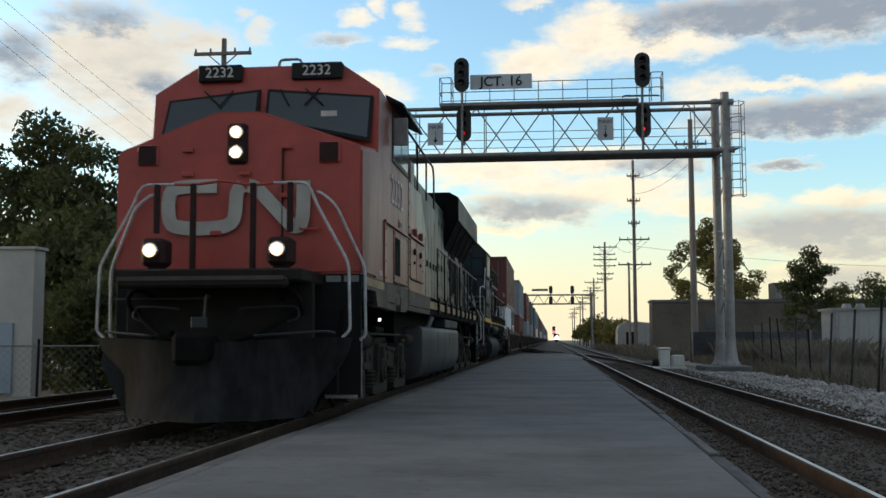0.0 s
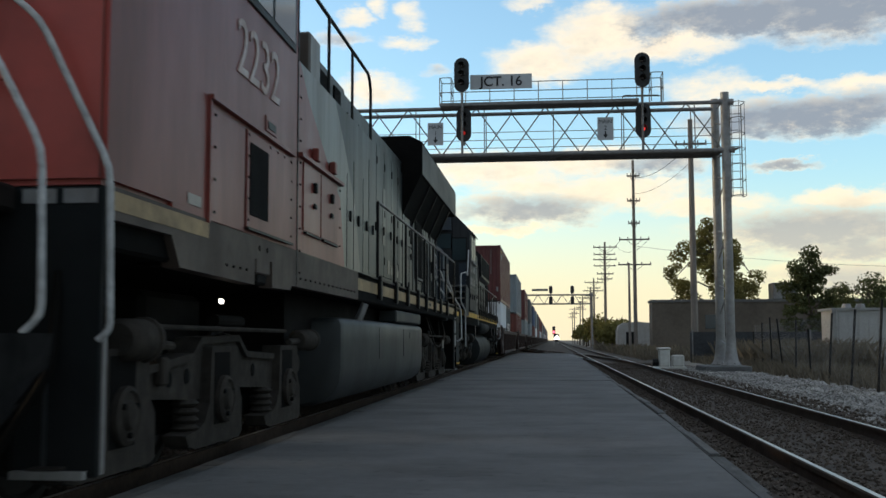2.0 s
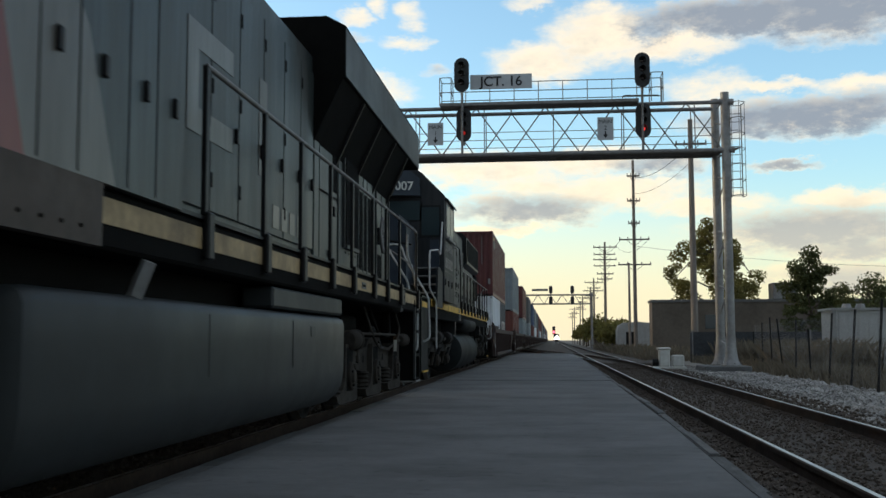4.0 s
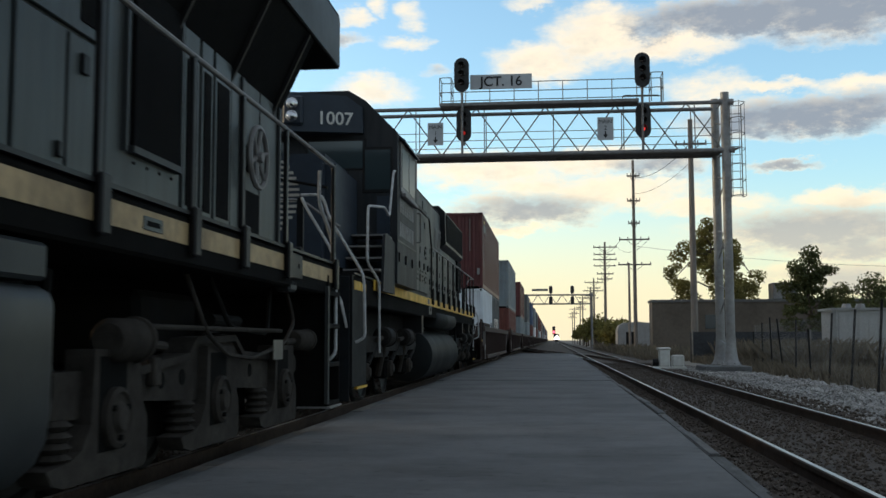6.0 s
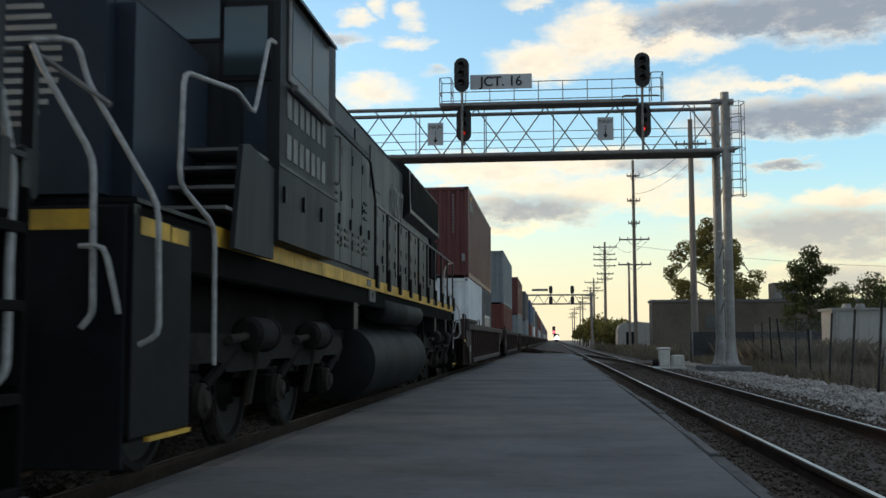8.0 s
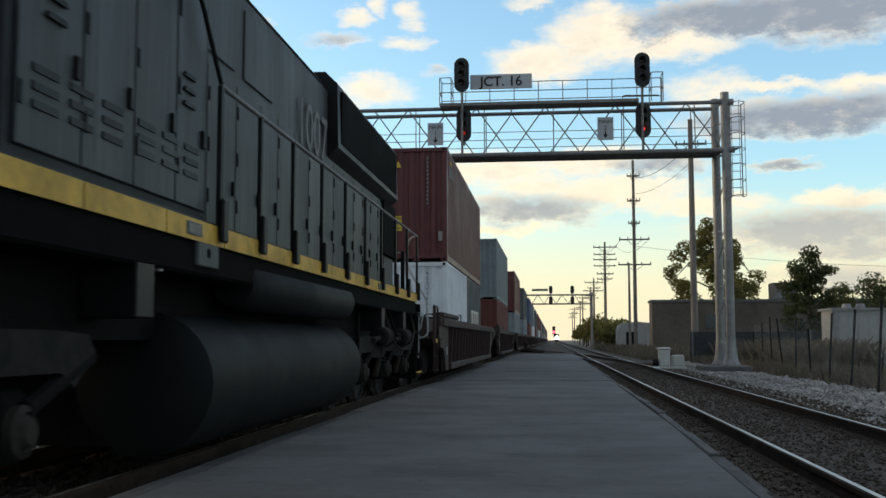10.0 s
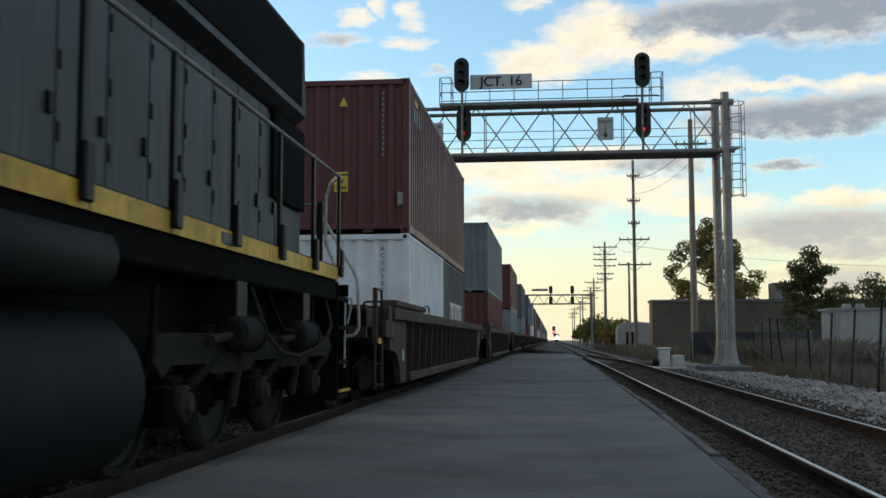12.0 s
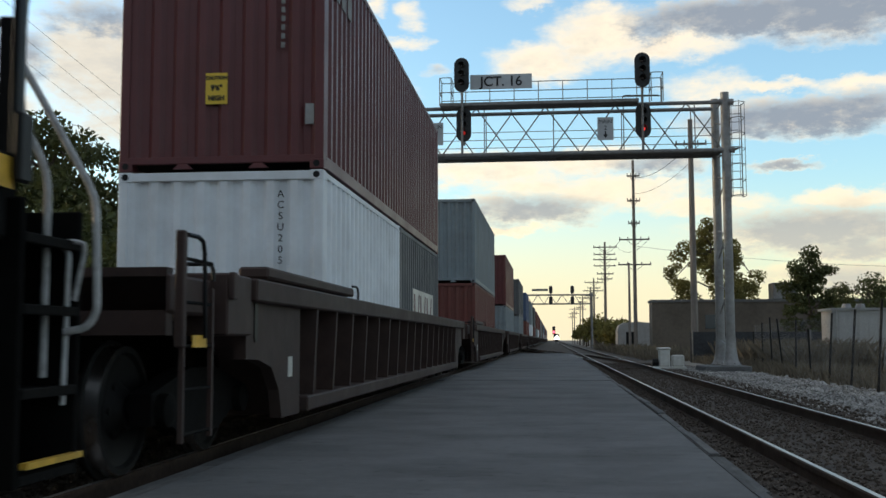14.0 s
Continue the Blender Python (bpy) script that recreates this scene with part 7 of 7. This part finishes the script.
        part("corner_stripe", sided(B(), s, 1.362, 1.367, -1.62, -1.14, 1.58, 1.69), M_YELLOW, sp)
        part("corner_stripe", sided(B(), s, 1.362, 1.367, -1.11, -0.8, 1.58, 1.68), M_YELLOW, sp)
        for z in (0.38, 0.8, 1.2):
            part("tread", sided(B(), s, 0.95, 1.34, -1.69, -0.76, z - 0.03, z), M_UNDER, t)
        part("step_back", sided(B(), s, 0.93, 0.97, -1.72, -0.74, 0.3, 1.62), M_SHADEBLACK, t)
        part("bottom_lip", sided(B(), s, 1.34, 1.375, -1.45, -0.72, 0.335, 0.365), M_YELLOW, t)
        end_steps(t, s, 18.12, 18.76, M_SHADEBLACK, M_UNDER, 1.35)
        part("bottom_lip", sided(B(), s, 1.33, 1.372, 18.2, 18.78, 0.345, 0.375), M_YELLOW, t)
        part("ditch_lamp", lathe(B(), [(0.1, -1.86), (0.08, -1.89), (0.001, -1.9)], "y", 14, (s * 0.62, 0, 1.95)), M_CHROME, t, smooth=True)
        part("lamp_bracket", sided(B(), s, 0.5, 0.74, -1.86, -1.66, 1.79, 2.1, 0.02), M_BLACKPAINT, t)
        part("hand_rail", tube(B(), [(s * 0.7, -1.72, 2.76), (s * 0.98, -1.72, 2.76), (s * 1.05, -1.72, 2.5), (s * 1.5, -1.7, 1.75), (s * 1.52, -1.7, 0.98), (s * 1.4, -1.7, 0.92)], 0.018, n=8), M_RAILWHITE, t, "white bent handrail", smooth=True)
        part("hand_rail", tube(B(), [(s * 1.5, 0.85, 3.46), (s * 1.52, 0.6, 3.42), (s * 1.52, 0.2, 2.7), (s * 1.52, -0.25, 2.78), (s * 1.46, -1.2, 2.68), (s * 1.46, -1.25, 1.94), (s * 1.54, -0.78, 1.72), (s * 1.54, -0.75, 0.78)], 0.018, n=8), M_RAILWHITE, t, "white bent handrail", smooth=True)
        part("hand_rail", tube(B(), [(s * 0.72, -1.76, 2.72), (s * 0.78, -1.78, 2.6), (s * 1.13, -1.78, 2.02), (s * 1.15, -1.78, 1.1), (s * 1.08, -1.78, 1.02)], 0.02, n=8), M_RAILWHITE, t, "white bent handrail", smooth=True)
        part("grab_iron", tube(B(), [(s * 1.05, -1.76, 1.5), (s * 1.22, -1.8, 1.5), (s * 1.3, -1.76, 1.1)], 0.018), M_RAILWHITE, t)
        part("hand_rail", tube(B(), [(s * 1.38, 17.98, 2.83), (s * 1.36, 18.2, 2.86), (s * 1.2, 18.42, 2.84), (s * 1.12, 18.5, 2.66), (s * 1.11, 18.52, 2.1), (s * 1.24, 18.58, 1.8), (s * 1.23, 18.6, 0.76)], 0.02, n=8), M_RAILWHITE, t, "white bent handrail", smooth=True)
        part("hand_rail", tube(B(), [(s * 1.06, 18.5, 2.45), (s * 1.14, 18.55, 2.3), (s * 1.49, 18.6, 1.68), (s * 1.51, 18.6, 1.09), (s * 1.46, 18.6, 1.01), (s * 1.34, 18.6, 0.99)], 0.02, n=8), M_RAILWHITE, t, "white bent handrail", smooth=True)
        part("grab_iron", tube(B(), [(s * 1.33, 18.62, 0.62), (s * 1.335, 18.64, 1.4), (s * 1.28, 18.64, 1.45), (s * 1.42, 18.66, 1.46), (s * 1.36, 18.66, 1.15)], 0.014), M_RAILWHITE, t)
    return t


# ---- containers and well cars
def corrugated(bm, length, z0, z1, pitch, depth, put):
    """A trapezoid-folded sheet; put(a, d, z) places a point: along, in depth, up."""
    n = max(2, int(length / pitch))
    p = length / n
    pts = []
    for k in range(n):
        pts += [(k * p, 0), (k * p + p * 0.3, 0), (k * p + p * 0.5, depth), (k * p + p * 0.8, depth)]
    pts.append((length, 0))
    lo = [bm.verts.new(put(a, d, z0)) for a, d in pts]
    hi = [bm.verts.new(put(a, d, z1)) for a, d in pts]
    for i in range(len(pts) - 1):
        face(bm, [lo[i], lo[i + 1], hi[i + 1], hi[i]])
    lo2 = [bm.verts.new(put(a, d + 0.012, z0)) for a, d in pts]
    hi2 = [bm.verts.new(put(a, d + 0.012, z1)) for a, d in pts]
    for i in range(len(pts) - 1):
        face(bm, [lo2[i + 1], lo2[i], hi2[i], hi2[i + 1]])
    return bm


BOXES = {}


def container(u, z, length, h, material, label, extras=None):
    key = (length, h, material.name)
    if key in BOXES and extras is None:
        t = copy_thing(BOXES[key], pose(XL, u, z))
        tagged(t, label)
        MOVERS.append((t, u))
        return t
    t = rolling("shipping_container", u, label, "container", "stacked containers", z)
    W = 1.219
    for s in (1, -1):
        for y in (0.0, length - 0.15):
            part("corner_post", sided(B(), s, W - 0.11, W, y, y + 0.15, 0.11, h - 0.11, 0.008), material, t)
            for zz in (0.0, h - 0.118):
                c = part("corner_casting", sided(B(), s, W - 0.16, W + 0.004, y - 0.004 if y == 0 else y, y + 0.154 if y else y + 0.17, zz, zz + 0.118, 0.01), material, t)
                part("casting_hole", lathe(B(), [(0.04, -0.009), (0.04, -0.005)], "y", 10, (s * (W - 0.08), 0, zz + 0.06)) if y == 0 else lathe(B(), [(0.03, s * (W + 0.005)), (0.03, s * (W + 0.009))], "x", 10, (0, y + 0.08, zz + 0.06)), M_BLACKPAINT, c)
        part("top_rail", sided(B(), s, W - 0.06, W, 0.15, length - 0.15, h - 0.08, h - 0.01, 0.006), material, t)
        part("bottom_rail", sided(B(), s, W - 0.05, W, 0.15, length - 0.15, 0.02, 0.17, 0.006), material, t)
        part("side_panel", corrugated(B(), length - 0.3, 0.17, h - 0.08, 0.278, 0.05, lambda a, d, zz, s=s: (s * (W - 0.004 - d), 0.15 + a, zz)), material, t)
    for y in (0.0, length):
        w = 1 if y == 0 else -1
        part("end_panel", corrugated(B(), 2 * W - 0.22, 0.16, h - 0.1, 0.25, 0.05, lambda a, d, zz, y=y, w=w: (-W + 0.11 + a, y + w * (0.02 + d), zz)), material, t)
        part("end_header", box(B(), -W + 0.1, W - 0.1, min(y, y + w * 0.06), max(y, y + w * 0.06), h - 0.11, h - 0.01, bevel=0.006), material, t)
        part("end_sill", box(B(), -W + 0.1, W - 0.1, min(y, y + w * 0.06), max(y, y + w * 0.06), 0.08, 0.165, bevel=0.006), material, t)
        for x in (-0.45, 0.45):
            part("fork_tunnel", prism(B(), [(x - 0.12, 0.02), (x + 0.12, 0.02), (x + 0.05, 0.08), (x - 0.05, 0.08)], "y", min(y, y + w * 0.05), max(y, y + w * 0.05)), material, t)
    part("roof", corrugated(B(), length - 0.2, -W + 0.05, W - 0.05, 0.21, 0.02, lambda a, d, q: (q, 0.1 + a, h - 0.012 - d)), material, t)
    part("floor", box(B(), -W + 0.05, W - 0.05, 0.1, length - 0.1, 0.09, 0.13), M_UNDER, t)
    part("back_lining", box(B(), -W + 0.09, W - 0.09, 0.09, length - 0.09, 0.14, h - 0.05), M_UNDER, t)
    if extras:
        extras(t, h, length)
    else:
        BOXES[key] = t
    return t


def maroon_extras(t, h, length):
    s = part("caution_sticker", box(B(), -0.19, 0.07, 0.004, 0.012, 0.78, 1.15), M_DECAL, t, "yellow caution height sticker")
    lettering("CAUTION", 0.058, M_INK, s, facing(-0.06, 0.001, 1.09, "front"), bold=0.002)
    lettering("9'6\"", 0.09, M_INK, s, facing(-0.06, 0.001, 0.97, "front"), bold=0.003)
    lettering("HIGH", 0.08, M_INK, s, facing(-0.06, 0.001, 0.85, "front"), bold=0.003)
    part("warning_triangle", prism(B(), [(-0.1, 2.39), (0.06, 2.39), (-0.02, 2.57)], "y", 0.004, 0.012), M_DECAL, t, "small yellow warning triangle")
    for k in range(12):
        z = 2.62 - k * 0.105
        part("lettering_bar", box(B(), 0.705, 0.75, 0.006, 0.016, z - 0.034, z + 0.03), M_STEEL_OLD, t)
    part("data_plate", box(B(), 1.0, 1.1, 0.006, 0.016, 0.52, 0.76), M_STEEL, t, "small grey data plate")
    for k in range(3):
        part("lettering_bar", box(B(), 1.222, 1.226, 0.6 + k * 0.38, 0.86 + k * 0.38, 2.2, 2.5), M_STEEL_OLD, t)
    part("lettering_bar", box(B(), 1.222, 1.226, 0.7, 1.2, 2.56, 2.66), M_YELLOW, t)


def white_extras(t, h, length):
    for k, ch in enumerate("ACSU205"):
        lettering(ch, 0.12, M_INK, t, facing(0.72, 0.012, 2.31 - k * 0.128, "front"))


def dark_extras(t, h, length):
    part("painted_panel", box(B(), 1.221, 1.225, 1.6, 4.9, 0.95, 1.6), M_WHITEPAINT, t, "white painted panel with scrawl")
    for k, a in enumerate((1.8, 2.3, 2.75, 3.3, 3.8, 4.35)):
        part("scrawl_bar", prism(B(), [(a, 1.0), (a + 0.14, 1.0), (a + 0.3, 1.52), (a + 0.16, 1.52)] if k % 2 else [(a, 1.0), (a + 0.18, 1.0), (a + 0.12, 1.5), (a - 0.05, 1.5)], "x", 1.225, 1.229), M_MAROON, t)


def well_car(u, near):
    """A deep-well container car, from its front deck at u."""
    t = rolling("well_car", u, "brown steel well car with ribbed sides carrying stacked containers", "well car", "well cars")
    L = 23.0
    for s in (1, -1):
        part("top_chord", sided(B(), s, 1.24, 1.52, 1.78, L - 1.78, 1.25, 1.43, 0.015), M_WELLCAR, t)
        for y in (1.15, L - 1.76):
            e = part("bolster_end", sided(B(), s, 1.1, 1.48, y, y + 0.61, 0.98, 1.435, 0.015), M_WELLCAR, t)
            part("end_cap", sided(B(), s, 1.48, 1.525, y, y + 0.1, 1.24, 1.44, 0.01), M_WELLCAR, e)
        part("bottom_chord", sided(B(), s, 1.28, 1.5, 3.6, L - 3.6, 0.28, 0.42, 0.015), M_WELLCAR, t)
        part("side_sheet", sided(B(), s, 1.24, 1.28, 3.3, L - 3.3, 0.4, 1.28), M_WELLCAR, t)
        for y0, y1, d in ((1.75, 3.5, 1), (L - 3.5, L - 1.75, -1)):
            a = (y0, y1) if d == 1 else (y1, y0)
            part("wheel_arch", prism(B(), [(a[0], 0.80), (a[0] + d * 0.35, 0.79), (a[0] + d * 0.75, 0.72), (a[0] + d * 1.0, 0.52), (a[0] + d * 1.1, 0.27), (a[1], 0.27), (a[1], 1.27), (a[0], 1.27)], "x", s * 1.34, s * 1.44), M_WELLCAR, t)
        n = 17
        for k in range(n):
            y = 4.0 + k * (L - 8.0) / (n - 1)
            w = prism(B(), [(s * 1.28, 0.42), (s * 1.46, 0.42), (s * 1.5, 1.26), (s * 1.28, 1.26)], "y", y - 0.035, y + 0.035)
            part("rib", w, M_WELLCAR, t)
        if near:
            part("guide_board", sided(B(), s, 1.2, 1.46, 2.3, 6.1, 1.46, 1.56, 0.02), M_WELLCAR, t, "flat brown guide board on the chord")
            part("board_grip", tube(B(), [(s * 1.46, 6.0, 1.58), (s * 1.5, 6.15, 1.58), (s * 1.5, 6.15, 1.42), (s * 1.46, 6.1, 1.4)], 0.015), M_BLACKPAINT, t)
            for k in range(5):
                part("ladder_rung", rod(B(), (s * 1.48, 0.22, 0.35 + k * 0.28), (s * 1.48, 0.78, 0.35 + k * 0.28), 0.013, n=6), M_UNDER, t)
            for y in (0.22, 0.78):
                part("ladder_rail", sided(B(), s, 1.465, 1.495, y - 0.018, y + 0.018, 0.3, 1.3), M_WELLCAR, t)
            part("ladder_post", sided(B(), s, 1.46, 1.52, 0.12, 0.19, 0.9, 1.64, 0.01), M_WELLCAR, t)
            part("grab_iron", tube(B(), [(s * 1.5, 0.25, 1.62), (s * 1.52, 0.5, 1.62), (s * 1.52, 0.55, 0.96)], 0.016), M_BLACKPAINT, t)
            part("grab_iron", tube(B(), [(s * 1.2, 0.9, 1.36), (s * 1.2, 0.9, 1.48), (s * 1.45, 0.9, 1.48), (s * 1.45, 0.9, 1.36)], 0.016), M_BLACKPAINT, t)
            part("reflector", sided(B(), s, 1.5, 1.505, 0.35, 0.62, 0.9, 0.98), M_YELLOW, t)
            part("reflector", sided(B(), s, 1.44, 1.445, 3.05, 3.2, 0.62, 0.8), M_WHITEPAINT, t)
            part("slot", capsule_side(B(), s, 2.0, 1.1), M_BLACKPAINT, t)
    for y0, y1 in ((0.0, 3.4), (L - 3.4, L)):
        part("end_deck", box(B(), -1.36, 1.36, y0 + 0.3, y1 - 0.3, 1.12, 1.38, bevel=0.02), M_WELLCAR, t)
        part("center_sill", box(B(), -0.4, 0.4, y0, y1, 0.7, 1.12, bevel=0.02), M_UNDER, t)
        part("end_beam", box(B(), -1.34, 1.34, y0 + 0.3 if y0 == 0 else y1 - 0.42, y0 + 0.42 if y0 == 0 else y1 - 0.3, 0.98, 1.42), M_WELLCAR, t)
    for y in (3.4, L - 3.5):
        part("well_bulkhead", box(B(), -1.33, 1.33, y, y + 0.08, 0.3, 1.4, bevel=0.01), M_WELLCAR, t)
    part("well_floor", box(B(), -1.3, 1.3, 3.4, L - 3.4, 0.26, 0.31), M_WELLCAR, t)
    for y in (1.8, L - 1.8):
        for a in (y - 0.88, y + 0.88):
            if near:
                wheelset(t, a, 0.46)
            else:
                part("wheelset", lathe(lathe(B(), [(0.46, -0.8), (0.46, -0.7)], "x", 16, (0, a, 0.46)), [(0.46, 0.7), (0.46, 0.8)], "x", 16, (0, a, 0.46)), M_WHEEL, t)
        for s in (1, -1):
            part("side_frame", prism(B(), [(y - 1.05, 0.36), (y - 0.72, 0.36), (y - 0.4, 0.24), (y + 0.4, 0.24), (y + 0.72, 0.36), (y + 1.05, 0.36), (y + 1.05, 0.58), (y + 0.3, 0.74), (y - 0.3, 0.74), (y - 1.05, 0.58)], "x", s * 0.92, s * 1.08), M_UNDER, t)
            if near:
                for a in (y - 0.88, y + 0.88):
                    part("bearing_cap", lathe(B(), [(0.12, s * 1.08), (0.12, s * 1.15), (0.05, s * 1.18)], "x", 14, (0, a, 0.46)), M_UNDER, t, smooth=True)
    coupler(t, 0.0, -1)
    coupler(t, L, 1)
    return t


def capsule_side(bm, s, y, z):
    pts = [(y + 0.05 * math.cos(k * math.pi / 5), z + (0.12 if k < 5 else -0.12) + 0.05 * math.sin(k * math.pi / 5)) for k in range(10)]
    return prism(bm, pts, "x", s * 1.44, s * 1.448)


def build_train():
    red_locomotive()
    black_locomotive()
    tops = [(M_MAROON, "maroon"), (M_BOXGREY, "grey"), (M_MAROON, "maroon"), (M_BOXDARK, "dark grey"), (M_BOXBLUE, "blue"), (M_BOXGREY, "grey"), (M_BOXDARK, "dark grey"), (M_BOXRUST, "rust red"), (M_BOXRUST, "rust red")]
    lows = [(M_BOXWHITE, "white"), (M_BOXRUST, "rust red"), (M_BOXGREY, "grey"), (M_BOXGREY, "grey"), (M_BOXRUST, "rust red"), (M_BOXWHITE, "white"), (M_BOXRUST, "rust red"), (M_BOXGREY, "grey")]
    base = None
    for k in range(24):
        u = 6.2 + 24.0 * k
        c = u + 11.5
        if k < 2:
            well_car(u, True)
        elif base is None:
            base = well_car(u, False)
        else:
            t = copy_thing(base, pose(XL, u, 0))
            MOVERS.append((t, u))
        m, word = tops[k % len(tops)]
        lm, lword = lows[k % len(lows)]
        b = c - 6.05
        if k == 0:
            container(b, 0.315, 6.06, 2.59, M_BOXWHITE, "white corrugated steel container in the well car", white_extras)
            container(b + 6.13, 0.315, 6.06, 2.59, M_BOXDARK, "dark grey corrugated container with a painted white panel", dark_extras)
            container(b, 2.915, 12.19, 2.896, M_MAROON, "maroon corrugated high container stacked on two shorter ones", maroon_extras)
        elif k == 1:
            container(b, 0.315, 6.06, 2.59, lm, "rust red corrugated steel container in the well car")
            container(b + 6.13, 0.315, 6.06, 2.59, lm, "rust red corrugated steel container in the well car")
            container(b, 2.915, 12.19, 2.896, m, "grey corrugated high container stacked on red ones")
        else:
            container(b, 0.315, 12.19, 2.59, lm, lword + " corrugated steel container in the well car")
            container(b, 2.915, 12.19, 2.896, m, word + " corrugated steel container stacked on another")


build_train()


scatter_stones()


def motions():
    times = [0.5 * k for k in range(29)]
    for t, u in MOVERS:
        x, z = t.location.x, t.location.z
        walk(t, [(s, pose(x, u + train_shift(s), z)) for s in times])
    steps = [0.14 * k for k in range(101)]
    for w, x, y, z, r in WHEELS:
        walk(w, [(s, pose(x, y, z, math.degrees(-train_shift(s) / r) * -1, 0, 0)) for s in steps])


motions()
